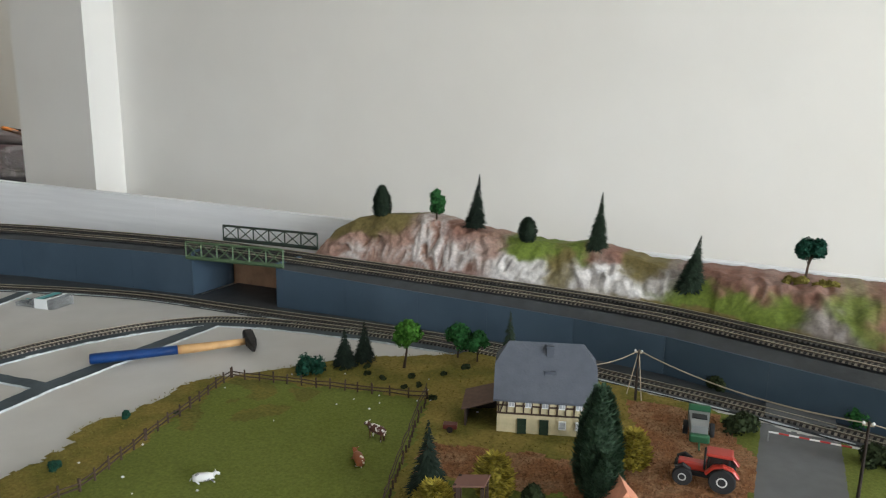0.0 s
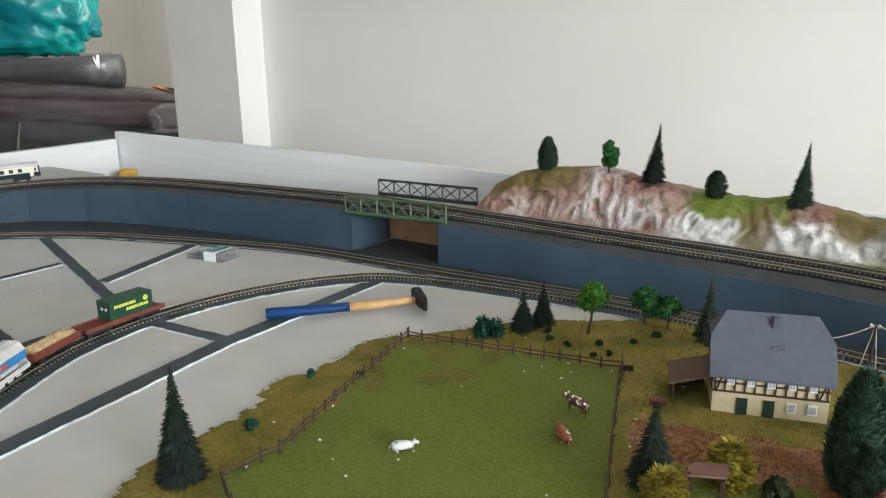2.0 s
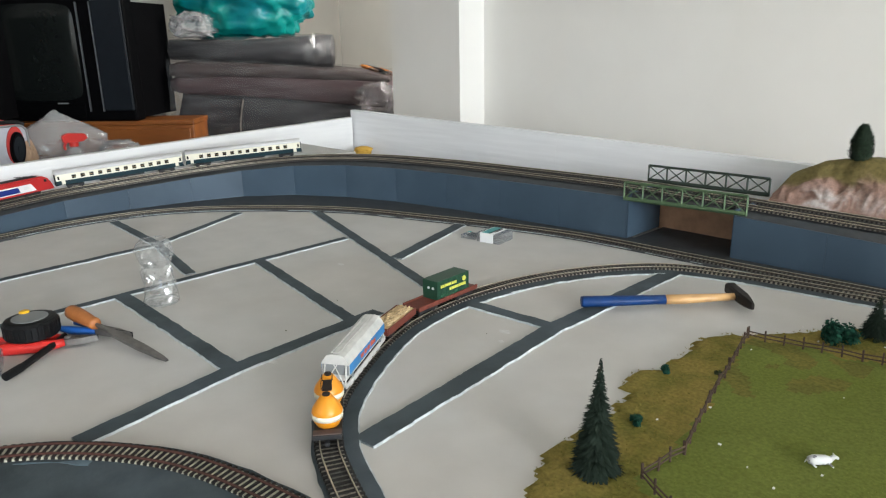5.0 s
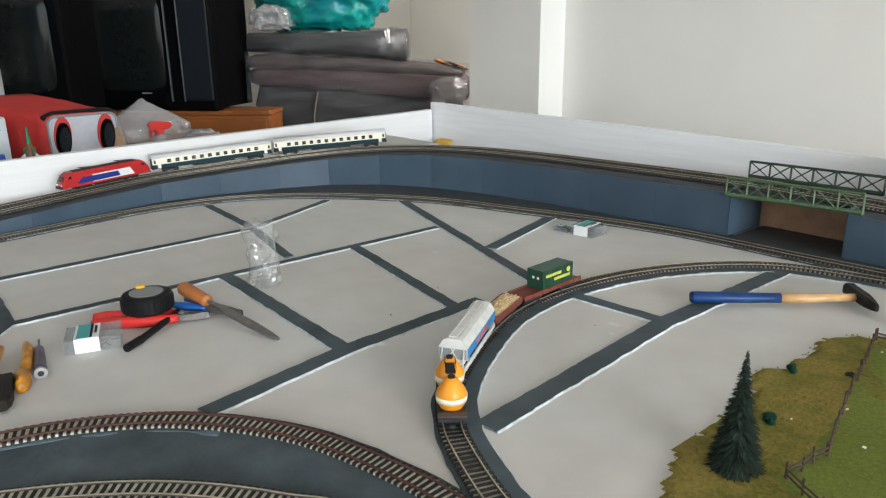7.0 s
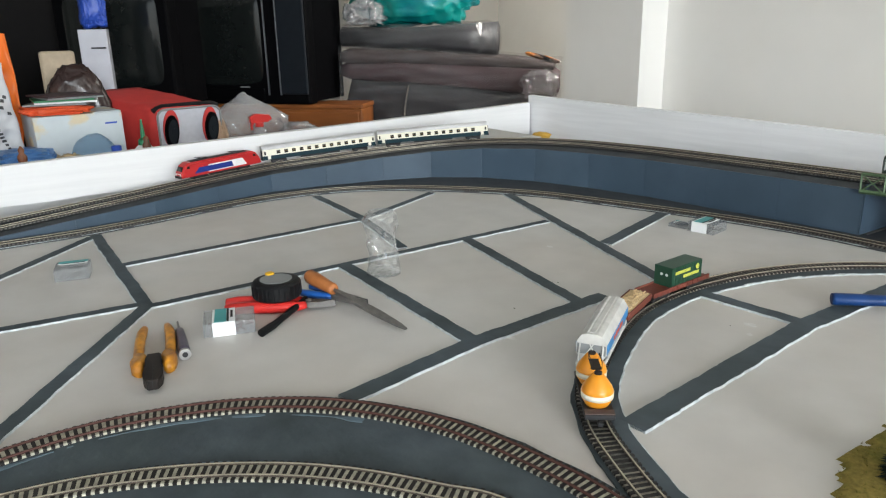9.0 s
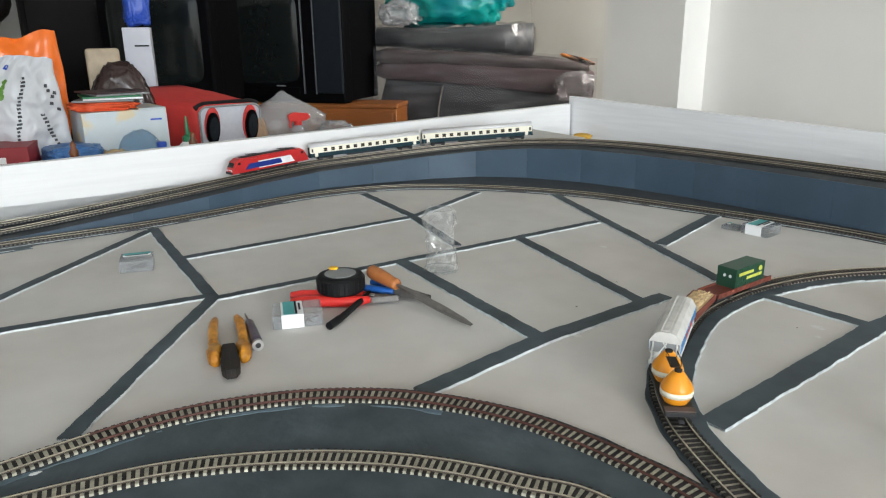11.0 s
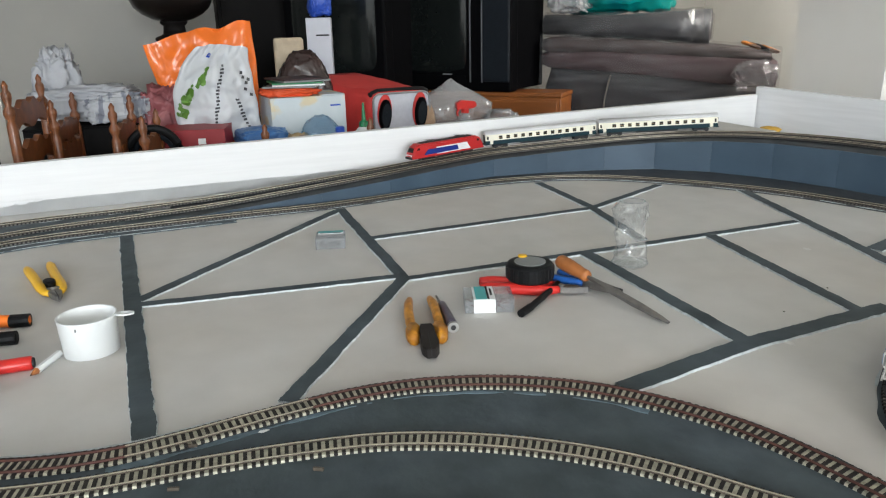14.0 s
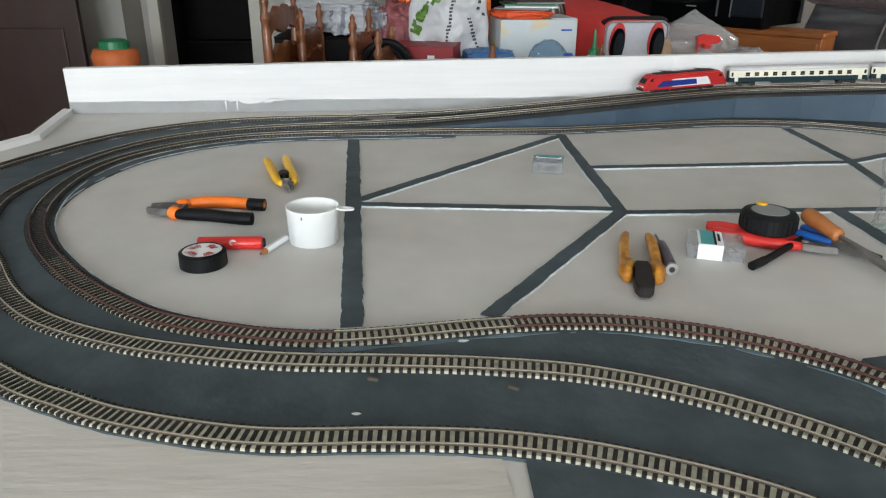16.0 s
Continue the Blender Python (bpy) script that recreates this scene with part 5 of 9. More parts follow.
part("hatch", box(-0.004, 0.010, -0.009, 0.009, 0.0262, 0.0275, 0.0004), M_TYRE, tl)
part("drawbar", tube([(-0.034, 0, 0.008), (-0.05, 0, 0.006)], 0.0012, 6), M_GREENP, tl)
for s in (-1, 1):
    model_wheel(tl, 0.006, s * 0.0160, 0.009, 0.006)

# level crossing
M_BARRED = material("barrier_red", (0.45, 0.03, 0.03), 0.5)


def barrier(a, b, label):
    ob = thing("level_crossing_barrier", label, "barrier", group="crossing barriers")
    a, b = Vector(a), Vector(b)
    n = 9
    for k in range(n):
        p, q = a.lerp(b, k / n), a.lerp(b, (k + 1) / n)
        part("boom_segment", tube([p, q], 0.0011, 6), M_WHITE if k % 2 == 0 else M_BARRED, ob)
    part("stand", box(b.x - 0.002, b.x + 0.003, b.y - 0.002, b.y + 0.002, 0.002, b.z + 0.003, 0.0004), M_GREYP, ob)
    part("rest", tube([(a.x, a.y, 0.002), (a.x, a.y, a.z)], 0.0008, 5), M_GREYP, ob)


barrier((0.1395, 0.9412, 0.018), (0.2425, 0.9398, 0.018), "lowered red and white barrier before the track")
barrier((0.1178, 1.0839, 0.018), (0.2184, 1.0987, 0.018), "lowered red and white barrier behind the track")
part_plank = part("crossing_planks", box(0.134, 0.220, 1.02, 1.075, 0.0042, 0.0078, 0.0006), M_ROAD)
tagged(part_plank, "grey planked deck between the rails of the crossing", "crossing deck", kind="structure")
far_road = part("road", prism([(0.132, 1.06), (0.221, 1.06), (0.235, 1.125), (0.140, 1.155)], 0.0, 0.0040), M_ROAD)
tagged(far_road, "grey road behind the level crossing", "road", kind="structure")

# poles with string for wires
M_POLE = material("creosoted_pole", (0.028, 0.018, 0.013), 0.8)
M_STRING = material("beige_string", (0.42, 0.35, 0.26), 0.9)


def pole(x, y, h, label):
    ob = thing("telegraph_pole", label, "pole", pose(x, y, 0.004), group="telegraph poles")
    part("shaft", tube([(0, 0, -0.003), (0.001, 0, h)], [0.0019, 0.0014], 8), M_POLE, ob)
    part("crossarm", box(-0.005, 0.006, -0.0008, 0.0008, h - 0.005, h - 0.0035), M_STRING, ob)
    part("insulator", lathe([(0.0014, 0), (0.0018, 0.0012), (0.0008, 0.003)], 8, m=Matrix.Translation((-0.004, 0, h - 0.0033))), M_WHITE, ob)
    part("insulator", lathe([(0.0014, 0), (0.0018, 0.0012), (0.0008, 0.003)], 8, m=Matrix.Translation((0.005, 0, h - 0.0033))), M_WHITE, ob)


pole(-0.0354, 0.9964, 0.076, "dark wooden telegraph pole with a string knotted at its top")
pole(0.2309, 0.8377, 0.090, "dark wooden telegraph pole beside the road")


def wire(a, b, sag, label, r=0.0007):
    a, b = Vector(a), Vector(b)
    pts = [a.lerp(b, k / 14) - Vector((0, 0, sag * 4 * (k / 14) * (1 - k / 14))) for k in range(15)]
    tagged(part("wire", tube(pts, r, 5), M_STRING), label, "wire", group="overhead strings")


wire((-0.0344, 0.9964, 0.079), (0.2309, 0.8377, 0.092), 0.013, "slack beige string strung between two poles", 0.0009)
wire((-0.0344, 0.9964, 0.079), (-0.1035, 0.9519, 0.060), 0.006, "slack beige string running behind the farmhouse")
wire((-0.0344, 0.9964, 0.079), (-0.0264, 0.9944, 0.006), -0.0012, "loose beige string end hanging from the pole")
wire((-0.0344, 0.9964, 0.079), (-0.0475, 0.9955, 0.012), -0.0012, "loose beige string end hanging from the pole")
wire((0.2319, 0.8377, 0.092), (0.6088, 0.7992, 0.092), 0.012, "slack beige string leading off from the pole")


# cow figures: plain painted shapes
def cow_figure(x, y, rz, mat, label, lying=False, size=1.0):
    bm = bmesh.new()
    h = 0.0062 if lying else 0.013
    f = 1.22 if lying else 1.18
    tube([(-0.013, 0, h), (-0.007, 0, h + 0.0008), (0.006, 0, h + 0.0006), (0.012, 0, h + 0.0008)], [0.0035 * f, 0.005 * f, 0.0048 * f, 0.003 * f], 10, bm)
    tube([(0.011, 0, h + 0.001), (0.016, 0.001, h + 0.0045), (0.0205, 0.001, h + 0.002)], [0.0026 * f, 0.0028, 0.0017], 8, bm)
    for s in (-1, 1):
        tube([(0.0155, s * 0.002, h + 0.006), (0.0150, s * 0.0042, h + 0.0075)], [0.0009, 0.0004], 5, bm)
    tube([(-0.0145, 0, h + 0.001), (-0.0165, 0.0004, h - 0.003)], [0.0008, 0.0006], 5, bm)
    for lx in (-0.010, 0.009):
        for ly in (-0.0026, 0.0026):
            tube([(lx, ly, h - 0.002), (lx + (0.005 if lying else 0), ly * (2 if lying else 1), 0.0)], [0.0014, 0.0009], 5, bm)
    ob = part("cow_figure", bm, mat, smooth=True)
    ob.matrix_world = pose(x, y, ground_height(x, y) - 0.0003, 0, 0, rz) @ Matrix.Scale(size, 4)
    return tagged(ob, label, "figure", group="pasture figures")


cow_figure(-0.3014, 0.7245, 165, material("spotted_brown_white", (0.09, 0.03, 0.02), 0.5, second=(0.75, 0.72, 0.68), second_scale=120, second_low=0.51, second_high=0.54), "brown and white spotted cow figure on the pasture")
cow_figure(-0.2885, 0.6616, 135, material("ginger_white", (0.28, 0.085, 0.03), 0.5, second=(0.75, 0.70, 0.64), second_scale=120, second_low=0.56, second_high=0.6), "ginger cow figure lying on the pasture", True)
cow_figure(-0.4191, 0.5502, 42, material("white_grey", (0.62, 0.62, 0.61), 0.5, second=(0.14, 0.13, 0.14), second_scale=120, second_low=0.58, second_high=0.62), "white cow figure lying on the pasture", True, 0.85)
rnd = random.Random(5)
bm = bmesh.new()
for _ in range(34):
    x, y = rnd.uniform(-0.58, -0.22), rnd.uniform(0.40, 0.93)
    z = ground_height(x, y) + 0.001
    box(x, x + rnd.uniform(0.001, 0.003), y, y + rnd.uniform(0.001, 0.0025), z, z + 0.0012, bm=bm)
tagged(part("foam_crumbs", bm, M_FOAM), "white foam crumbs scattered on the pasture", "crumbs", kind="stuff")

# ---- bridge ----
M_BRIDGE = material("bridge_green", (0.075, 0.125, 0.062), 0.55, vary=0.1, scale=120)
# the rear girder is a darker green than the front one
M_BRIDGEDK = material("blackish_bridge_green", (0.022, 0.036, 0.026), 0.6, vary=0.15, scale=120)


def truss(ob, a, b, h, mat, bays=6):
    """One side girder: top and bottom chord, uprights and crossed braces."""
    a, b = Vector(a), Vector(b)
    up = Vector((0, 0, h))
    t = 0.0021
    part("bottom_chord", tube([a + Vector((0, 0, 0.003)), b + Vector((0, 0, 0.003))], 0.0042, 4), mat, ob)
    part("top_chord", tube([a + up, b + up], 0.0026, 4), mat, ob)
    for k in range(bays + 1):
        p = a.lerp(b, k / bays)
        part("upright", tube([p, p + up], t, 4), mat, ob)
        if k < bays:
            q = a.lerp(b, (k + 1) / bays)
            part("brace", tube([p + Vector((0, 0, 0.004)), q + up], 0.0013, 4), mat, ob)
            part("brace", tube([q + Vector((0, -0.0008, 0.004)), p + up + Vector((0, -0.0008, 0))], 0.0013, 4), mat, ob)


br = thing("railway_bridge", "green steel truss model bridge over the underpass", "bridge")
truss(br, (-1.008, 1.124, 0.085), (-0.760, 1.134, 0.0900), 0.0365, M_BRIDGE)
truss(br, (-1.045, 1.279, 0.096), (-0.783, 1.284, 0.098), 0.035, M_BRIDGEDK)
part("deck", sweep([p for p in spline(RAMP_B, 0.02) if -1.02 < p.x < -0.77], [(-0.030, 0.0006), (0.085, 0.0006), (0.085, -0.006), (-0.030, -0.006)]), M_DECK, br, "dark deck plate under both tracks")


# ---- passenger train ----
M_LOCO = material("loco_red", (0.45, 0.022, 0.022), 0.3, vary=0.05, coat=0.2)
M_BLUE = material("loco_blue", (0.012, 0.03, 0.20), 0.35, vary=0.05)
M_WHITEP = material("loco_white", (0.75, 0.75, 0.75), 0.35, vary=0.03)
M_CREAM = material("coach_cream", (0.74, 0.70, 0.57), 0.4, vary=0.04)
M_COBALT = material("coach_ocean_blue", (0.005, 0.026, 0.034), 0.55, vary=0.06, spec=0.2)
M_ROOFG = material("coach_roof_grey", (0.62, 0.61, 0.61), 0.5, vary=0.06)
M_BLACK = material("underframe_black", (0.015, 0.015, 0.016), 0.6, vary=0.1)
M_GLASSD = material("dark_window", (0.02, 0.018, 0.016), 0.12, vary=0.1)
M_GOLD = material("window_frame_brass", (0.35, 0.26, 0.12), 0.4, metal=0.5)


def on_line(line, s, step):
    i = max(0, min(len(line) - 1, int(s / step)))
    return line[i]


def riding(line, step, s0, s1, lift):
    """The pose of a vehicle whose ends lie at s0 (front) and s1 on a track; x points to its front."""
    q = (s1 - s0) * 0.18
    a, b = on_line(line, s0 + q, step), on_line(line, s1 - q, step)
    c, d = (a + b) / 2, (a - b).normalized()
    left = Vector((0, 0, 1)).cross(d).normalized()
    up = d.cross(left)
    m = Matrix((d, left, up)).transposed().to_4x4()
    m.translation = c + up * lift
    return m


def bogie(parent, x, wheel=0.0055):
    b = part("bogie", box(x - 0.020, x + 0.020, -0.0125, 0.0125, 0.0035, 0.0085, 0.001), M_BLACK, parent)
    for dx in (-0.0145, 0.0145):
        for s in (-1, 1):
            part("wheel", lathe([(wheel + 0.0008, -0.0006), (wheel, 0.0016)], 14, m=Matrix.Translation((x + dx, s * 0.0088, wheel)) @ Matrix.Rotation(radians(90 * s), 4, "X")), M_BLACK, b)


def extrude_x(outline, x0, x1, bm=None, taper=1.0):
    own = bmesh.new() if bm is None else bm
    a = [own.verts.new((x0, y, z)) for y, z in outline]
    b = [own.verts.new((x1, y, z)) for y, z in outline]
    k = len(outline)
    own.faces.new(a[::-1])
    own.faces.new(b)
    for i in range(k):
        own.faces.new((a[i], a[(i + 1) % k], b[(i + 1) % k], b[i]))
    bmesh.ops.recalc_face_normals(own, faces=own.faces)
    return own


def coach(m, length):
    ob = thing("passenger_coach", "cream and ocean blue model express coach with a pale grey roof", "railway coach", m, group="passenger train")
    h = length / 2
    W = 0.0165
    part("lower_body", box(-h, h, -W, W, 0.0105, 0.0215, 0.0008), M_COBALT, ob, "ocean blue lower body")
    part("upper_body", box(-h, h, -W + 0.0001, W - 0.0001, 0.0216, 0.0375), M_CREAM, ob, "cream window band")
    roof = [(-W, 0.0376), (W, 0.0376)] + [(W * math.cos(math.pi * k / 12), 0.0376 + 0.0098 * math.sin(math.pi * k / 12) ** 0.75) for k in range(1, 12)]
    part("roof", extrude_x(roof, -h, h), M_ROOFG, ob, "pale grey arched roof", True)
    for e in (-1, 1):
        part("gangway", box(e * h - 0.0025, e * h + 0.0025, -0.006, 0.006, 0.012, 0.036, 0.0006), M_BLACK, ob)
        bogie(ob, e * (h - 0.042))
        part("buffer_beam", box(e * h - 0.003, e * h + 0.003, -0.014, 0.014, 0.0095, 0.0125), M_BLACK, ob)
    part("underframe", box(-0.055, 0.055, -0.010, 0.010, 0.0055, 0.0104, 0.0008), M_BLACK, ob)
    n = 12
    span = length * 0.80
    for s in (-1, 1):
        for k in range(n):
            x = -span / 2 + span * (k + 0.5) / n
            w = part("window", box(x - 0.0050, x + 0.0050, s * W - 0.0006, s * W + 0.0006, 0.0245, 0.0335, 0.0003), M_GLASSD, ob)
            part("bar", box(x - 0.0050, x + 0.0050, s * W - 0.0009, s * W + 0.0009, 0.0286, 0.0292), M_GOLD, w)
        for e in (-1, 1):
            part("door", box(e * (h - 0.016) - 0.0042, e * (h - 0.016) + 0.0042, s * W - 0.0004, s * W + 0.0005, 0.0120, 0.0355, 0.0003), M_CREAM, ob)
            part("door_window", box(e * (h - 0.006) - 0.0022, e * (h - 0.006) + 0.0022, s * W - 0.0006, s * W + 0.0006, 0.0245, 0.0335), M_GLASSD, ob)
    return ob


def loco(m, length):
    ob = thing("electric_locomotive", "red model electric locomotive with a blue and white side panel", "locomotive", m, group="passenger train")
    h, W = length / 2, 0.0168
    prof = [(-h, 0.008), (-h + 0.001, 0.018), (-h + 0.012, 0.036), (-h + 0.024, 0.0425), (h - 0.024, 0.0425), (h - 0.012, 0.036), (h - 0.001, 0.018), (h, 0.008)]
    bm = prism([(x, z) for x, z in prof][::-1], -W, W, m=Matrix(((1, 0, 0, 0), (0, 0, -1, 0), (0, 1, 0, 0), (0, 0, 0, 1))))
    bmesh.ops.recalc_face_normals(bm, faces=bm.faces)
    es = [e for e in bm.edges if abs(abs(e.verts[0].co.y) - W) < 1e-5 and abs(abs(e.verts[1].co.y) - W) < 1e-5 and e.verts[0].co.y * e.verts[1].co.y > 0 and min(e.verts[0].co.z, e.verts[1].co.z) > 0.015]
    bmesh.ops.bevel(bm, geom=es, offset=0.0035, segments=3, affect="EDGES")
    part("body", bm, M_LOCO, ob)
    part("roof_equipment", box(-h + 0.034, h - 0.034, -0.009, 0.009, 0.0424, 0.0446, 0.0008), M_BLACK, ob)
    for x in (-0.05, 0.045):
        p = part("pantograph", tube([(x - 0.016, -0.006, 0.0455), (x + 0.012, -0.006, 0.0478), (x + 0.012, 0.006, 0.0478), (x - 0.016, 0.006, 0.0455)], 0.0007, 5), M_BLACK, ob)
        part("pan_head", box(x + 0.0125, x + 0.0145, -0.011, 0.011, 0.0474, 0.0484), M_BLACK, p)
    side = Matrix(((1, 0, 0, 0), (0, 0, -1, 0), (0, 1, 0, 0), (0, 0, 0, 1)))
    for s in (-1, 1):
        y = s * (W + 0.0002)
        yo = (y - 0.0005, y + 0.0005)
        part("white_panel", prism([(-0.070, 0.0125), (0.040, 0.0125), (0.040, 0.0305), (-0.058, 0.0305)], -yo[1], -yo[0], m=side), M_WHITEP, ob, "white flash on the side")
        part("blue_panel", prism([(-0.030, 0.0150), (0.080, 0.0142), (0.066, 0.0275), (-0.026, 0.0275)], -yo[1] - 0.0005, -yo[0] + 0.0005, m=side), M_BLUE, ob, "blue stripe on the side")
        for k, (x, z) in enumerate(((-0.047, 0.024), (-0.047, 0.020))):
            part("lettering_bar", box(x - 0.008, x + 0.008, y - 0.0008, y + 0.0008, z - 0.0006, z + 0.0006), M_ROOFG, ob)
    for e in (-1, 1):
        part("windscreen", prism([(-0.012, 0.0), (0.012, 0.0), (0.011, 0.012), (-0.011, 0.012)], -0.0006, 0.0006,
                                 m=Matrix.Translation((e * (h - 0.0038), 0, 0.0235)) @ Matrix.Rotation(radians(-e * 31.5), 4, "Y") @ Matrix(((0, 0, 1, 0), (1, 0, 0, 0), (0, 1, 0, 0), (0, 0, 0, 1)))), M_GLASSD, ob)
        part("buffer_beam", box(e * (h - 0.001) - 0.002, e * (h - 0.001) + 0.003, -0.014, 0.014, 0.007, 0.0125, 0.0006), M_BLACK, ob)
        for s in (-1, 1):
            part("headlight", lathe([(0.0022, 0), (0.0016, 0.001)], 10, m=Matrix.Translation((e * (h - 0.0006), s * 0.010, 0.0155)) @ Matrix.Rotation(radians(90 * e), 4, "Y")), M_WHITEP, ob)
            part("cab_window", prism([(e * (h - 0.0235), 0.0285), (e * (h - 0.0150), 0.0285), (e * (h - 0.0185), 0.0345), (e * (h - 0.0235), 0.0345)], -s * W - 0.0006, -s * W + 0.0006, m=side), M_GLASSD, ob)
        part("front_stripe", prism([(-0.0125, 0.0), (0.0125, 0.0), (0.0125, 0.0065), (-0.0125, 0.0065)], -0.0005, 0.0005,
                                   m=Matrix.Translation((e * (h - 0.0008), 0, 0.0165)) @ Matrix.Rotation(radians(-e * 31.5), 4, "Y") @ Matrix(((0, 0, 1, 0), (1, 0, 0, 0), (0, 1, 0, 0), (0, 0, 0, 1)))), M_WHITEP, ob, "white flash below the windscreen")
        bogie(ob, e * 0.062, 0.0065)
    part("underframe", box(-0.035, 0.035, -0.012, 0.012, 0.0035, 0.0085, 0.001), M_BLACK, ob)
    return ob


RC = spline(RAMP_C, 0.002)
RAILTOP = 0.0035 + 0.0054
S0 = 0.684
loco(riding(RC, 0.002, S0, S0 + 0.235, RAILTOP), 0.230)
coach(riding(RC, 0.002, S0 + 0.244, S0 + 0.562, RAILTOP), 0.312)
coach(riding(RC, 0.002, S0 + 0.571, S0 + 0.889, RAILTOP), 0.312)

# ---- freight wagons ----
M_WAGON = material("wagon_oxide", (0.15, 0.035, 0.022), 0.6, vary=0.12, scale=120)
M_WOODLOAD = material("pale_wood_load", (0.55, 0.40, 0.22), 0.8, island=0.25)
M_CONT = material("container_green", (0.012, 0.055, 0.03), 0.45, vary=0.06)
M_YTEXT = material("yellow_lettering", (0.62, 0.60, 0.10), 0.6)
M_HOP = material("hopper_ivory", (0.54, 0.53, 0.50), 0.5, vary=0.14, scale=60)
M_HOPBLUE = material("hopper_blue", (0.03, 0.20, 0.46), 0.45)
M_ORANGE = material("tank_orange", (0.72, 0.27, 0.015), 0.35, vary=0.05)
M_REDTXT = material("red_lettering", (0.55, 0.09, 0.04), 0.6)
LF = spline(LINE_F, 0.002)


def wagon(s0, s1, label):
    # front of the train points down the line, towards smaller s
    m = riding(LF, 0.002, s0, s1, RAILTOP)
    return thing("freight_wagon", label, "railway wagon", m, group="freight wagons")


def running_gear(ob, h, two_axle=False):
    if two_axle:
        for e in (-1, 1):
            a = part("axle_guard", box(e * h * 0.55 - 0.006, e * h * 0.55 + 0.006, -0.0115, 0.0115, 0.004, 0.010, 0.0006), M_BLACK, ob)
            for s in (-1, 1):
                part("wheel", lathe([(0.0063, -0.0006), (0.0055, 0.0016)], 14, m=Matrix.Translation((e * h * 0.55, s * 0.0088, 0.0055)) @ Matrix.Rotation(radians(90 * s), 4, "X")), M_BLACK, a)
    else:
        for e in (-1, 1):
            bogie(ob, e * (h - 0.026))
    for e in (-1, 1):
        part("coupler", box(e * h - 0.006, e * h + 0.006, -0.0025, 0.0025, 0.006, 0.010, 0.0006), M_BLACK, ob)


# flat wagon with container: the front end is bare
w = wagon(0.758, 0.905, "oxide red flat wagon carrying a green container")
h = 0.069
part("deck", box(-h, h, -0.0165, 0.0165, 0.0115, 0.0150, 0.0006), M_WAGON, w)
for s in (-1, 1):
    part("sill", box(-h, h, s * 0.0165 - 0.001, s * 0.0165 + 0.001, 0.0105, 0.0175, 0.0004), M_WAGON, w)
    for k in range(-5, 6):
        part("stake_pocket", box(k * 0.0125 - 0.0012, k * 0.0125 + 0.0012, s * 0.0175 - 0.0008, s * 0.0175 + 0.0008, 0.011, 0.0165), M_WAGON, w)
running_gear(w, h)
c = thing("shipping_container", "dark green freight container with yellow lettering on a flat wagon", "container", w.matrix_world @ pose(-0.012, 0, 0.0152))
ch = 0.0375
part("body", box(-ch, ch, -0.0155, 0.0155, 0, 0.0300, 0.0006), M_CONT, c)
for s in (-1, 1):
    for k in range(13):
        x = -ch + 0.003 + (2 * ch - 0.006) * k / 12
        part("rib", box(x - 0.0006, x + 0.0006, s * 0.0155 - 0.0005, s * 0.0155 + 0.0006, 0.001, 0.029), M_CONT, c)
    for x0, x1, z in ((-0.006, 0.032, 0.0185), (-0.028, 0.012, 0.0105)):
        n = 9
        for k in range(n):
            a = x0 + (x1 - x0) * k / n
            xa, xb = (a, a + (x1 - x0) / n * 0.72)
            part("lettering_bar", box(xa, xb, s * 0.0162 - 0.0004, s * 0.0162 + 0.0004, z, z + 0.0045), M_YTEXT, c)
    part("emblem", lathe([(0.0042, 0), (0.0042, 0.0008)], 18, m=Matrix.Translation((-0.024, s * 0.0160, 0.0215)) @ Matrix.Rotation(radians(-90 * s), 4, "X")), M_YTEXT, c, "round yellow emblem")
part("vent", lathe([(0.0022, 0), (0.0022, 0.0008)], 12, m=Matrix.Translation((ch, 0.006, 0.018)) @ Matrix.Rotation(radians(90), 4, "Y")), M_ROOFG, c)
part("vent", lathe([(0.0022, 0), (0.0022, 0.0008)], 12, m=Matrix.Translation((ch, -0.003, 0.018)) @ Matrix.Rotation(radians(90), 4, "Y")), M_ROOFG, c)

# open wagon with wood
w = wagon(0.660, 0.752, "low oxide red open wagon loaded with pale wood chips")
h = 0.044
part("deck", box(-h, h, -0.0155, 0.0155, 0.0105, 0.0140, 0.0006), M_WAGON, w)
for s in (-1, 1):
    part("side", box(-h, h, s * 0.0155 - 0.0008, s * 0.0155 + 0.0008, 0.0125, 0.0215, 0.0004), M_WAGON, w)
    part("end", box(s * h - 0.0008, s * h + 0.0008, -0.0145, 0.0145, 0.0125, 0.0215, 0.0004), M_WAGON, w)
rnd = random.Random(8)
bm = bmesh.new()
for _ in range(230):
    x, y = rnd.uniform(-h + 0.006, h - 0.006), rnd.uniform(-0.011, 0.011)
    z = 0.0205 + 0.003 * (1 - (y / 0.013) ** 2) + rnd.uniform(-0.001, 0.001)
    a, l = rnd.uniform(0, 3.14), rnd.uniform(0.0025, 0.0055)
    tube([(x - l * math.cos(a), y - 0.5 * l * math.sin(a), z), (x + l * math.cos(a), y + 0.5 * l * math.sin(a), z + rnd.uniform(-0.001, 0.0015))], 0.0012, 4, bm)
box(-h + 0.001, h - 0.001, -0.0146, 0.0146, 0.0142, 0.0205, bm=bm)
part("wood_load", bm, M_WOODLOAD, w, "pale wood chips")
running_gear(w, h, True)

# hopper wagon
w = wagon(0.500, 0.656, "ivory hopper wagon with a blue side band and lattice ends")
h = 0.073
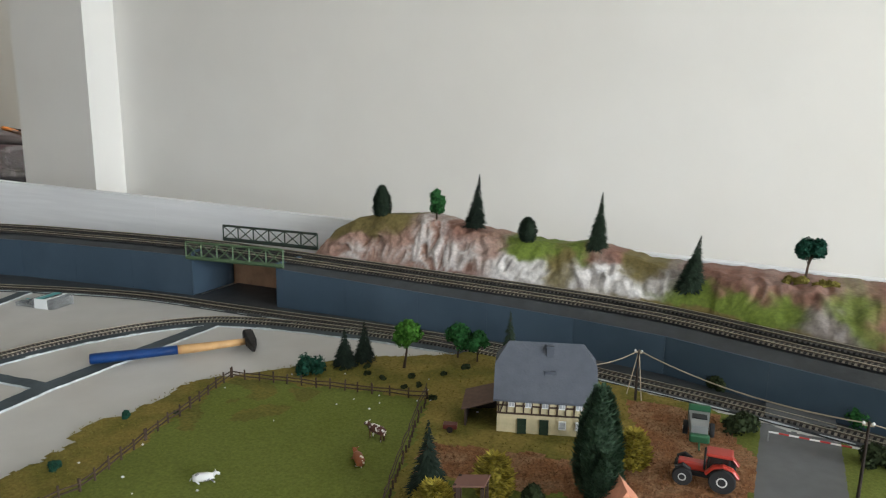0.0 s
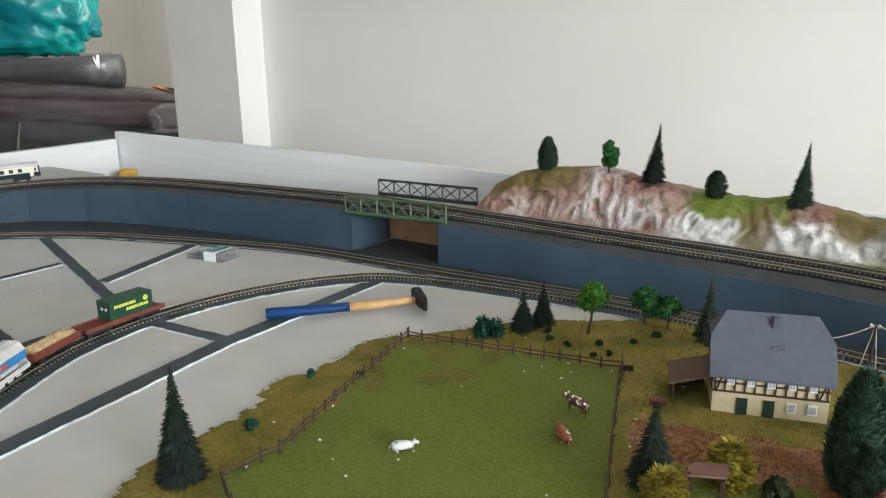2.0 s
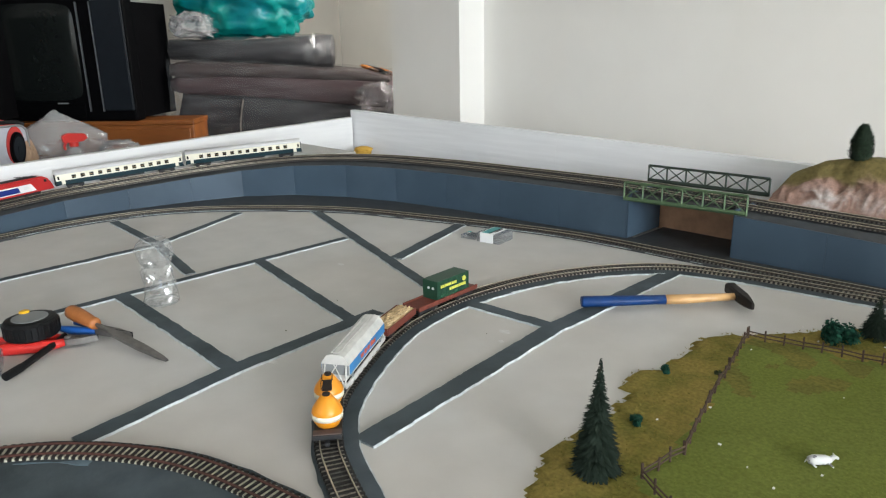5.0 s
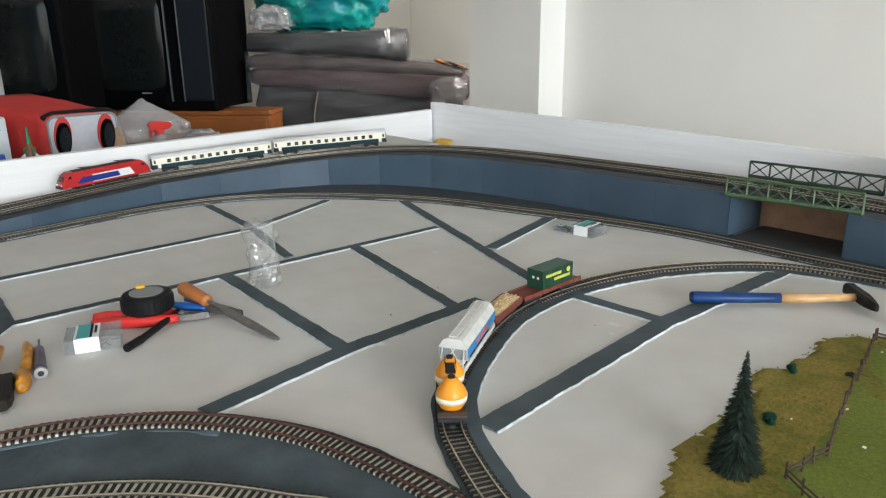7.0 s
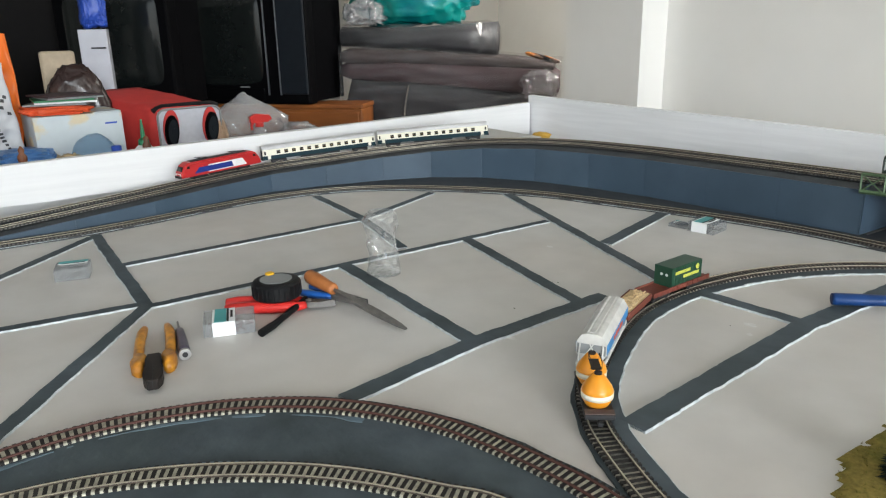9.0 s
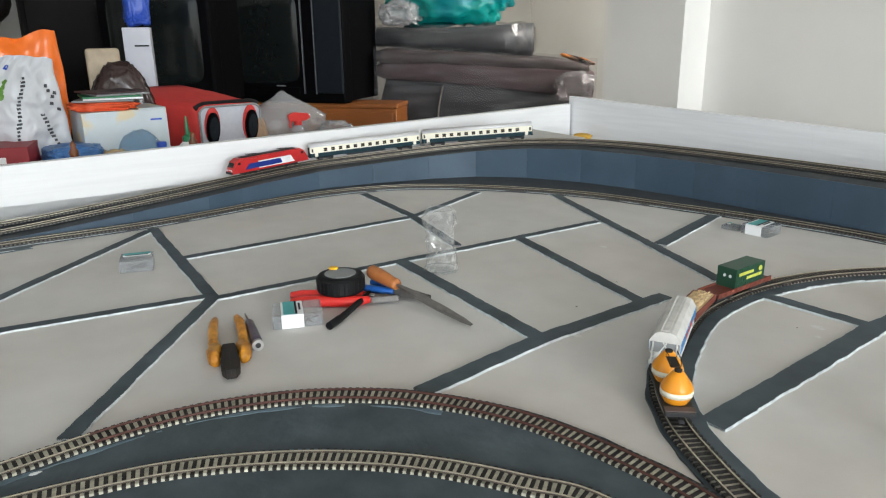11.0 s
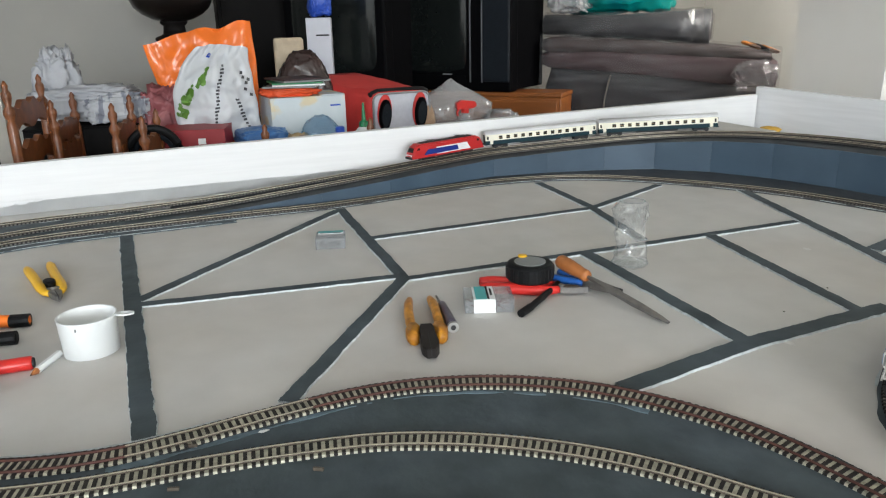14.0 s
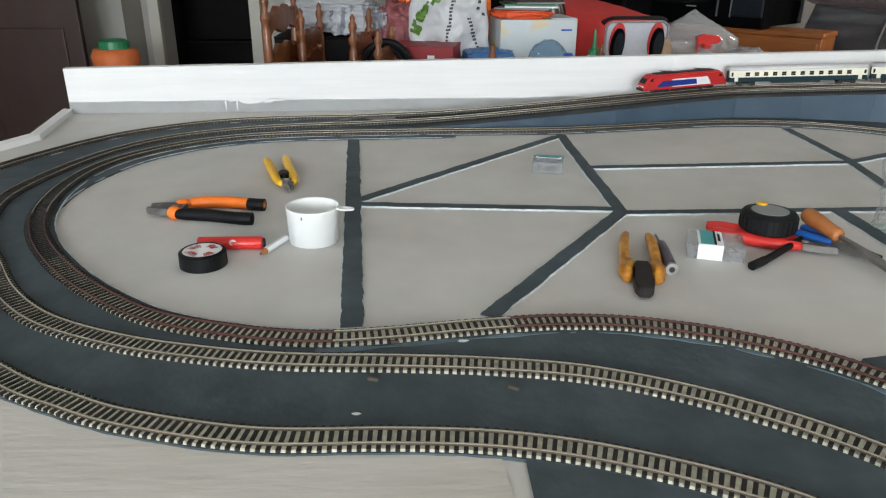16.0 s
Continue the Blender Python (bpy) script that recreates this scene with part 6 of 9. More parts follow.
sec = [(-0.0125, 0.016), (0.0125, 0.016), (0.0175, 0.0245), (0.0175, 0.0375), (0.0115, 0.0465), (0.006, 0.0485), (-0.006, 0.0485), (-0.0115, 0.0465), (-0.0175, 0.0375), (-0.0175, 0.0245)]
part("body", extrude_x(sec, -h + 0.008, h - 0.008), M_HOP, w)
part("roof_walk", box(-h + 0.012, h - 0.012, -0.0032, 0.0032, 0.0486, 0.0496), M_HOP, w)
for k in range(22):
    x = -h + 0.014 + (2 * h - 0.028) * k / 21
    part("roof_clip", box(x - 0.0012, x + 0.0012, -0.0062, -0.0040, 0.0484, 0.0502), M_HOP, w)
for s in (-1, 1):
    part("blue_band", box(-h + 0.0082, h - 0.0082, s * 0.0175 - 0.0004, s * 0.0175 + 0.0005, 0.0252, 0.0368), M_HOPBLUE, w, "blue band")
    for k, wide in enumerate((0.0095, 0.007, 0.0075, 0.007, 0.0085)):
        part("lettering_bar", box(-0.026 + k * 0.0112, -0.026 + k * 0.0112 + wide, s * 0.0181 - 0.0004, s * 0.0181 + 0.0004, 0.0285, 0.0335 + 0.001 * (k % 2)), M_REDTXT, w)
    part("sole_bar", box(-h, h, s * 0.0150 - 0.001, s * 0.0150 + 0.001, 0.0095, 0.0155, 0.0004), M_HOP, w)
    for k in range(-3, 4):
        part("chute", box(k * 0.017 - 0.005, k * 0.017 + 0.005, s * 0.012 - 0.002, s * 0.012 + 0.002, 0.005, 0.0095, 0.0006), M_HOP, w)
for e in (-1, 1):
    sheet = prism([(e * (h - 0.0078), 0.036), (e * (h - 0.0078), 0.0235), (e * (h - 0.022), 0.0155), (e * (h - 0.022), 0.036)], -0.0165, 0.0165, m=Matrix(((1, 0, 0, 0), (0, 0, -1, 0), (0, 1, 0, 0), (0, 0, 0, 1))))
    bmesh.ops.recalc_face_normals(sheet, faces=sheet.faces)
    part("end_sheet", sheet, M_GREYP, w, "grey sloping end sheet")
    part("end_platform", box(e * (h - 0.004) - 0.004, e * (h - 0.004) + 0.004, -0.015, 0.015, 0.0115, 0.014), M_HOP, w)
    for s in (-1, 1):
        part("end_strut", tube([(e * (h - 0.001), s * 0.014, 0.013), (e * (h - 0.009), s * 0.013, 0.038)], 0.0010, 5), M_HOP, w)
        part("end_strut", tube([(e * (h - 0.001), s * 0.013, 0.013), (e * (h - 0.008), -s * 0.002, 0.036)], 0.0008, 5), M_HOP, w)
running_gear(w, h)

# twin-drum tank wagon
w = wagon(0.388, 0.492, "orange twin-silo powder wagon with a white band on a dark frame")
h = 0.049
part("frame", box(-h, h, -0.0150, 0.0150, 0.0100, 0.0150, 0.0008), M_BLACK, w)
for e in (-1, 1):
    d = part("silo", lathe([(0.007, 0.010), (0.0115, 0.0145), (0.0160, 0.0225), (0.0163, 0.0305), (0.0150, 0.0345), (0.0085, 0.0440), (0.0055, 0.0480)], 26, m=Matrix.Translation((e * 0.0235, 0, 0))), M_ORANGE, w, "orange silo drum", True)
    part("white_band", lathe([(0.0164, 0.0235), (0.0167, 0.0295)], 26, m=Matrix.Translation((e * 0.0235, 0, 0))), M_CREAM, d, smooth=True)
    part("hatch", lathe([(0.0040, 0.0475), (0.0040, 0.0500)], 12, m=Matrix.Translation((e * 0.0235, 0, 0))), M_DARKIN, d)
part("walkway", box(-0.012, 0.012, -0.005, 0.005, 0.0462, 0.0475), M_DARKIN, w)
for s in (-1, 1):
    part("handrail", tube([(-0.011, s * 0.0055, 0.0472), (-0.011, s * 0.0055, 0.0545), (0.011, s * 0.0055, 0.0545), (0.011, s * 0.0055, 0.0472)], 0.0005, 5), M_DARKIN, w)
part("end_deck", box(h - 0.010, h - 0.001, -0.0148, 0.0148, 0.0152, 0.0165), material("dusty_brown", (0.09, 0.06, 0.05), 0.8), w)
running_gear(w, h, True)


# ---- tools and small things on the board ----
M_STEEL = material("dark_tool_steel", (0.19, 0.18, 0.17), 0.4, metal=0.7, vary=0.2, scale=80)
M_BLACKSTEEL = material("black_tool_steel", (0.018, 0.014, 0.012), 0.5, metal=0.0, spec=0.25, vary=0.2, scale=80)
M_BRIGHT = material("bright_steel", (0.45, 0.44, 0.43), 0.3, metal=0.9, vary=0.1, scale=80)
M_HBLUE = material("hammer_blue_paint", (0.005, 0.035, 0.135), 0.45, vary=0.2, scale=40, spec=0.3, coat=0.05)
M_ASH = material("ash_handle", (0.56, 0.33, 0.14), 0.4, vary=0.15, scale=60, stretch=(1, 1, 1), coat=0.2)
M_AMBER = material("worn_amber_rubber", (0.58, 0.25, 0.018), 0.36, vary=0.25, scale=70, second=(0.34, 0.13, 0.012), second_scale=45)
M_TOOLRED = material("red_tool_grip", (0.55, 0.025, 0.02), 0.35, vary=0.05)
M_TOOLBLUE = material("blue_tool_grip", (0.015, 0.11, 0.42), 0.4, vary=0.05)
M_TOOLORANGE = material("orange_tool_grip", (0.78, 0.17, 0.015), 0.4, vary=0.08)
M_TOOLBLACK = material("black_tool_grip", (0.005, 0.0052, 0.0058), 0.5, vary=0.1, spec=0.22)
M_TOOLYEL = material("yellow_tool_grip", (0.75, 0.42, 0.02), 0.4, vary=0.05)
M_FILEWOOD = material("file_handle_wood", (0.36, 0.125, 0.035), 0.45, vary=0.2, scale=50)
M_CUP = material("white_cup_plastic", (0.72, 0.735, 0.73), 0.35, vary=0.02)
M_LABEL = material("white_label", (0.74, 0.75, 0.75), 0.5, vary=0.02)
M_TEALLABEL = material("teal_label", (0.06, 0.33, 0.33), 0.45)


def clear_material(name, tint, haze, gloss=0.55, least=0.0):
    """Thin clear plastic: mostly see-through, with gloss at grazing angles."""
    m = bpy.data.materials.new(name)
    m.use_nodes = True
    n, ln = m.node_tree.nodes, m.node_tree.links
    n.remove(n["Principled BSDF"])
    tr = n.new("ShaderNodeBsdfTransparent")
    tr.inputs[0].default_value = (*tint, 1)
    df = n.new("ShaderNodeBsdfDiffuse")
    df.inputs[0].default_value = (0.8, 0.82, 0.83, 1)
    gl = n.new("ShaderNodeBsdfGlossy")
    gl.inputs["Roughness"].default_value = 0.12
    m1, m2 = n.new("ShaderNodeMixShader"), n.new("ShaderNodeMixShader")
    m1.inputs[0].default_value = haze
    ln.new(tr.outputs[0], m1.inputs[1])
    ln.new(df.outputs[0], m1.inputs[2])
    lw = n.new("ShaderNodeLayerWeight")
    lw.inputs[0].default_value = 0.12
    pw = n.new("ShaderNodeMath")
    pw.operation = "MULTIPLY_ADD"
    pw.inputs[1].default_value, pw.inputs[2].default_value = gloss, least
    ln.new(lw.outputs["Facing"], pw.inputs[0])
    ln.new(pw.outputs[0], m2.inputs[0])
    ln.new(m1.outputs[0], m2.inputs[1])
    ln.new(gl.outputs[0], m2.inputs[2])
    ln.new(m2.outputs[0], n["Material Output"].inputs[0])
    return m


M_CLEAR = clear_material("clear_plastic", (0.95, 0.96, 0.96), 0.06, 0.8, 0.13)
M_CLEARBOX = clear_material("hazy_box_plastic", (0.93, 0.94, 0.95), 0.09, 0.6, 0.05)


def laid(a, b, z=0.0):
    """A pose at a on the board whose x axis points to b."""
    d = Vector((b[0] - a[0], b[1] - a[1], 0))
    return Matrix.Translation((a[0], a[1], z)) @ Matrix.Rotation(math.atan2(d.y, d.x), 4, "Z")


# hammer
hm = thing("hammer", "hammer with blue and bare ash handle and dark steel head", "hammer", laid((-0.8354, 0.7406), (-0.6689, 0.9214), 0.0135))
L = 0.247
part("blue_grip", tube([(0, 0, 0), (0.004, 0, 0), (0.05, 0, 0), (0.11, 0, 0), (0.131, 0, 0)], [0.009, 0.0098, 0.0094, 0.0082, 0.0084], 14, flat=0.9), M_HBLUE, hm, "blue painted end of the handle", True)
part("handle", tube([(0.1305, 0, 0), (0.16, 0, 0), (0.20, 0, 0.001), (L - 0.006, 0, 0.002)], [0.0085, 0.0085, 0.0072, 0.0062], 14, flat=0.9), M_ASH, hm, "bare ash wood", True)
hd = bmesh.new()
sec = [(-0.047, 0.0022, 0.0050), (-0.038, 0.0040, 0.0068), (-0.026, 0.0066, 0.0082), (-0.012, 0.0090, 0.0088), (0.012, 0.0090, 0.0088), (0.026, 0.0088, 0.0088), (0.034, 0.0092, 0.0092), (0.038, 0.0085, 0.0085)]
rings = []
for y, hx, hz in sec:
    rings.append([hd.verts.new((L + sx * hx, y, 0.003 + sz * hz)) for sx, sz in ((-1, -0.6), (-0.6, -1), (0.6, -1), (1, -0.6), (1, 0.6), (0.6, 1), (-0.6, 1), (-1, 0.6))])
for a, b in zip(rings, rings[1:]):
    for k in range(8):
        hd.faces.new((a[k], a[(k + 1) % 8], b[(k + 1) % 8], b[k]))
hd.faces.new(rings[0][::-1])
hd.faces.new(rings[-1])
bmesh.ops.recalc_face_normals(hd, faces=hd.faces)
part("head", hd, M_BLACKSTEEL, hm, "dark steel head")


def pliers(m, label, grips, jaw, jaw_mat, width=0.022, thick=0.010, name="pliers", grip_r=0.0075, jaw_shape="blunt", sleeve=None, tips=None, guard=1.12):
    """Pliers that lie flat: x to the jaw's tip, pivot at the origin. grips: two lists of (x, y) along each handle, with a material."""
    ob = thing(name, label, "pliers", m, group="hand tools")
    w = width / 2
    if jaw_shape == "blunt":
        out = [(-0.014, -w * 0.8), (0.0, -w * 1.05), (jaw * 0.45, -w * 0.95), (jaw * 0.9, -w * 0.72), (jaw, -w * 0.5), (jaw, w * 0.5), (jaw * 0.9, w * 0.72), (jaw * 0.45, w * 0.95), (0.0, w * 1.05), (-0.014, w * 0.8)]
    elif jaw_shape == "open":
        out = [(-0.014, -w * 0.8), (0.0, -w), (jaw * 0.5, -w * 0.98), (jaw, -w * 0.62), (jaw * 0.97, -w * 0.30), (jaw * 0.45, -0.0015), (jaw * 0.45, 0.0015), (jaw * 0.97, w * 0.30), (jaw, w * 0.62), (jaw * 0.5, w * 0.98), (0.0, w), (-0.014, w * 0.8)]
    elif jaw_shape == "round":
        out = [(-0.014, -w * 0.7), (0.0, -w * 0.85), (jaw * 0.3, -w * 0.85), (jaw * 0.6, -w * 1.05), (jaw * 0.85, -w * 0.95), (jaw, -w * 0.55), (jaw, w * 0.55), (jaw * 0.85, w * 0.95), (jaw * 0.6, w * 1.05), (jaw * 0.3, w * 0.85), (0.0, w * 0.85), (-0.014, w * 0.7)]
    else:
        out = [(-0.012, -w * 0.8), (0.0, -w), (jaw * 0.5, -w * 0.7), (jaw, -w * 0.12), (jaw, w * 0.12), (jaw * 0.5, w * 0.7), (0.0, w), (-0.012, w * 0.8)]
    bm = prism(out, 0.004, 0.004 + thick)
    bmesh.ops.bevel(bm, geom=list(bm.edges), offset=0.0012, segments=2, affect="EDGES")
    j = part("jaw", bm, jaw_mat, ob)
    part("rivet", lathe([(0.0045, 0.0135), (0.0045, 0.0148), (0.0025, 0.0155)], 14), M_BRIGHT, j)
    if jaw_shape != "open":
        part("jaw_gap", box(jaw * 0.25, jaw * 1.002, -0.0005, 0.0005, 0.0045 + thick * 0.3, 0.0045 + thick), M_BLACK, j)
    for k, (pts, mat) in enumerate(grips):
        n = len(pts)
        line = spline([(x, y, 0.009) for x, y in pts], 0.006)
        rr = [grip_r * (0.62 + 0.38 * min(1, 4 * i / len(line))) * (1.0 if i < len(line) - 3 else 0.92 - 0.12 * (i - len(line) + 3)) for i in range(len(line))]
        g = part("grip", tube(line, rr, 12, flat=0.95), mat, ob, "", True)
        if tips:
            part("grip_tip", tube(line[int(len(line) * 0.82):], [grip_r * 1.04] * (len(line) - int(len(line) * 0.82)), 12, flat=0.95), tips, g)
        if sleeve:
            part("guard", tube(line[:4], [grip_r * guard * 0.7, grip_r * guard, grip_r * guard, grip_r * guard * 0.75], 12, flat=0.95), sleeve, g, smooth=True)
    return ob


amber = pliers(laid((-1.1984, -0.1042), (-1.1356, -0.1191)) @ Matrix.Diagonal((1, 0.87, 1, 1)), "pliers with worn amber grips and a black jaw, lying open", [
    ([(-0.004, 0.019), (-0.020, 0.0215), (-0.042, 0.0215), (-0.070, 0.0215), (-0.098, 0.020), (-0.120, 0.0165)], M_AMBER),
    ([(-0.004, -0.019), (-0.020, -0.0215), (-0.042, -0.0215), (-0.070, -0.0215), (-0.098, -0.020), (-0.120, -0.0165)], M_AMBER)], 0.064, M_BLACKSTEEL, 0.025, 0.013, grip_r=0.0074, jaw_shape="round")
for s in (-1, 1):
    out = [(-0.022, s * 0.0125), (-0.024, s * 0.0245), (-0.004, s * 0.0315), (0.016, s * 0.0285), (0.023, s * 0.0205), (0.020, s * 0.0125), (0.004, s * 0.0145), (-0.010, s * 0.0085)]
    bm = prism(out if s < 0 else out[::-1], 0.002, 0.0165)
    bmesh.ops.recalc_face_normals(bm, faces=bm.faces)
    bmesh.ops.bevel(bm, geom=list(bm.edges), offset=0.0022, segments=2, affect="EDGES")
    part("guard", bm, M_AMBER, amber, "flared amber guard", True)
pliers(laid((-1.4316, -0.7186), (-1.4364, -0.7693)), "combination pliers with orange and black grips, jaws open", [
    ([(0.002, 0.010), (-0.012, 0.021), (-0.035, 0.021), (-0.065, 0.024), (-0.10, 0.031), (-0.122, 0.032)], M_TOOLBLACK),
    ([(0.002, -0.012), (-0.014, -0.028), (-0.040, -0.036), (-0.075, -0.036), (-0.105, -0.030), (-0.122, -0.029)], M_TOOLORANGE)], 0.040, M_STEEL, 0.034, 0.010, grip_r=0.0092, jaw_shape="open", sleeve=M_TOOLORANGE, tips=M_TOOLBLACK)
pliers(laid((-1.5620, -0.5800), (-1.5045, -0.5627)), "small side cutters with yellow grips", [
    ([(0.008, 0.008), (-0.008, 0.0135), (-0.035, 0.0145), (-0.08, 0.0150), (-0.125, 0.0165), (-0.155, 0.0175)], M_TOOLYEL),
    ([(0.008, -0.008), (-0.008, -0.0135), (-0.035, -0.0145), (-0.08, -0.0150), (-0.125, -0.0165), (-0.150, -0.0175)], M_TOOLYEL)], 0.040, M_STEEL, 0.022, 0.009, name="side_cutters", grip_r=0.0076, jaw_shape="point")
sc = bpy.data.objects["side_cutters"]
part("spring", lathe([(0.008, 0.006), (0.0085, 0.009), (0.0085, 0.015), (0.006, 0.0165)], 16, m=Matrix.Translation((-0.040, 0, 0)) @ Matrix.Diagonal((1.9, 1.0, 1, 1))), M_TOOLBLACK, sc, "black spring housing")
pliers(laid((-1.2762, 0.1309), (-1.2514, 0.1719)), "red-handled pliers under the tape measure", [
    ([(-0.004, 0.006), (-0.02, 0.012), (-0.06, 0.014), (-0.09, 0.014), (-0.124, 0.0135)], M_TOOLRED),
    ([(-0.004, -0.006), (-0.02, -0.012), (-0.06, -0.012), (-0.09, -0.012), (-0.119, -0.0126)], M_TOOLRED)], 0.040, M_STEEL, 0.018, 0.009, grip_r=0.0092, jaw_shape="point")
pliers(laid((-1.2786, 0.1778), (-1.2244, 0.203)), "long-nose pliers with blue grips under the file", [
    ([(-0.006, 0.006), (-0.03, 0.013), (-0.05, 0.014), (-0.065, 0.012)], M_TOOLBLUE),
    ([(-0.006, -0.006), (-0.03, -0.012), (-0.05, -0.014), (-0.065, -0.014)], M_TOOLBLUE)], 0.058, M_STEEL, 0.017, 0.010, grip_r=0.0065, jaw_shape="point")

# tape measure
tm = thing("tape_measure", "black rubber-clad tape measure with a yellow button lying flat", "tape measure", pose(-1.3122, 0.0968, 0.0175, 0, 0, 62) @ Matrix.Diagonal((1, 1, 0.84, 1)))
R0 = 0.0355
part("case", lathe([(R0 * 0.93, 0), (R0, 0.003), (R0, 0.026), (R0 * 0.93, 0.030), (R0 * 0.8, 0.0315)], 36), M_TOOLBLACK, tm)
for k in range(28):
    a = 2 * math.pi * k / 28
    part("rib", tube([(R0 * math.cos(a), R0 * math.sin(a), 0.005), (R0 * math.cos(a), R0 * math.sin(a), 0.025)], 0.0010, 5), M_TOOLBLACK, tm)
part("label", lathe([(R0 * 0.66, 0.0312), (R0 * 0.66, 0.0322)], 30), M_GREYP, tm, "grey label disc")
part("button", lathe([(0.007, 0.031), (0.007, 0.0345), (0.005, 0.0355)], 16, m=Matrix.Translation((-0.012, 0.022, 0))), M_TOOLYEL, tm, "yellow button")
strap = thing("marker_pen", "black marker pen lying beside the pliers", "pen", laid((-1.2189, 0.038), (-1.2832, 0.1259), 0.0055))
part("barrel", tube([(0, 0, 0), (0.03, 0, 0), (0.085, 0, 0.004), (0.115, 0, 0.008)], [0.0052, 0.0050, 0.0046, 0.0042], 12), M_TOOLBLACK, strap, "", True)
part("cap", tube([(-0.001, 0, 0), (0.028, 0, 0)], 0.0057, 12), M_TOOLBLACK, strap)

# file
fl2 = thing("file", "steel file with a turned wooden handle leaning on the pliers", "file", look((-1.3237, 0.1517, 0.035), (-1.1217, 0.2068, 0.002)) @ Matrix.Rotation(radians(180), 4, "X"))
part("handle", lathe([(0.008, 0.0), (0.0105, 0.004), (0.0112, 0.018), (0.0098, 0.040), (0.0088, 0.052), (0.0092, 0.058), (0.0075, 0.062)], 18), M_FILEWOOD, fl2, "turned wooden handle", True)
part("tang", lathe([(0.0026, 0.061), (0.0026, 0.088)], 8), M_STEEL, fl2)
fb = bmesh.new()
rr = [(0.066, 0.0030, 0.002), (0.100, 0.0062, 0.0024), (0.155, 0.0068, 0.0024), (0.195, 0.0046, 0.0018), (0.211, 0.0022, 0.0010)]
rings = [[fb.verts.new((sx * a, sy * b, z)) for sx, sy in ((-1, -1), (1, -1), (1, 1), (-1, 1))] for z, a, b in rr]
for a, b in zip(rings, rings[1:]):
    for k in range(4):
        fb.faces.new((a[k], a[(k + 1) % 4], b[(k + 1) % 4], b[k]))
fb.faces.new(rings[0][::-1])
fb.faces.new(rings[-1])
part("blade", fb, M_STEEL, fl2, "dull steel blade")

# voltage tester
vt = thing("voltage_tester", "slim grey voltage tester screwdriver", "screwdriver", laid((-1.2089, -0.0652), (-1.3505, -0.0416), 0.0075))
part("handle", tube([(0, 0, 0), (0.012, 0, 0), (0.05, 0, 0), (0.08, 0, -0.001), (0.09, 0, -0.002)], [0.0072, 0.0074, 0.0066, 0.0058, 0.003], 12), material("smoky_plastic", (0.075, 0.062, 0.085), 0.3, vary=0.15, scale=60), vt, "smoky plastic handle", True)
part("shaft", tube([(0.088, 0, -0.002), (0.128, 0, -0.0055)], 0.0014, 8), M_STEEL, vt)
part("end_cap", lathe([(0.0075, -0.001), (0.0075, 0.004), (0.0035, 0.0042)], 16, m=Matrix.Rotation(radians(-90), 4, "Y")), M_BRIGHT, vt)
part("bore", lathe([(0.0036, 0.0038), (0.0036, 0.0046), (0.001, 0.0047)], 12, m=Matrix.Rotation(radians(-90), 4, "Y")), M_BLACK, vt, "dark hole in the end")


def parts_box(m, lx, ly, h, label, sleeve_at, sleeve_w, contents, front=True):
    """A small hinged clear box with a paper sleeve."""
    ob = thing("parts_box", label, "plastic box", m, group="clear parts boxes")
    t = 0.0012
    for name, b in (("bottom", (0, lx, 0, ly, 0, t)), ("lid", (0, lx, 0, ly, h - t, h)), ("front", (0, lx, 0, t, t, h - t)), ("back", (0, lx, ly - t, ly, t, h - t)), ("end", (0, t, t, ly - t, t, h - t)), ("end", (lx - t, lx, t, ly - t, t, h - t))):
        part(name, box(*b), M_CLEARBOX, ob)
    s0, s1 = sleeve_at, sleeve_at + sleeve_w
    if front:
        sl = part("sleeve", box(s0, s1, -0.0008, -0.0001, 0.0005, h + 0.0006), M_LABEL, ob, "white paper sleeve")
        part("sleeve_top", box(s0, s1, -0.0008, ly * 0.98, h + 0.0001, h + 0.0007), M_LABEL, sl)
    else:
        sl = part("sleeve", box(s0, s1, ly * 0.62, ly * 0.98, h + 0.0001, h + 0.0007), M_LABEL, ob, "narrow paper label")
        part("teal_stripe", box(s0, s1, ly * 0.70, ly * 0.95, h + 0.0008, h + 0.0012), M_TEALLABEL, sl)
        part("dark_stripe", box(s0 + 0.004, s1 - 0.004, ly * 0.63, ly * 0.69, h + 0.0008, h + 0.0012), M_TOOLBLACK, sl)
    if front:
        part("teal_stripe", box(s0 + sleeve_w * 0.10, s0 + sleeve_w * 0.62, 0.001, ly * 0.97, h + 0.0008, h + 0.0012), M_TEALLABEL, sl)
        part("dark_stripe", box(s0 + sleeve_w * 0.63, s0 + sleeve_w * 0.73, 0.001, ly * 0.97, h + 0.0008, h + 0.0012), M_TOOLBLACK, sl)
        part("lettering_bar", box(s0 + sleeve_w * 0.8, s0 + sleeve_w * 0.9, ly * 0.3, ly * 0.8, h + 0.0008, h + 0.0012), M_TOOLBLACK, sl)
    rnd = random.Random(int(lx * 1e4) + int(contents[0] * 100))
    bm = bmesh.new()
    for _ in range(26):
        x, y = rnd.uniform(0.006, lx - 0.006), rnd.uniform(0.006, ly - 0.006)
        a, l = rnd.uniform(0, 3.14), rnd.uniform(0.003, 0.005)
        tube([(x - l * math.cos(a), y - l * math.sin(a), 0.003), (x + l * math.cos(a), y + l * math.sin(a), 0.004 + rnd.uniform(0, 0.003))], 0.0009, 5, bm)
    part("small_parts", bm, contents[1], ob)
    return ob


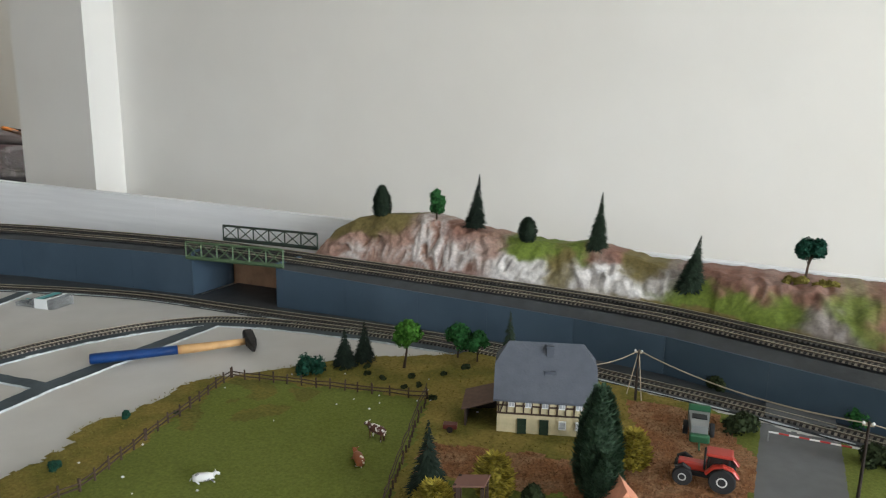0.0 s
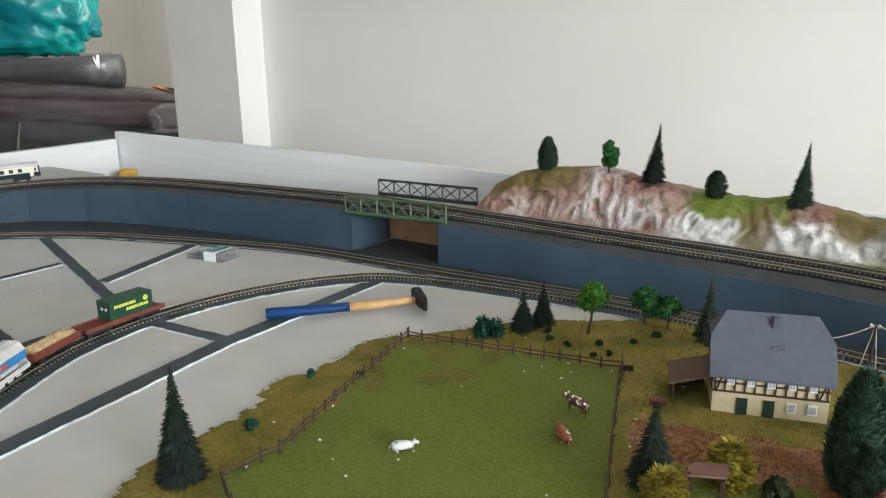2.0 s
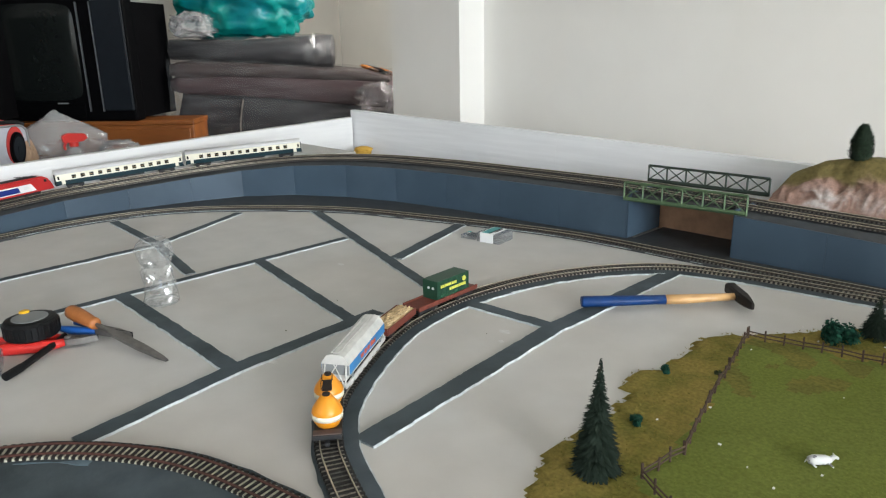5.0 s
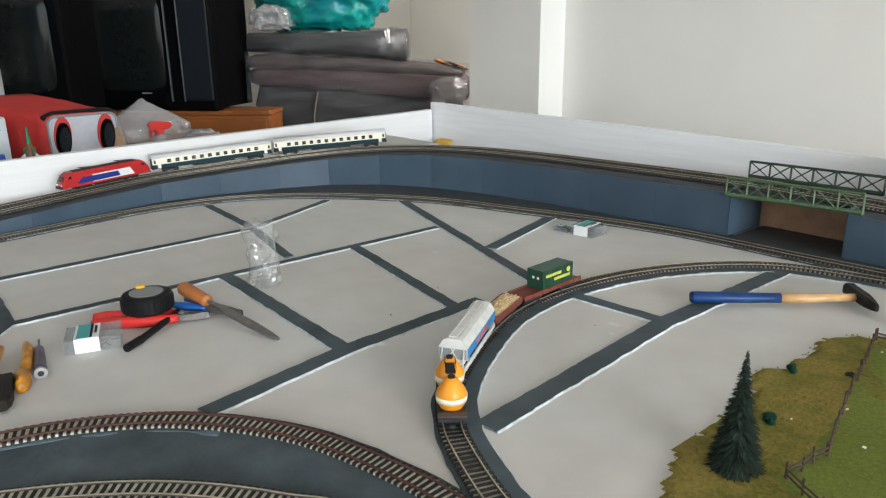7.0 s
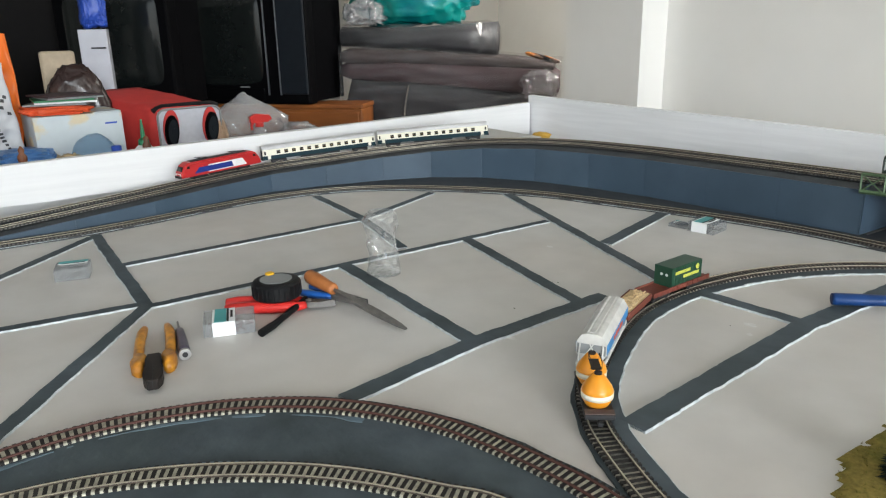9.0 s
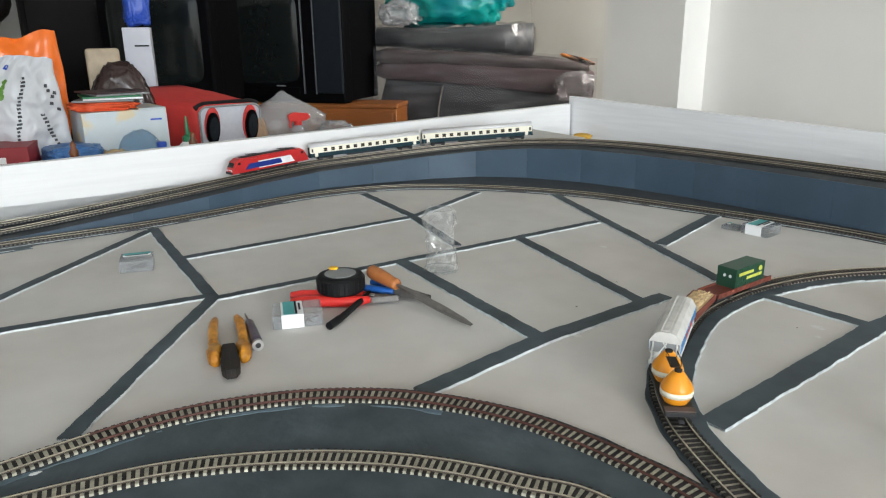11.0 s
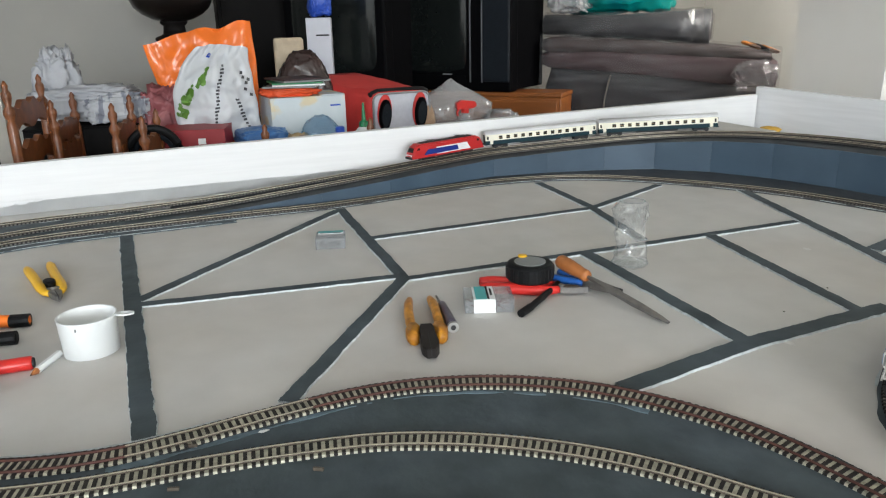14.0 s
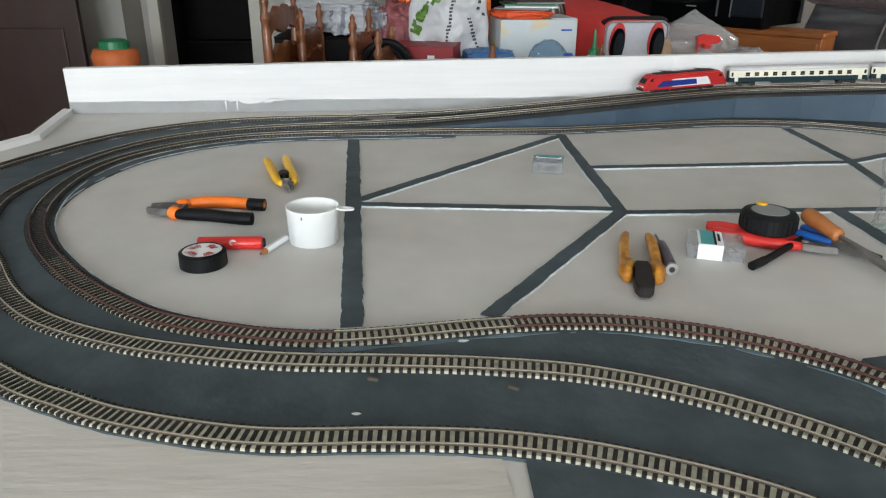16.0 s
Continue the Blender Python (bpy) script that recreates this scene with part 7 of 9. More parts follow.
parts_box(laid((-1.2587, -0.0282), (-1.2371, 0.04)), 0.068, 0.052, 0.020, "clear plastic parts box with a white and teal paper sleeve", 0.012, 0.030, (0.1, M_DKRED))
parts_box(laid((-1.6394, -0.1681), (-1.6275, -0.1179)), 0.053, 0.050, 0.021, "closed clear parts box with a teal label", 0.004, 0.045, (0.2, M_STEEL), False)
bx = parts_box(laid((-1.2225, 0.9143), (-1.1744, 0.9222)), 0.054, 0.054, 0.020, "half open clear parts box with a white and teal sleeve", 0.008, 0.032, (0.3, M_STEEL))
lid = parts_box(laid((-1.2666, 0.9104), (-1.2325, 0.9163)), 0.036, 0.030, 0.008, "clear lid tray pulled out of a parts box", 0.003, 0.006, (0.4, M_STEEL), False)

# crumpled clear bottle
bt = thing("plastic_bottle", "crushed clear plastic bottle standing upside down", "bottle", pose(-1.352, 0.2973, 0.0))
bm = bmesh.new()
prof = [(0.026, 0.001), (0.028, 0.006), (0.0265, 0.016), (0.0235, 0.024), (0.0245, 0.034), (0.022, 0.044), (0.0235, 0.054), (0.021, 0.064), (0.0245, 0.074), (0.027, 0.083), (0.028, 0.094), (0.025, 0.103), (0.020, 0.108)]
rings = []
for i, (r, z) in enumerate(prof):
    ring = []
    for k in range(28):
        a = 2 * math.pi * k / 28
        q = r * (1 + 0.26 * noise.noise(Vector((math.cos(a) * 2.6, math.sin(a) * 2.6, z * 95))))
        ring.append(bm.verts.new((q * math.cos(a + z * 6) + 0.004 * math.sin(z * 60), q * math.sin(a + z * 6), z)))
    rings.append(ring)
for a, b in zip(rings, rings[1:]):
    for k in range(28):
        bm.faces.new((a[k], a[(k + 1) % 28], b[(k + 1) % 28], b[k]))
bm.faces.new(rings[0][::-1])
bo = part("bottle", bm, M_CLEAR, bt)
part("rim", tube([(0.0275 * math.cos(k * math.pi / 12), 0.0275 * math.sin(k * math.pi / 12), 0.0045) for k in range(25)], 0.0013, 6), M_CLEARBOX, bt)
part("neck_ring", tube([(0.020 * math.cos(k * math.pi / 12), 0.020 * math.sin(k * math.pi / 12), 0.108) for k in range(25)], 0.0010, 6), M_CLEARBOX, bt)

# measuring cup
cp = thing("measuring_cup", "white plastic measuring cup with a small hanging tab", "cup", pose(-1.3274, -0.5057, 0.0))
part("cup", lathe([(0.030, 0.0), (0.0325, 0.001), (0.0345, 0.047), (0.0352, 0.049), (0.0338, 0.0495), (0.0325, 0.048), (0.0308, 0.006), (0.001, 0.0045)], 40), M_CUP, cp, "", True)
tab = bmesh.new()
ring_o = [(0.034 + 0.011 + 0.0095 * math.cos(a) * 1.25, 0.0065 * math.sin(a)) for a in [2 * math.pi * k / 24 for k in range(24)]]
ring_i = [(0.034 + 0.0125 + 0.005 * math.cos(a) * 1.2, 0.0028 * math.sin(a)) for a in [2 * math.pi * k / 24 for k in range(24)]]
rings = [[tab.verts.new((x, y, z)) for x, y in src] for src, z in ((ring_o, 0.0465), (ring_o, 0.0485), (ring_i, 0.0485), (ring_i, 0.0465))]
for q, r in zip(rings, rings[1:] + rings[:1]):
    for k in range(24):
        tab.faces.new((q[k], q[(k + 1) % 24], r[(k + 1) % 24], r[k]))
bmesh.ops.recalc_face_normals(tab, faces=tab.faces)
hdl = part("handle_tab", tab, M_CUP, cp)
hdl.matrix_local = Matrix.Rotation(radians(78), 4, "Z")
part("drip", box(-0.001, 0.001, -0.001, 0.001, 0.040, 0.044, 0.0004), M_GREYP, cp).matrix_local = pose(0.0325, -0.010, 0)

# electrical tape
et = thing("electrical_tape", "roll of black electrical tape with a white and red core label", "tape", pose(-1.2481, -0.6299, 0))
part("roll", lathe([(0.027, 0), (0.0282, 0.001), (0.0282, 0.018), (0.027, 0.019), (0.0235, 0.019)], 36), M_TOOLBLACK, et)
lab = part("label", lathe([(0.0235, 0.0188), (0.0235, 0.0194)], 32), M_LABEL, et, "white printed label")
M_LABELRED = material("worn_red_print", (0.30, 0.035, 0.03), 0.6, vary=0.3, scale=300)
part("rim", tube([(0.0243 * math.cos(2 * math.pi * k / 36), 0.0243 * math.sin(2 * math.pi * k / 36), 0.0194) for k in range(37)], 0.0011, 6), M_TOOLBLACK, et, "", True)
rnd = random.Random(31)
for a0, a1 in ((200, 262), (285, 350), (20, 62), (110, 165)):
    for k in range(6):
        a = radians(a0 + (a1 - a0) * (k + 0.5) / 6)
        r = 0.0135 + 0.003 * rnd.random()
        part("lettering_bar", box(-0.0042 - 0.001 * rnd.random(), 0.0042, -0.0007, 0.0006 + 0.0004 * rnd.random(), 0.01945, 0.0197), M_LABELRED, lab).matrix_local = Matrix.Rotation(a, 4, "Z") @ Matrix.Translation((r, 0, 0))

# lighter and pencil
lg = thing("lighter", "red plastic tube marker lying behind the tape roll", "marker", laid((-1.2978, -0.6493), (-1.2985, -0.5663), 0.0085))
part("body", tube([(0, 0, 0), (0.002, 0, 0), (0.08, 0, 0), (0.082, 0, 0)], [0.0078, 0.0085, 0.0085, 0.0075], 14), M_TOOLRED, lg, "", True)
part("swirl", tube([(0.045 + 0.004 * math.cos(a) * (1 - a / 14), -0.0078 + 0.001 * math.cos(a), 0.0032 + 0.004 * math.sin(a) * (1 - a / 14)) for a in np.linspace(0, 9, 24)], 0.0006, 5), M_LABEL, lg)
part("end", tube([(0.0819, 0, 0), (0.084, 0, 0)], 0.0062, 12), M_BLACK, lg)
pc = thing("pencil_stub", "short white pencil stub with a bare wooden tip", "pencil", laid((-1.2711, -0.5652), (-1.3251, -0.5421), 0.0046))
part("barrel", tube([(0.011, 0, 0), (0.058, 0, 0.0)], 0.0045, 6), M_LABEL, pc)
part("tip", tube([(0.0, 0, 0), (0.0108, 0, 0)], [0.0012, 0.0043], 6), M_FILEWOOD, pc)
part("lead", tube([(-0.002, 0, 0), (0.0005, 0, 0)], [0.0004, 0.0013], 6), M_TOOLBLACK, pc)

# hardened glue foam in the corner
sp = bmesh.new()
bmesh.ops.create_icosphere(sp, subdivisions=3, radius=1)
for v in sp.verts:
    v.co *= 1 + 0.25 * noise.noise(v.co * 2.2)
    v.co = Vector((v.co.x * 0.028, v.co.y * 0.014, (0.060 + v.co.z * 0.012) if v.co.z > -0.3 else 0.056 + 0.08 * (v.co.z + 0.3)))
so = part("glue_foam", sp, material("yellow_sponge", (0.62, 0.36, 0.06), 0.9, vary=0.2, scale=200, bump=0.5), smooth=True)
so.matrix_world = pose(-2.19, 1.370, 0.0, 0, 0, 18) @ Matrix.Diagonal((1.2, 1.5, 0.8, 1))
tagged(so, "yellow blob of hardened glue foam at the panel corner", "glue foam")

# paint chips and joiners
rnd = random.Random(9)
bm = bmesh.new()
for _ in range(7):
    x, y = rnd.uniform(-1.15, -0.66), rnd.uniform(0.2, 0.8)
    box(x, x + rnd.uniform(0.0008, 0.003), y, y + rnd.uniform(0.0008, 0.002), 0, 0.0008, bm=bm)
tagged(part("dirt_specks", bm, M_BUSH), "dark specks and crumbs on the grey board", "specks", kind="stuff")

# rubbed patches of paint on the board
def scuff(x, y, r, seed):
    bm = bmesh.new()
    n = 18
    ring = []
    for k in range(n):
        a = 2 * math.pi * k / n
        q = r * (0.55 + 0.6 * abs(noise.noise(Vector((math.cos(a) * 1.3, math.sin(a) * 1.3, seed)))))
        ring.append(bm.verts.new((x + 1.5 * q * math.cos(a), y + q * math.sin(a), 0.0004)))
    bm.faces.new(ring)
    tagged(part("scuff_mark", bm, M_SCUFF), "pale rubbed patch of paint on the board", "paint", kind="structure")


M_SCUFF = material("rubbed_paint", (0.60, 0.59, 0.57), 0.7, vary=0.1, scale=120)
for k, (x, y, r) in enumerate(((-0.8645, 0.5934, 0.009), (-0.8441, 0.5647, 0.005), (-1.0178, 0.3063, 0.007), (-0.7765, 0.3566, 0.006), (-1.3017, 0.6236, 0.007))):
    scuff(x, y, r, k * 3.1)


# ---- clutter in the room behind the board ----
M_TVBLACK = material("tv_black_plastic", (0.0025, 0.0025, 0.003), 0.6, vary=0.1, spec=0.04)
M_TVGREY = material("tv_dark_grey", (0.011, 0.014, 0.018), 0.5, vary=0.08, spec=0.12)
M_SCREEN = material("tv_glass", (0.009, 0.011, 0.0105), 0.14, vary=0.05, spec=0.4)
M_PINEBOX = material("orange_pine", (0.24, 0.078, 0.018), 0.4, vary=0.2, scale=14, stretch=(1, 0.2, 1))
M_BROWNFAB = material("brown_upholstery", (0.043, 0.023, 0.026), 0.7, vary=0.12, scale=20)
M_GREYFAB = material("dark_grey_upholstery", (0.017, 0.017, 0.020), 0.7, vary=0.12, scale=20)
M_ORANGEBAG = material("glossy_orange_bag", (0.78, 0.16, 0.02), 0.25, vary=0.08, scale=8, bump=0.3, bump_scale=14)
M_WHITEBAG = material("white_plastic_bag", (0.50, 0.51, 0.525), 0.35, vary=0.05, scale=10, bump=0.3, bump_scale=18)
M_TEALBAG = material("teal_plastic_sack", (0.0, 0.185, 0.165), 0.33, vary=0.25, scale=6, bump=0.9, bump_scale=30, second=(0.0, 0.14, 0.165), second_scale=4)
M_REDFAB = material("red_fabric", (0.48, 0.035, 0.03), 0.7, vary=0.08, scale=25)
M_CARTON = material("pale_blue_carton", (0.50, 0.55, 0.57), 0.6, vary=0.06, scale=12, second=(0.58, 0.50, 0.34), second_scale=13, second_low=0.50, second_high=0.60)
M_REDBOX = material("red_carton", (0.25, 0.015, 0.02), 0.5, vary=0.06)
M_BLUEBAG = material("blue_bag", (0.05, 0.15, 0.36), 0.35, vary=0.15, scale=14)
M_MILKY = clear_material("milky_plastic_film", (0.80, 0.79, 0.80), 0.22, 0.6, 0.06)
M_FILM = clear_material("clear_film", (0.90, 0.88, 0.885), 0.14, 0.30)
# streaks of white haze paint the film's sheen into its colour
_n, _l = M_FILM.node_tree.nodes, M_FILM.node_tree.links
_tc, _mp, _nz, _mr = (_n.new(k) for k in ("ShaderNodeTexCoord", "ShaderNodeMapping", "ShaderNodeTexNoise", "ShaderNodeMapRange"))
_mp.inputs["Scale"].default_value = (3.0, 3, 24)
_mp.inputs["Rotation"].default_value = (0, 0.35, 0)
_nz.inputs["Scale"].default_value, _nz.inputs["Detail"].default_value = 1.6, 3.5
_mr.inputs["From Min"].default_value, _mr.inputs["From Max"].default_value = 0.40, 0.78
_mr.inputs["To Min"].default_value, _mr.inputs["To Max"].default_value = 0.016, 0.085
_l.new(_tc.outputs["Object"], _mp.inputs[0])
_l.new(_mp.outputs[0], _nz.inputs["Vector"])
_l.new(_nz.outputs[0], _mr.inputs[0])
for _k in M_FILM.node_tree.links:
    if _k.from_node.type == "MIX_SHADER" and _k.to_node.type == "MIX_SHADER":
        _l.new(_mr.outputs[0], _k.from_node.inputs[0])
        break
M_BUNCH = clear_material("bunched_clear_film", (0.88, 0.86, 0.88), 0.05, 0.5, 0.04)
M_BLUEFILM = clear_material("blue_film", (0.62, 0.80, 0.92), 0.10, 0.6, 0.05)
M_GLUEGREEN = material("green_nozzle", (0.01, 0.16, 0.06), 0.4)
M_CAPBLUE = material("blue_cap", (0.02, 0.07, 0.40), 0.4)
M_CHAIR = material("varnished_chair_wood", (0.155, 0.050, 0.016), 0.38, vary=0.35, scale=26, coat=0.12)
M_DOOR = material("brown_door", (0.024, 0.010, 0.007), 0.4, vary=0.15, scale=12, stretch=(1, 1, 0.2))
M_FRAME = material("cream_door_frame", (0.42, 0.40, 0.35), 0.5, vary=0.03)
M_DARKCAB = material("black_brown_cabinet", (0.004, 0.0032, 0.003), 0.6, vary=0.15, spec=0.1)


M_LAUNDRY = material("white_grey_laundry", (0.36, 0.365, 0.385), 0.75, vary=0.12, scale=12, bump=0.4, bump_scale=40)
M_CHECK = material("checked_laundry", (0.40, 0.405, 0.42), 0.75, vary=0.12, scale=12, second=(0.19, 0.20, 0.235), second_scale=16, second_low=0.5, second_high=0.56, bump=0.4, bump_scale=40, stretch=(0.6, 2.2, 0.5))


def crumpled(x0, x1, y0, y1, z0, z1, seed, amount=0.12, pinch=0.0, scale=2.4, sub=5, square=0.55):
    """A soft bag that fills a box, folded by noise; pinch draws in its top."""
    bm = bmesh.new()
    bmesh.ops.create_icosphere(bm, subdivisions=sub, radius=1)
    c = Vector(((x0 + x1) / 2, (y0 + y1) / 2, (z0 + z1) / 2))
    s = Vector(((x1 - x0) / 2, (y1 - y0) / 2, (z1 - z0) / 2))
    off = Vector((seed * 3.7, seed * 1.3, seed * 2.1))
    for v in bm.verts:
        p = v.co.copy()
        q = Vector([math.copysign(abs(a) ** square, a) for a in p])
        q = q * (q.length ** -0.25)
        n1 = noise.noise(p * scale + off)
        n2 = abs(noise.noise(p * scale * 2.7 + off))
        n3 = noise.noise(p * scale * 6 + off)
        q *= 1 + amount * (n1 - 1.1 * n2 + 0.45 * n3)
        if pinch and q.z > 0:
            q.x *= 1 - pinch * q.z
            q.y *= 1 - pinch * q.z
        w = Vector((c.x + q.x * s.x, c.y + q.y * s.y, c.z + q.z * s.z))
        w.z = max(w.z, z0)
        v.co = w
    return bm


def bag(name, label, mat, dims, seed, **kw):
    ob = part(name, crumpled(*dims, seed, **kw), mat, smooth=True)
    return tagged(ob, label, "bag")


# dining table with clutter
TZ = -0.075
dt = thing("dining_table", "varnished wooden dining table covered with clutter", "table")
part("tabletop", box(-3.84, -2.98, -0.95, 1.12, TZ - 0.03, TZ, 0.006), M_CHAIR, dt)
for x in (-3.77, -3.05):
    for y in (-0.88, 1.05):
        part("leg", lathe([(0.035, 0), (0.03, 0.2), (0.042, 0.5), (0.035, TZ - 0.03 - R["z0"])], 14, m=Matrix.Translation((x, y, R["z0"]))), M_CHAIR, dt)


def finial_post(parent, x, y, z0, z1):
    h = z1 - z0
    part("post", lathe([(0.013, 0), (0.013, h * 0.62), (0.016, h * 0.65), (0.011, h * 0.68), (0.0145, h * 0.73), (0.014, h * 0.88), (0.009, h * 0.895), (0.016, h * 0.910), (0.016, h * 0.922), (0.008, h * 0.935), (0.013, h * 0.955), (0.013, h * 0.967), (0.007, h * 0.977), (0.009, h * 0.988), (0.002, h)], 14,
                        m=Matrix.Translation((x, y, z0))), M_CHAIR, parent, smooth=True)


def dining_chair(p, q, top, label, panel=False):
    """A chair whose back posts stand at p and q; its seat lies behind the back."""
    a, b = Vector((*p, 0)), Vector((*q, 0))
    w = (b - a).length
    d = (b - a).normalized()
    m = Matrix.Translation(((a + b) / 2).to_tuple()[:2] + (R["z0"],)) @ Matrix.Rotation(math.atan2(d.y, d.x), 4, "Z")
    ob = thing("dining_chair", label, "chair", m, group="chairs round the dining table")
    h = top - R["z0"]
    for s in (-1, 1):
        finial_post(ob, s * w / 2, 0.0, 0.0, h)
        part("leg", lathe([(0.012, 0), (0.017, 0.2), (0.014, 0.43)], 12, m=Matrix.Translation((s * w * 0.46, 0.36, 0))), M_CHAIR, ob)
        part("stretcher", tube([(s * w * 0.46, 0.355, 0.2), (s * w * 0.48, 0.005, 0.2)], 0.009, 8), M_CHAIR, ob)
    part("seat", box(-w / 2, w / 2, 0.012, 0.39, 0.43, 0.46, 0.008), M_CHAIR, ob)
    n = 16
    for z, tall in ((h * 0.70, 0.05), (h * 0.80, 0.075), (h * 0.885, 0.055)) if panel else ((h * 0.66, 0.06), (h * 0.79, 0.06), (h * 0.90, 0.06)):
        out = [(w * (-0.47 + 0.94 * k / n), tall * (0.40 + 0.24 * math.sin(math.pi * k / n) + 0.16 * math.cos(6 * math.pi * k / n) * (0.7 if panel else 1))) for k in range(n + 1)]
        outline = out + [(x, -tall * (0.5 + 0.16 * math.cos(4 * math.pi * (x / w)))) for x, _ in reversed(out)]
        bm = prism(outline[::-1], -0.008, 0.008, m=Matrix(((1, 0, 0, 0), (0, 0, -1, 0), (0, 1, 0, z), (0, 0, 0, 1))))
        bmesh.ops.recalc_face_normals(bm, faces=bm.faces)
        part("slat", bm, M_CHAIR, ob, "scalloped back slat")
    return ob


dining_chair((-2.70, -0.819), (-3.02, -0.785), 0.262, "varnished wooden dining chair with turned finials and scalloped slats")
dining_chair((-2.90, -0.745), (-3.20, -0.722), 0.190, "varnished wooden dining chair with a carved back beside white bags", True)
dining_chair((-2.80, -0.568), (-3.10, -0.535), 0.180, "varnished wooden dining chair with turned finials beside the table", True)
dining_chair((-2.76, -0.487), (-2.96, -0.452), 0.140, "low varnished wooden chair whose finials just show", True)
dining_chair((-2.72, -0.131), (-2.72, 0.21), 0.098, "low varnished wooden chair below a white shopping bag")

bag("white_bag", "crumpled white plastic bag with laundry on the table", M_LAUNDRY, (-3.6, -3.25, -0.90, -0.50, 0.066, 0.20), 3, amount=0.22, scale=1.7)
bag("white_bag", "peaked top of a crumpled white plastic bag", M_LAUNDRY, (-3.5, -3.35, -0.86, -0.70, 0.12, 0.33), 8, amount=0.4, pinch=0.3)
# added support for the bags; near-black sides paint in the dark below them
crate = thing("dark_filler_box", "dark box added under white bags on the table to darken the gap", "crate")
part("body", box(-3.62, -3.24, -0.90, -0.48, TZ + 0.0005, 0.06, 0.004), M_DARKCAB, crate)
part("lid", box(-3.63, -3.23, -0.90, -0.47, 0.0605, 0.066, 0.002), M_DARKCAB, crate)
bag("checked_cloth", "white cloth with grey check on the table", M_CHECK, (-3.45, -3.2, -0.72, -0.46, 0.066, 0.18), 5, amount=0.2, scale=1.6)
bag("pink_bag", "small crumpled pink bag behind a red box", material("pink_film", (0.24, 0.07, 0.075), 0.5, vary=0.2, scale=20), (-3.35, -3.22, -0.52, -0.36, TZ, 0.19), 6, amount=0.35)


def shopping_bag(name, label, mat, x, left, right, top, z0, seed, depth=0.05):
    """A stood-up flat bag with creased faces and an open top; left and right give its edges from foot to mouth, top the mouth's two heights."""
    def at(u, v, f=0):
        yl, yr = (e[0] * (1 - v) ** 2 + 2 * e[1] * v * (1 - v) + e[2] * v * v for e in (left, right))
        z1 = top[0] * (1 - u) + top[1] * u + 0.012 * math.sin(math.pi * u)
        bulge = depth * math.sin(math.pi * min(1, max(0, u))) ** 0.5 * (0.35 + 0.65 * math.sin(math.pi * min(1, v * 0.9 + 0.1)))
        q = Vector((u * 3, v * 3, seed + f * 5))
        crease = 0.026 * noise.noise(q * 1.3) - 0.026 * abs(noise.noise(q * 2.2)) - 0.014 * abs(noise.noise(q * 4.1 + Vector((3, 1, 0)))) + 0.004 * noise.noise(q * 9)
        edge = min(1, 8 * u, 8 * (1 - u))
        wob = 0.012 * noise.noise(Vector((v * 4, seed, 7)))
        return Vector((x + (1, -1)[f] * (bulge + crease * edge), yl + u * (yr - yl) + wob * (1 - 2 * abs(u - 0.5) * 0.3), z0 + v * (z1 - z0) + 0.016 * noise.noise(Vector((u * 5, seed, 2))) * v))
    bm = bmesh.new()
    n, k = 34, 34
    rows = {(f, i, j): bm.verts.new(at(i / n, j / k, f)) for f in (0, 1) for i in range(n + 1) for j in range(k + 1)}
    for f in (0, 1):
        for i in range(n):
            for j in range(k):
                q = (rows[f, i, j], rows[f, i + 1, j], rows[f, i + 1, j + 1], rows[f, i, j + 1])
                bm.faces.new(q if f == 0 else q[::-1])
    for j in range(k):
        bm.faces.new((rows[0, 0, j], rows[0, 0, j + 1], rows[1, 0, j + 1], rows[1, 0, j]))
        bm.faces.new((rows[0, n, j], rows[1, n, j], rows[1, n, j + 1], rows[0, n, j + 1]))
    ob = thing(name, label, "shopping bag")
    part("bag", bm, mat, ob, smooth=True)
    return ob, at


ob1, _ = shopping_bag("shopping_bag", "glossy orange plastic shopping bag standing on the table", M_ORANGEBAG, -3.36, (-0.385, -0.43, -0.478), (-0.10, -0.06, -0.085), (0.335, 0.412), TZ, 1.0, 0.06)
sb, sb_at = shopping_bag("shopping_bag", "white plastic shopping bag with green print and dark lettering", M_WHITEBAG, -3.18, (-0.365, -0.455, -0.300), (-0.092, -0.112, -0.118), (0.325, 0.318), 0.005, 2.0, 0.05)
M_PRINTG = material("green_print", (0.085, 0.19, 0.025), 0.5, vary=0.3, scale=30)
M_INK = material("dark_print", (0.05, 0.05, 0.055), 0.5)


def print_patch(outline, mat, name, lift=0.0022):
    """A printed shape that lies on the white bag's face, given in shares of its width and height."""
    bm = bmesh.new()
    mid = (sum(u for u, _ in outline) / len(outline), sum(v for _, v in outline) / len(outline))
    pts = [bm.verts.new(sb_at(u, v) + Vector((lift, 0, 0))) for u, v in outline]
    c = bm.verts.new(sb_at(*mid) + Vector((lift, 0, 0)))
    for a, b in zip(pts, pts[1:] + pts[:1]):
        bm.faces.new((c, a, b))
    part(name, bm, mat, sb)


rnd = random.Random(77)
for k in range(26):
    w = k / 25
    cu, cv = 0.05 + 0.36 * w ** 1.3 + rnd.uniform(-0.035, 0.045), 0.30 + 0.45 * w + rnd.uniform(-0.05, 0.03)
    rr = rnd.uniform(0.018, 0.060) * (1.1 - 0.35 * w)
    print_patch([(max(0.012, cu + rr * (0.6 + 0.6 * rnd.random()) * math.cos(2 * math.pi * i / 10)), cv + rr * (0.7 + 0.6 * rnd.random()) * math.sin(2 * math.pi * i / 10)) for i in range(10)], M_PRINTG, "green_print", 0.0022 + 0.0002 * k)
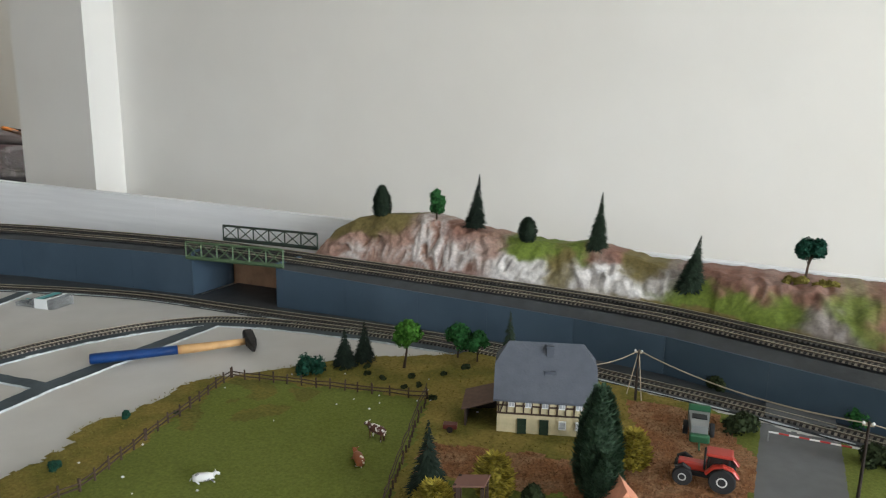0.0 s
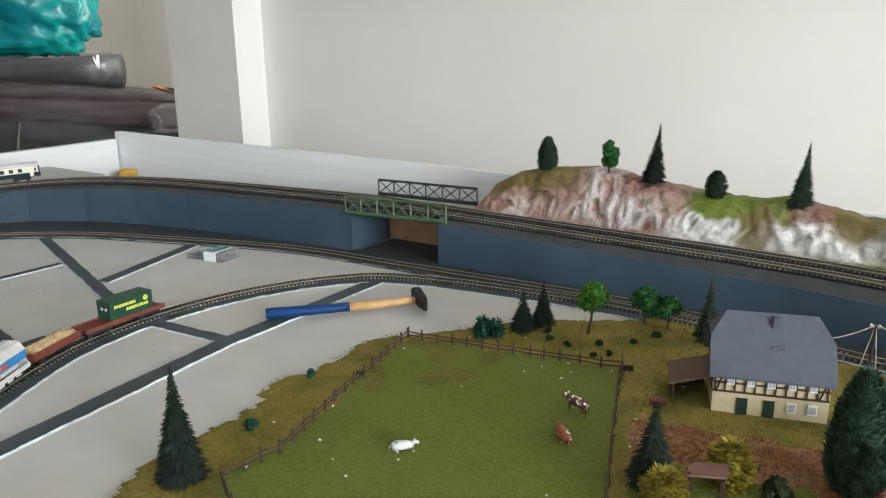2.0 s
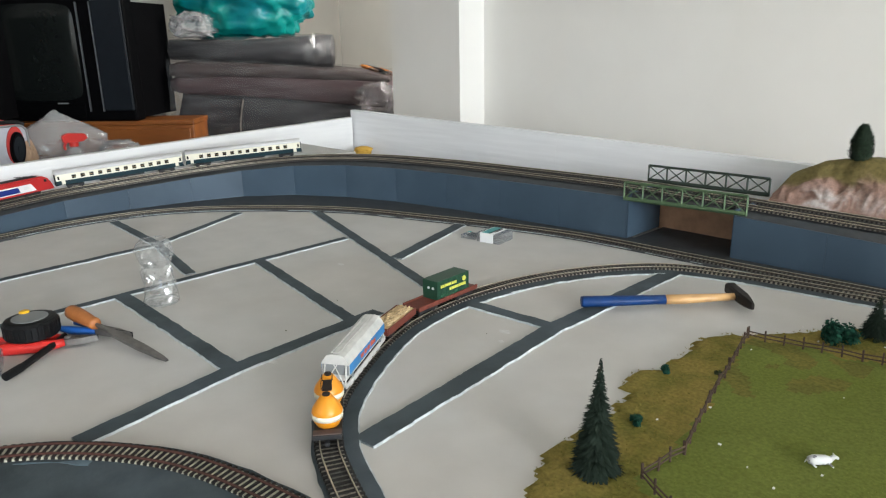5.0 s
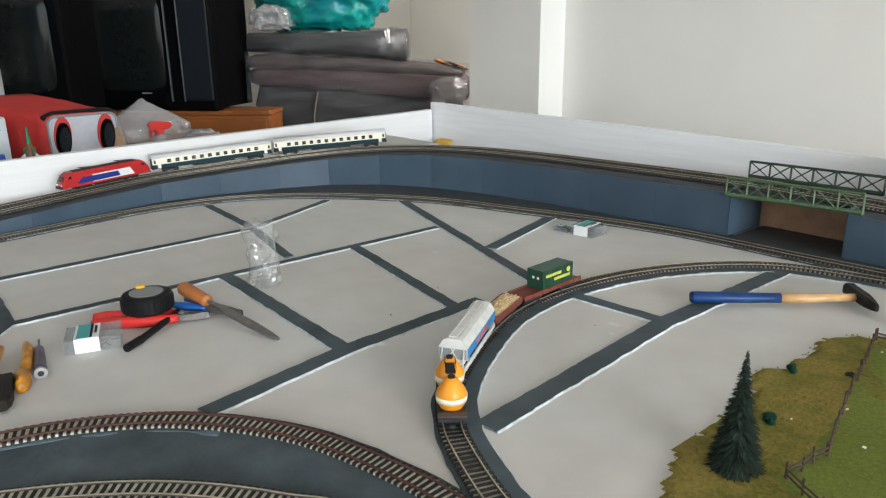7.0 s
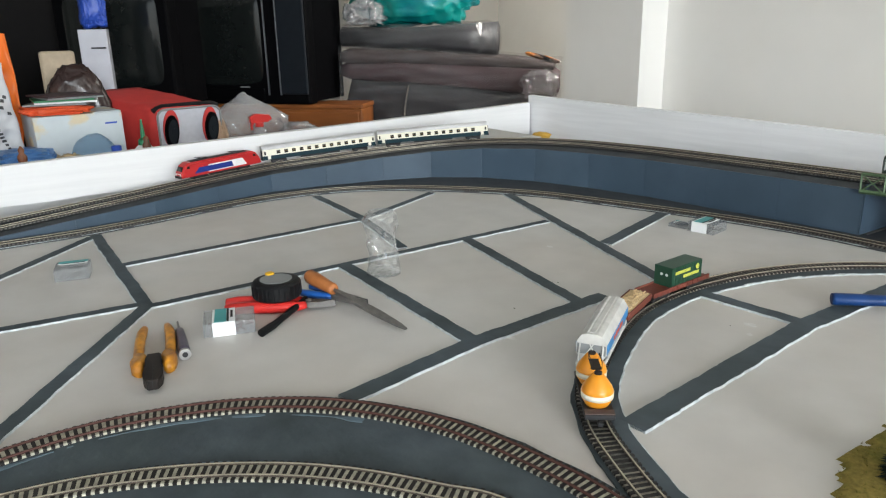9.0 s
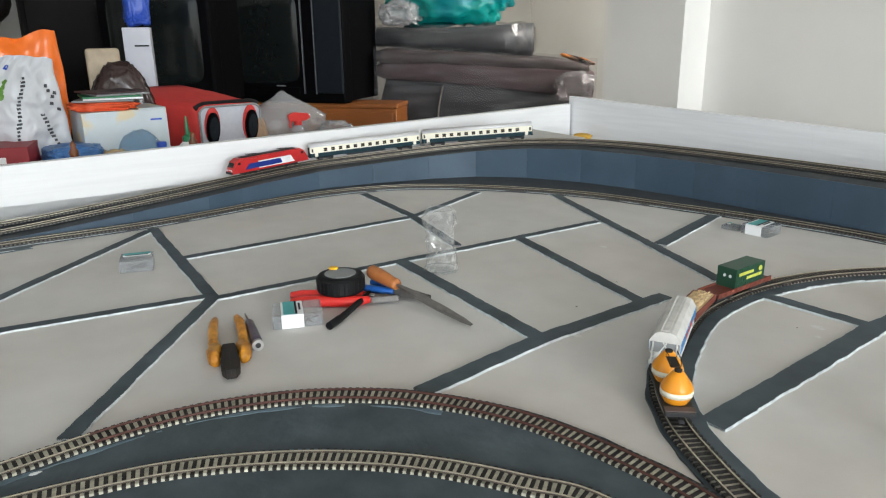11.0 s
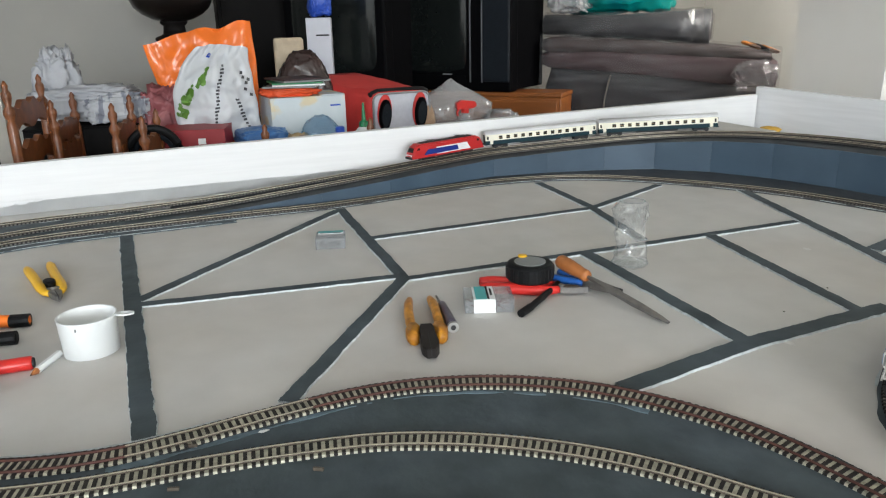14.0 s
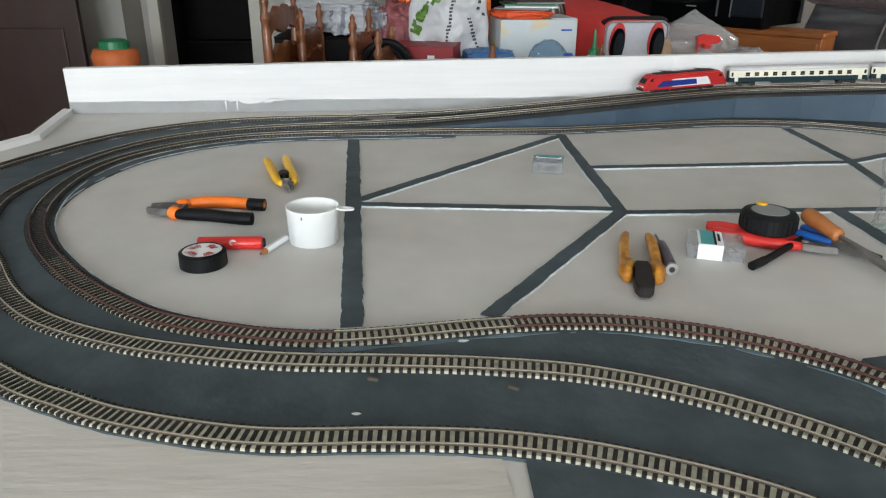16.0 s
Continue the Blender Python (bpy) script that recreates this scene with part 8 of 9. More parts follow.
print_patch([(0.33, 0.87), (0.385, 0.865), (0.395, 0.905), (0.35, 0.915)], M_CAPBLUE, "blue_print")
for (ua, va), (ub, vb), count, size in (((0.44, 0.09), (0.60, 0.80), 19, 0.044), ((0.86, 0.05), (0.745, 0.44), 10, 0.046)):
    for k in range(count):
        w = (k + 0.5) / count
        cu, cv = ua + (ub - ua) * w, va + (vb - va) * w
        wd, ht = size * rnd.choice((0.7, 1.0, 1.25)) / 2, 0.36 * (vb - va) / count
        print_patch([(cu - wd, cv - ht), (cu + wd, cv - ht * 0.7), (cu + wd, cv + ht), (cu - wd, cv + ht * 0.7)], M_INK, "lettering_bar")
for cu, cv in ((0.86, 0.66), (0.90, 0.60), (0.84, 0.71), (0.93, 0.64), (0.88, 0.53), (0.94, 0.47)):
    print_patch([(cu - 0.022, cv - 0.014), (cu + 0.02, cv - 0.018), (cu + 0.024, cv + 0.016), (cu - 0.012, cv + 0.02)], M_INK, "dark_print")

ct = thing("carton", "pale blue patterned carton with papers and an orange cloth on it", "box", pose(-3.22, 0.065, TZ, 0, 0, 6))
part("body", box(-0.10, 0.10, -0.14, 0.145, 0, 0.215, 0.003), M_CARTON, ct)
part("flap", box(-0.10, 0.10, 0.05, 0.143, 0.2155, 0.219), M_CARTON, ct)
part("print_bar", box(0.1002, 0.1014, 0.085, 0.125, 0.175, 0.181), M_CAPBLUE, ct)
oc = part("orange_cloth", crumpled(-0.10, 0.09, -0.15, 0.08, 0.0, 0.030, 4, amount=0.22, sub=4), material("orange_red_cloth", (0.60, 0.075, 0.018), 0.6, vary=0.15, scale=30), smooth=True)
oc.matrix_world = pose(-3.20, 0.05, TZ + 0.215)
tagged(oc, "folded orange cloth lying on a carton", "cloth")
for k in range(5):
    pp = part("magazine", box(-0.09, 0.09, -0.11 + 0.006 * k, 0.09, 0.0, 0.006, 0.001), (M_GREYP, M_LABEL, M_GLUEGREEN, M_GREYP, M_BROWNFAB)[k])
    pp.matrix_world = pose(-3.23, 0.05 + 0.02 * (k % 2), TZ + 0.246 + 0.0068 * k, 0, 0, 9 * (k - 2))
    tagged(pp, "thin magazine in a loose pile on a carton", "magazine", group="pile of magazines")

rb = thing("red_carton", "dark red printed carton on the table", "box", pose(-3.08, -0.33, TZ, 0, 0, -12))
part("body", box(-0.09, 0.09, -0.12, 0.11, 0, 0.135, 0.002), M_REDBOX, rb)
for a in ((0.02, 0.045, 0.085, 0.105), (-0.10, 0.09, 0.050, 0.053), (0.03, 0.05, 0.02, 0.03)):
    part("print_bar", box(0.0902, 0.0912, *a), M_LABEL, rb)
bag("blue_bag", "folded blue bag under the white shopping bag", M_BLUEBAG, (-3.25, -3.0, -0.20, 0.0, TZ, 0.045), 7, amount=0.12, scale=1.5)
cl = thing("cable_coil", "coil of black cable hung over a chair", "cable")
part("coil", tube([(-2.93, -0.47 + 0.085 * math.cos(a), -0.02 + 0.10 * math.sin(a)) for a in np.linspace(0.0, math.pi, 20)], 0.014, 10), M_TOOLBLACK, cl)
part("coil", tube([(-2.955, -0.47 + 0.066 * math.cos(a), -0.02 + 0.078 * math.sin(a)) for a in np.linspace(0.0, math.pi, 20)], 0.012, 10), M_TVGREY, cl)

# red bag with a white end panel and two dark wheels
rbag = thing("trolley_bag", "red fabric trolley bag lying with its white wheeled end outwards", "bag", pose(-3.47, 0.510, TZ, 0, 0, 10))


def panel_outline(w, z0, z1, r, grow=0.0):
    out = []
    for cx, cz, a0 in ((w - r, z0 + r, -90), (w - r, z1 - r, 0), (-w + r, z1 - r, 90), (-w + r, z0 + r, 180)):
        out += [(cx + (r + grow) * math.cos(radians(a0 + 15 * k)), cz + (r + grow) * math.sin(radians(a0 + 15 * k))) for k in range(7)]
    return out


ACROSS = Matrix(((0, 0, 1, 0), (1, 0, 0, 0), (0, 1, 0, 0), (0, 0, 0, 1)))
bm = bmesh.new()
rings = []
for k in range(11):
    w = k / 10
    rings.append([bm.verts.new((0.055 - 0.40 * w, y - 0.13 * w - 0.06 * w * w + 0.010 * noise.noise(Vector((w * 5, y * 9, z * 9))), z + 0.065 * w * (z / 0.19) + 0.010 * noise.noise(Vector((y * 8, w * 6, z * 8 + 4))))) for y, z in panel_outline(0.138 + 0.055 * w, 0.0, 0.192, 0.035)])
for a, b in zip(rings, rings[1:]):
    for i in range(len(a)):
        bm.faces.new((a[i], b[i], b[(i + 1) % len(a)], a[(i + 1) % len(a)]))
bm.faces.new(rings[-1][::-1])
bm.faces.new(rings[0])
bmesh.ops.recalc_face_normals(bm, faces=bm.faces)
for v in bm.verts:
    v.co.z = max(v.co.z, 0.0)
part("body", bm, M_REDFAB, rbag, smooth=True)
part("end_panel", prism(panel_outline(0.134, 0.004, 0.186, 0.032), 0.056, 0.066, m=ACROSS), material("lavender_grey_panel", (0.44, 0.455, 0.50), 0.5, vary=0.05, scale=60, bump=0.3, bump_scale=400), rbag, "pale lavender grey end panel")
part("piping", tube([(0.070, y, z) for y, z in panel_outline(0.134, 0.004, 0.186, 0.032)] + [(0.070, 0.102, 0.004)], 0.0045, 8), M_GREYP, rbag, "white corded edge")
part("top_flap", tube([(0.045, y, 0.196 - 0.5 * max(0, abs(y) - 0.11)) for y in np.linspace(-0.142, 0.135, 15)], 0.011, 8), M_TOOLBLACK, rbag, "black edge tape")
for s in (-1, 1):
    at_wheel = Matrix.Translation((0.067, s * 0.086, 0.098)) @ Matrix.Rotation(radians(-6), 4, "X") @ Matrix.Rotation(radians(90), 4, "Y")
    part("wheel_arch", lathe([(0.052, 0.0), (0.052, 0.004)], 28, m=Matrix.Translation((0, -s * 0.002, 0.012)) @ at_wheel @ Matrix.Diagonal((1.42, 0.64, 1, 1))), M_REDFAB, rbag, "red wheel recess")
    wh = part("wheel", lathe([(0.046, -0.008), (0.052, 0.004), (0.052, 0.020), (0.046, 0.026), (0.040, 0.026)], 28, m=at_wheel @ Matrix.Diagonal((1.25, 0.52, 1, 1))), M_TVBLACK, rbag)
    part("hub", lathe([(0.039, 0.0262), (0.034, 0.0225), (0.012, 0.0222), (0.010, 0.028), (0.001, 0.028)], 24, m=at_wheel @ Matrix.Diagonal((1.25, 0.52, 1, 1))), M_TVGREY, wh, "dark grey hub")

# glue bottles and film
def glue_bottle(x, y, s, cap, label):
    ob = thing("glue_bottle", label, "bottle", pose(x, y, TZ), group="glue bottles")
    part("body", lathe([(0.030 * s, 0), (0.034 * s, 0.004), (0.034 * s, 0.085 * s), (0.015 * s, 0.105 * s)], 18), M_CUP, ob, smooth=True)
    if cap is M_GLUEGREEN:
        part("nozzle", lathe([(0.018 * s, 0.100 * s), (0.017 * s, 0.118 * s), (0.008 * s, 0.125 * s), (0.003 * s, 0.185 * s)], 14), cap, ob)
    else:
        part("cap", lathe([(0.020 * s, 0.098 * s), (0.020 * s, 0.135 * s), (0.016 * s, 0.138 * s)], 16), cap, ob)
    part("label", lathe([(0.0345 * s, 0.03 * s), (0.0345 * s, 0.07 * s)], 18), M_LABEL if cap is M_GLUEGREEN else M_CAPBLUE, ob)


glue_bottle(-3.00, 0.255, 1.05, M_GLUEGREEN, "white glue bottle with a green nozzle")
glue_bottle(-3.00, 0.165, 0.82, M_CAPBLUE, "white glue bottle with a blue cap")
bag("film_bag", "crumpled clear bluish plastic film", M_BLUEFILM, (-3.12, -2.98, 0.03, 0.18, TZ, 0.075), 9, amount=0.14, pinch=0.3, scale=1.6)
bag("film_bag", "scrap of beige wrapping on the table", M_WOODLOAD, (-3.08, -3.0, -0.02, 0.06, TZ, 0.02), 10, amount=0.3)
bag("carrier_bag", "milky plastic carrier bag standing in a peak", M_MILKY, (-3.62, -3.44, 0.605, 0.985, TZ, 0.152), 12, amount=0.14, pinch=0.9, scale=1.9, square=0.7)
bag("carrier_bag", "milky scrap of plastic beside a carrier bag", M_MILKY, (-3.56, -3.42, 0.95, 1.10, TZ, 0.005), 13, amount=0.35)
sprayer = thing("spray_bottle", "spray bottle with a red trigger head in a plastic bag", "bottle", pose(-3.41, 0.815, TZ) @ Matrix.Scale(0.88, 4))
part("bottle", lathe([(0.035, 0), (0.038, 0.01), (0.036, 0.07), (0.018, 0.098)], 18), M_MILKY, sprayer, smooth=True)
part("collar", lathe([(0.020, 0.094), (0.020, 0.115)], 16), M_TOOLRED, sprayer)
part("trigger_head", prism([(-0.045, 0.115), (0.04, 0.115), (0.062, 0.130), (0.050, 0.150), (-0.02, 0.158), (-0.050, 0.145)], -0.012, 0.012, m=Matrix(((0, 0, 1, 0), (1, 0, 0, 0), (0, 1, 0, 0), (0, 0, 0, 1)))), M_TOOLRED, sprayer)
part("trigger", tube([(0, -0.03, 0.118), (0, -0.042, 0.10), (0, -0.040, 0.082)], 0.006, 8), M_TOOLRED, sprayer)
bag("brown_bag", "brown paper bag edge inside a carrier bag", material("brown_paper", (0.33, 0.22, 0.14), 0.7, vary=0.12, scale=18), (-3.48, -3.41, 0.600, 0.68, TZ, 0.065), 14, amount=0.2, pinch=0.3)


# televisions on a pine chest
TV_RZ = -43.5
chest = thing("pine_chest", "orange pine chest under a television", "chest", pose(-3.86, 1.55, R["z0"], 0, 0, TV_RZ))
H = 0.0225 - R["z0"]
part("body", box(-0.235, -0.006, -0.98, -0.006, 0, H - 0.0255, 0.006), M_PINEBOX, chest)
part("top", box(-0.24, 0.0, -0.99, 0.0, H - 0.025, H, 0.006), M_PINEBOX, chest)
for y in (-0.96, -0.48):
    part("drawer", box(-0.0055, 0.004, y, y + 0.455, H - 0.23, H - 0.045, 0.004), M_PINEBOX, chest)
stand = thing("tv_stand", "dark wooden cabinet under a television", "cabinet")
part("body", box(-4.60, -3.87, -0.02, 0.64, R["z0"], 0.062, 0.008), M_DARKCAB, stand)
M_TVTRIM = material("dull_silver_trim", (0.16, 0.17, 0.18), 0.35, metal=0.6, vary=0.05)


def crt(x, y, z, w, h, depth, label, rz, panel):
    """A tube television; panel is the share of its front beside the screen."""
    ob = thing("crt_television", label, "television", pose(x, y, z, 0, 0, rz), group="old televisions")
    part("bezel", box(-0.05, 0.04, -w / 2, w / 2, 0, h, 0.014), M_TVBLACK, ob)
    part("back", prism([(-w * 0.48, -0.05), (w * 0.49, -0.05), (w * 0.487, -0.95 * depth), (w * 0.45, -depth), (-w * 0.30, -depth), (-w * 0.46, -0.6 * depth)][::-1], 0.012, h * 0.95, m=Matrix(((0, 1, 0, 0), (1, 0, 0, 0), (0, 0, 1, 0), (0, 0, 0, 1)))), M_TVBLACK, ob)
    bm = bmesh.new()
    n = 24
    ya, yb = -w * 0.45, w * (0.45 - panel)
    vv = [[bm.verts.new((0.030 + 0.016 * (1 - (2 * i / n - 1) ** 8) * (1 - (2 * j / n - 1) ** 8) + 0.012 * (1 - (2 * i / n - 1) ** 2), ya + (yb - ya) * i / n, h * 0.17 + h * 0.78 * j / n)) for j in range(n + 1)] for i in range(n + 1)]
    for i in range(n):
        for j in range(n):
            bm.faces.new((vv[i][j], vv[i + 1][j], vv[i + 1][j + 1], vv[i][j + 1]))
    part("screen", bm, M_SCREEN, ob, "dark glass screen", True)
    if panel > 0.1:
        part("speaker_panel", box(0.036, 0.052, w * 0.285, w * 0.492, 0.055, h - 0.02, 0.008), M_TVGREY, ob, "dark blue-grey speaker panel")
        for y in (w * 0.185, w * 0.278):
            part("trim", box(0.041, 0.054, y, y + 0.006, 0.05, h - 0.03, 0.002), M_TVTRIM, ob, "dull silver trim strip")
    part("control_panel", box(0.038, 0.046, -w * 0.42, w * (0.42 - panel), 0.02, h * 0.14, 0.004), M_TVBLACK, ob)
    part("badge", box(0.046, 0.048, -0.03, 0.03, h * 0.145, h * 0.155), M_GREYP, ob)
    return ob


crt(-4.365, 1.109, 0.0235, 0.80, 0.62, 0.405, "large black tube television with a dark curved screen", -52, 0.27)
crt(-4.22, 0.43, 0.063, 0.60, 0.56, 0.28, "black tube television partly behind clutter", TV_RZ, 0.0)
wc = thing("white_carton", "tall white carton with a blue plastic bag on top", "box", pose(-3.95, 0.285, 0.063, 0, 0, -14))
part("body", box(-0.06, 0.06, -0.055, 0.060, 0, 0.365, 0.003), material("lavender_white_carton", (0.47, 0.48, 0.53), 0.5, vary=0.04, scale=14), wc)
part("slot", box(0.0602, 0.062, -0.010, 0.050, 0.283, 0.290), M_TOOLBLACK, wc)
bag("blue_bag", "blue plastic bag stuffed into a white carton", M_CAPBLUE, (-4.01, -3.90, 0.24, 0.35, 0.428, 0.60), 15, amount=0.20, scale=1.6)
bag("brown_bag", "dark brown glossy bag against a carton", material("dark_brown_film", (0.035, 0.020, 0.018), 0.22, vary=0.2, scale=16, bump=0.5, bump_scale=24), (-3.64, -3.52, 0.005, 0.275, TZ, 0.300), 16, amount=0.10, pinch=0.42, scale=1.5)
bd = thing("beige_board", "beige rounded board leaning behind a bag", "board")
part("board", box(-3.70, -3.675, 0.035, 0.165, TZ, 0.345, 0.012), material("beige_board", (0.42, 0.34, 0.24), 0.6), bd)
bc = thing("dark_bookcase", "tall black-brown bookcase against the far wall", "bookcase")
part("carcass", box(-4.98, -4.70, -0.13, 0.76, R["z0"], 1.4, 0.006), M_DARKCAB, bc)
for y in (-0.11, 0.32):
    part("door", box(-4.6995, -4.682, y, y + 0.42, R["z0"] + 0.05, 1.36, 0.004), M_DARKCAB, bc)

# turned dark urn on a stand
M_URN = material("black_lacquered_wood", (0.006, 0.0045, 0.004), 0.3, vary=0.2, scale=20, coat=0.25)
ur = thing("urn_lamp", "dark turned wooden urn on a tall stand", "urn", pose(-3.95, -0.36, R["z0"]))
part("column", lathe([(0.16, 0), (0.16, 0.03), (0.05, 0.08), (0.045, 0.6), (0.06, 0.7), (0.04, 1.02), (0.075, 1.06), (0.06, 1.10), (0.085, 1.125), (0.085, 1.135), (0.05, 1.15), (0.045, 1.185), (0.058, 1.195), (0.058, 1.205)], 24), M_DARKCAB, ur, smooth=True)
part("bowl", lathe([(0.06, 1.2055), (0.085, 1.212), (0.13, 1.235), (0.160, 1.262), (0.176, 1.30), (0.180, 1.36), (0.165, 1.42), (0.13, 1.46), (0.15, 1.5)], 28), M_URN, ur, smooth=True)

# wrapped furniture in the alcove, its front along local x
ALC = Matrix.Translation((-4.22, 1.529, 0)) @ Matrix.Rotation(radians(46.5), 4, "Z")


def slab(u0, u1, d0, d1, low, high, seed):
    """A soft cushion with bulging edges between the heights low(u) and high(u)."""
    bm = bmesh.new()
    n, k = 26, 20
    rings = []
    for i in range(n + 1):
        w = i / n
        u = u0 + (u1 - u0) * w
        end = 1 - 0.35 * max(0, abs(2 * w - 1) - 0.95) / 0.05
        za, zb = low(u), high(u)
        ring = []
        for j in range(k):
            a = 2 * math.pi * j / k
            c, s = (math.copysign(abs(f) ** 0.18, f) for f in (math.cos(a), math.sin(a)))
            ring.append(bm.verts.new((u, (d0 + d1) / 2 + (d1 - d0) / 2 * c * (0.95 + 0.05 * end) + 0.012 * noise.noise(Vector((u * 4, a, seed))), (za + zb) / 2 + (zb - za) / 2 * s * end + 0.006 * noise.noise(Vector((u * 6, a * 2, seed + 3))))))
        rings.append(ring)
    for a, b in zip(rings, rings[1:]):
        for j in range(k):
            bm.faces.new((a[j], b[j], b[(j + 1) % k], a[(j + 1) % k]))
    bm.faces.new(rings[0])
    bm.faces.new(rings[-1][::-1])
    bmesh.ops.recalc_face_normals(bm, faces=bm.faces)
    return bm


def sofa_top(u):
    return 0.312 - 0.035 * u - 0.045 * max(0, u - 0.2) ** 2


def sofa_seam(u):
    return 0.222 - 0.015 * u - 0.03 * max(0, u - 0.2) ** 2


def sofa_low(u):
    return 0.145 - 0.05 * u - 0.03 * u * u


sf = thing("wrapped_sofa", "brown and grey sofa wrapped in clear plastic film", "sofa", ALC)
part("base", slab(0.075, 1.29, 0.020, 0.46, lambda u: R["z0"], lambda u: sofa_low(u) + 0.016, 1), M_GREYFAB, sf, "dark grey base", True)
part("cushion", slab(0.07, 1.30, 0.010, 0.48, lambda u: sofa_low(u) - 0.004, lambda u: sofa_seam(u) + 0.014, 2), M_BROWNFAB, sf, "dark brown cushion", True)
part("cushion", slab(0.07, 1.27, 0.014, 0.48, sofa_seam, sofa_top, 3), material("taupe_upholstery", (0.040, 0.028, 0.027), 0.7, vary=0.15, scale=20), sf, "taupe cushion", True)
bm = bmesh.new()
n, k = 90, 46
vv = []
for i in range(n + 1):
    col = []
    u = 0.068 + 1.247 * i / n
    for j in range(k + 1):
        v = j / k
        zt = sofa_top(u) + 0.010
        if v < 0.75:
            d, z = -0.012, -0.42 + (zt + 0.42) * v / 0.75
        else:
            d, z = -0.012 + (v - 0.75) / 0.25 * 0.50, zt
        slack = max(0.0, sofa_seam(u) - z) * 0.05
        q = Vector((u * 5, z * 7, 3))
        fold = 0.010 * noise.noise(q) + 0.012 * abs(noise.noise(Vector((u * 9 + z * 11, z * 5 - u * 2, 1)))) + 0.008 * abs(noise.noise(Vector((u * 4, z * 26 + u * 5, 8)))) + 0.003 * noise.noise(q * 6)
        front = v < 0.77
        col.append(bm.verts.new((u, d - (fold + slack if front else 0), z + (fold if v >= 0.72 else 0))))
    vv.append(col)
for i in range(n):
    for j in range(k):
        bm.faces.new((vv[i][j], vv[i + 1][j], vv[i + 1][j + 1], vv[i][j + 1]))
part("film", bm, M_FILM, sf, "creased clear plastic film", True)
part("packing_tape", tube([(0.445, -0.052, -0.10), (0.45, -0.050, -0.02), (0.462, -0.046, 0.05), (0.475, -0.042, 0.105)], 0.016, 6, flat=0.2), material("beige_packing_tape", (0.11, 0.10, 0.09), 0.4), sf)
roll = thing("wrapped_roll", "grey rolled mattress in plastic film with a gathered end", "roll", ALC)
part("roll", tube([(0.05, 0.14, 0.372), (0.40, 0.14, 0.358), (0.70, 0.13, 0.352), (0.955, 0.12, 0.348)], [0.055, 0.058, 0.074, 0.090], 26), material("grey_wrapped_cloth", (0.036, 0.037, 0.040), 0.5, vary=0.25, scale=14, bump=0.5, bump_scale=12), roll, smooth=True)
bm = bmesh.new()
wraps = []
for i in range(49):
    w = i / 48
    u = 0.05 + 0.92 * w
    ring = []
    for j in range(30):
        a = 2 * math.pi * j / 30
        r = 0.066 + 0.034 * max(0, (w - 0.35) / 0.65) ** 1.3 + 0.012 * noise.noise(Vector((u * 6, a * 0.9 + u * 5, 2))) + 0.012 * abs(noise.noise(Vector((u * 5 + a * 4, a * 5, 5))))
        r *= 1 - 0.35 * max(0, w - 0.93) / 0.07
        ring.append(bm.verts.new((u, 0.14 - 0.02 * w + r * math.cos(a), 0.370 - 0.022 * w + r * math.sin(a))))
    wraps.append(ring)
for a, b in zip(wraps, wraps[1:]):
    for j in range(30):
        bm.faces.new((a[j], a[(j + 1) % 30], b[(j + 1) % 30], b[j]))
part("film", bm, M_FILM, roll, "creased clear plastic film", True)
bm = bmesh.new()
rnd = random.Random(19)
for j in range(60):
    a = 2 * math.pi * (j + rnd.random() * 0.6) / 60
    c = Vector((0.885, -0.012, 0.345))
    long = rnd.uniform(0.045, 0.085) * (1.15 if math.cos(a) < 0 else 0.75)
    o, o2 = (Vector((math.cos(b), 0.0, math.sin(b))) * long * f for b, f in ((a, 1.0), (a + 0.09, 0.85)))
    inner = Vector((math.cos(a), 0.0, math.sin(a))) * 0.012
    bm.faces.new([bm.verts.new(p) for p in (c + inner + Vector((0, -0.014, 0)), c + o + Vector((0, 0.012, 0)), c + o2 + Vector((0, 0.002, 0)))])
part("gathered_end", bm, M_MILKY, roll, "pleated white film end")
for name, label, mat, dims, seed, kw in (
        ("teal_sack", "glossy teal plastic sack on top of wrapped furniture", M_TEALBAG, (0.05, 0.86, 0.08, 0.50, 0.405, 1.04), 21, dict(amount=0.20, scale=1.7, square=0.8)),
        ("clear_sack", "scrunched clear plastic between bags", M_MILKY, (0.08, 0.30, 0.02, 0.20, 0.43, 0.56), 22, dict(amount=0.4)),
        ("clear_sack", "shiny film bunched at the sofa's end", M_BUNCH, (1.10, 1.30, -0.085, -0.02, 0.03, 0.18), 23, dict(amount=0.35, scale=3.0))):
    bag(name, label, mat, dims, seed, **kw).matrix_world = ALC
M_GLOVE = material("worn_orange_glove", (0.38, 0.13, 0.02), 0.6, vary=0.3, scale=40, second=(0.05, 0.025, 0.015), second_scale=25)
for k, (mat, a) in enumerate(((M_GLOVE, 8), (M_TVBLACK, 16), (M_GLOVE, -8))):
    gl = part("work_glove", crumpled(-0.055, 0.055, -0.025, 0.025, 0, 0.022, 30 + k, amount=0.3, sub=3), mat, smooth=True)
    gl.matrix_world = ALC @ pose(1.16 + 0.045 * k, 0.06 + 0.03 * k, 0.243 - 0.012 * k, 0, 20, a)
    tagged(gl, "orange and black work glove on the wrapped sofa", "glove", group="work gloves")

# far wall: doorway, door, pot
df = thing("door_frame_1", "cream painted door frame round a dark doorway", "door frame", kind="structure")
for y in (-1.955, -1.36):
    part("jamb", box(R["x0"], R["x0"] + 0.05, y, y + 0.065, R["z0"], 1.33, 0.004), M_FRAME, df)
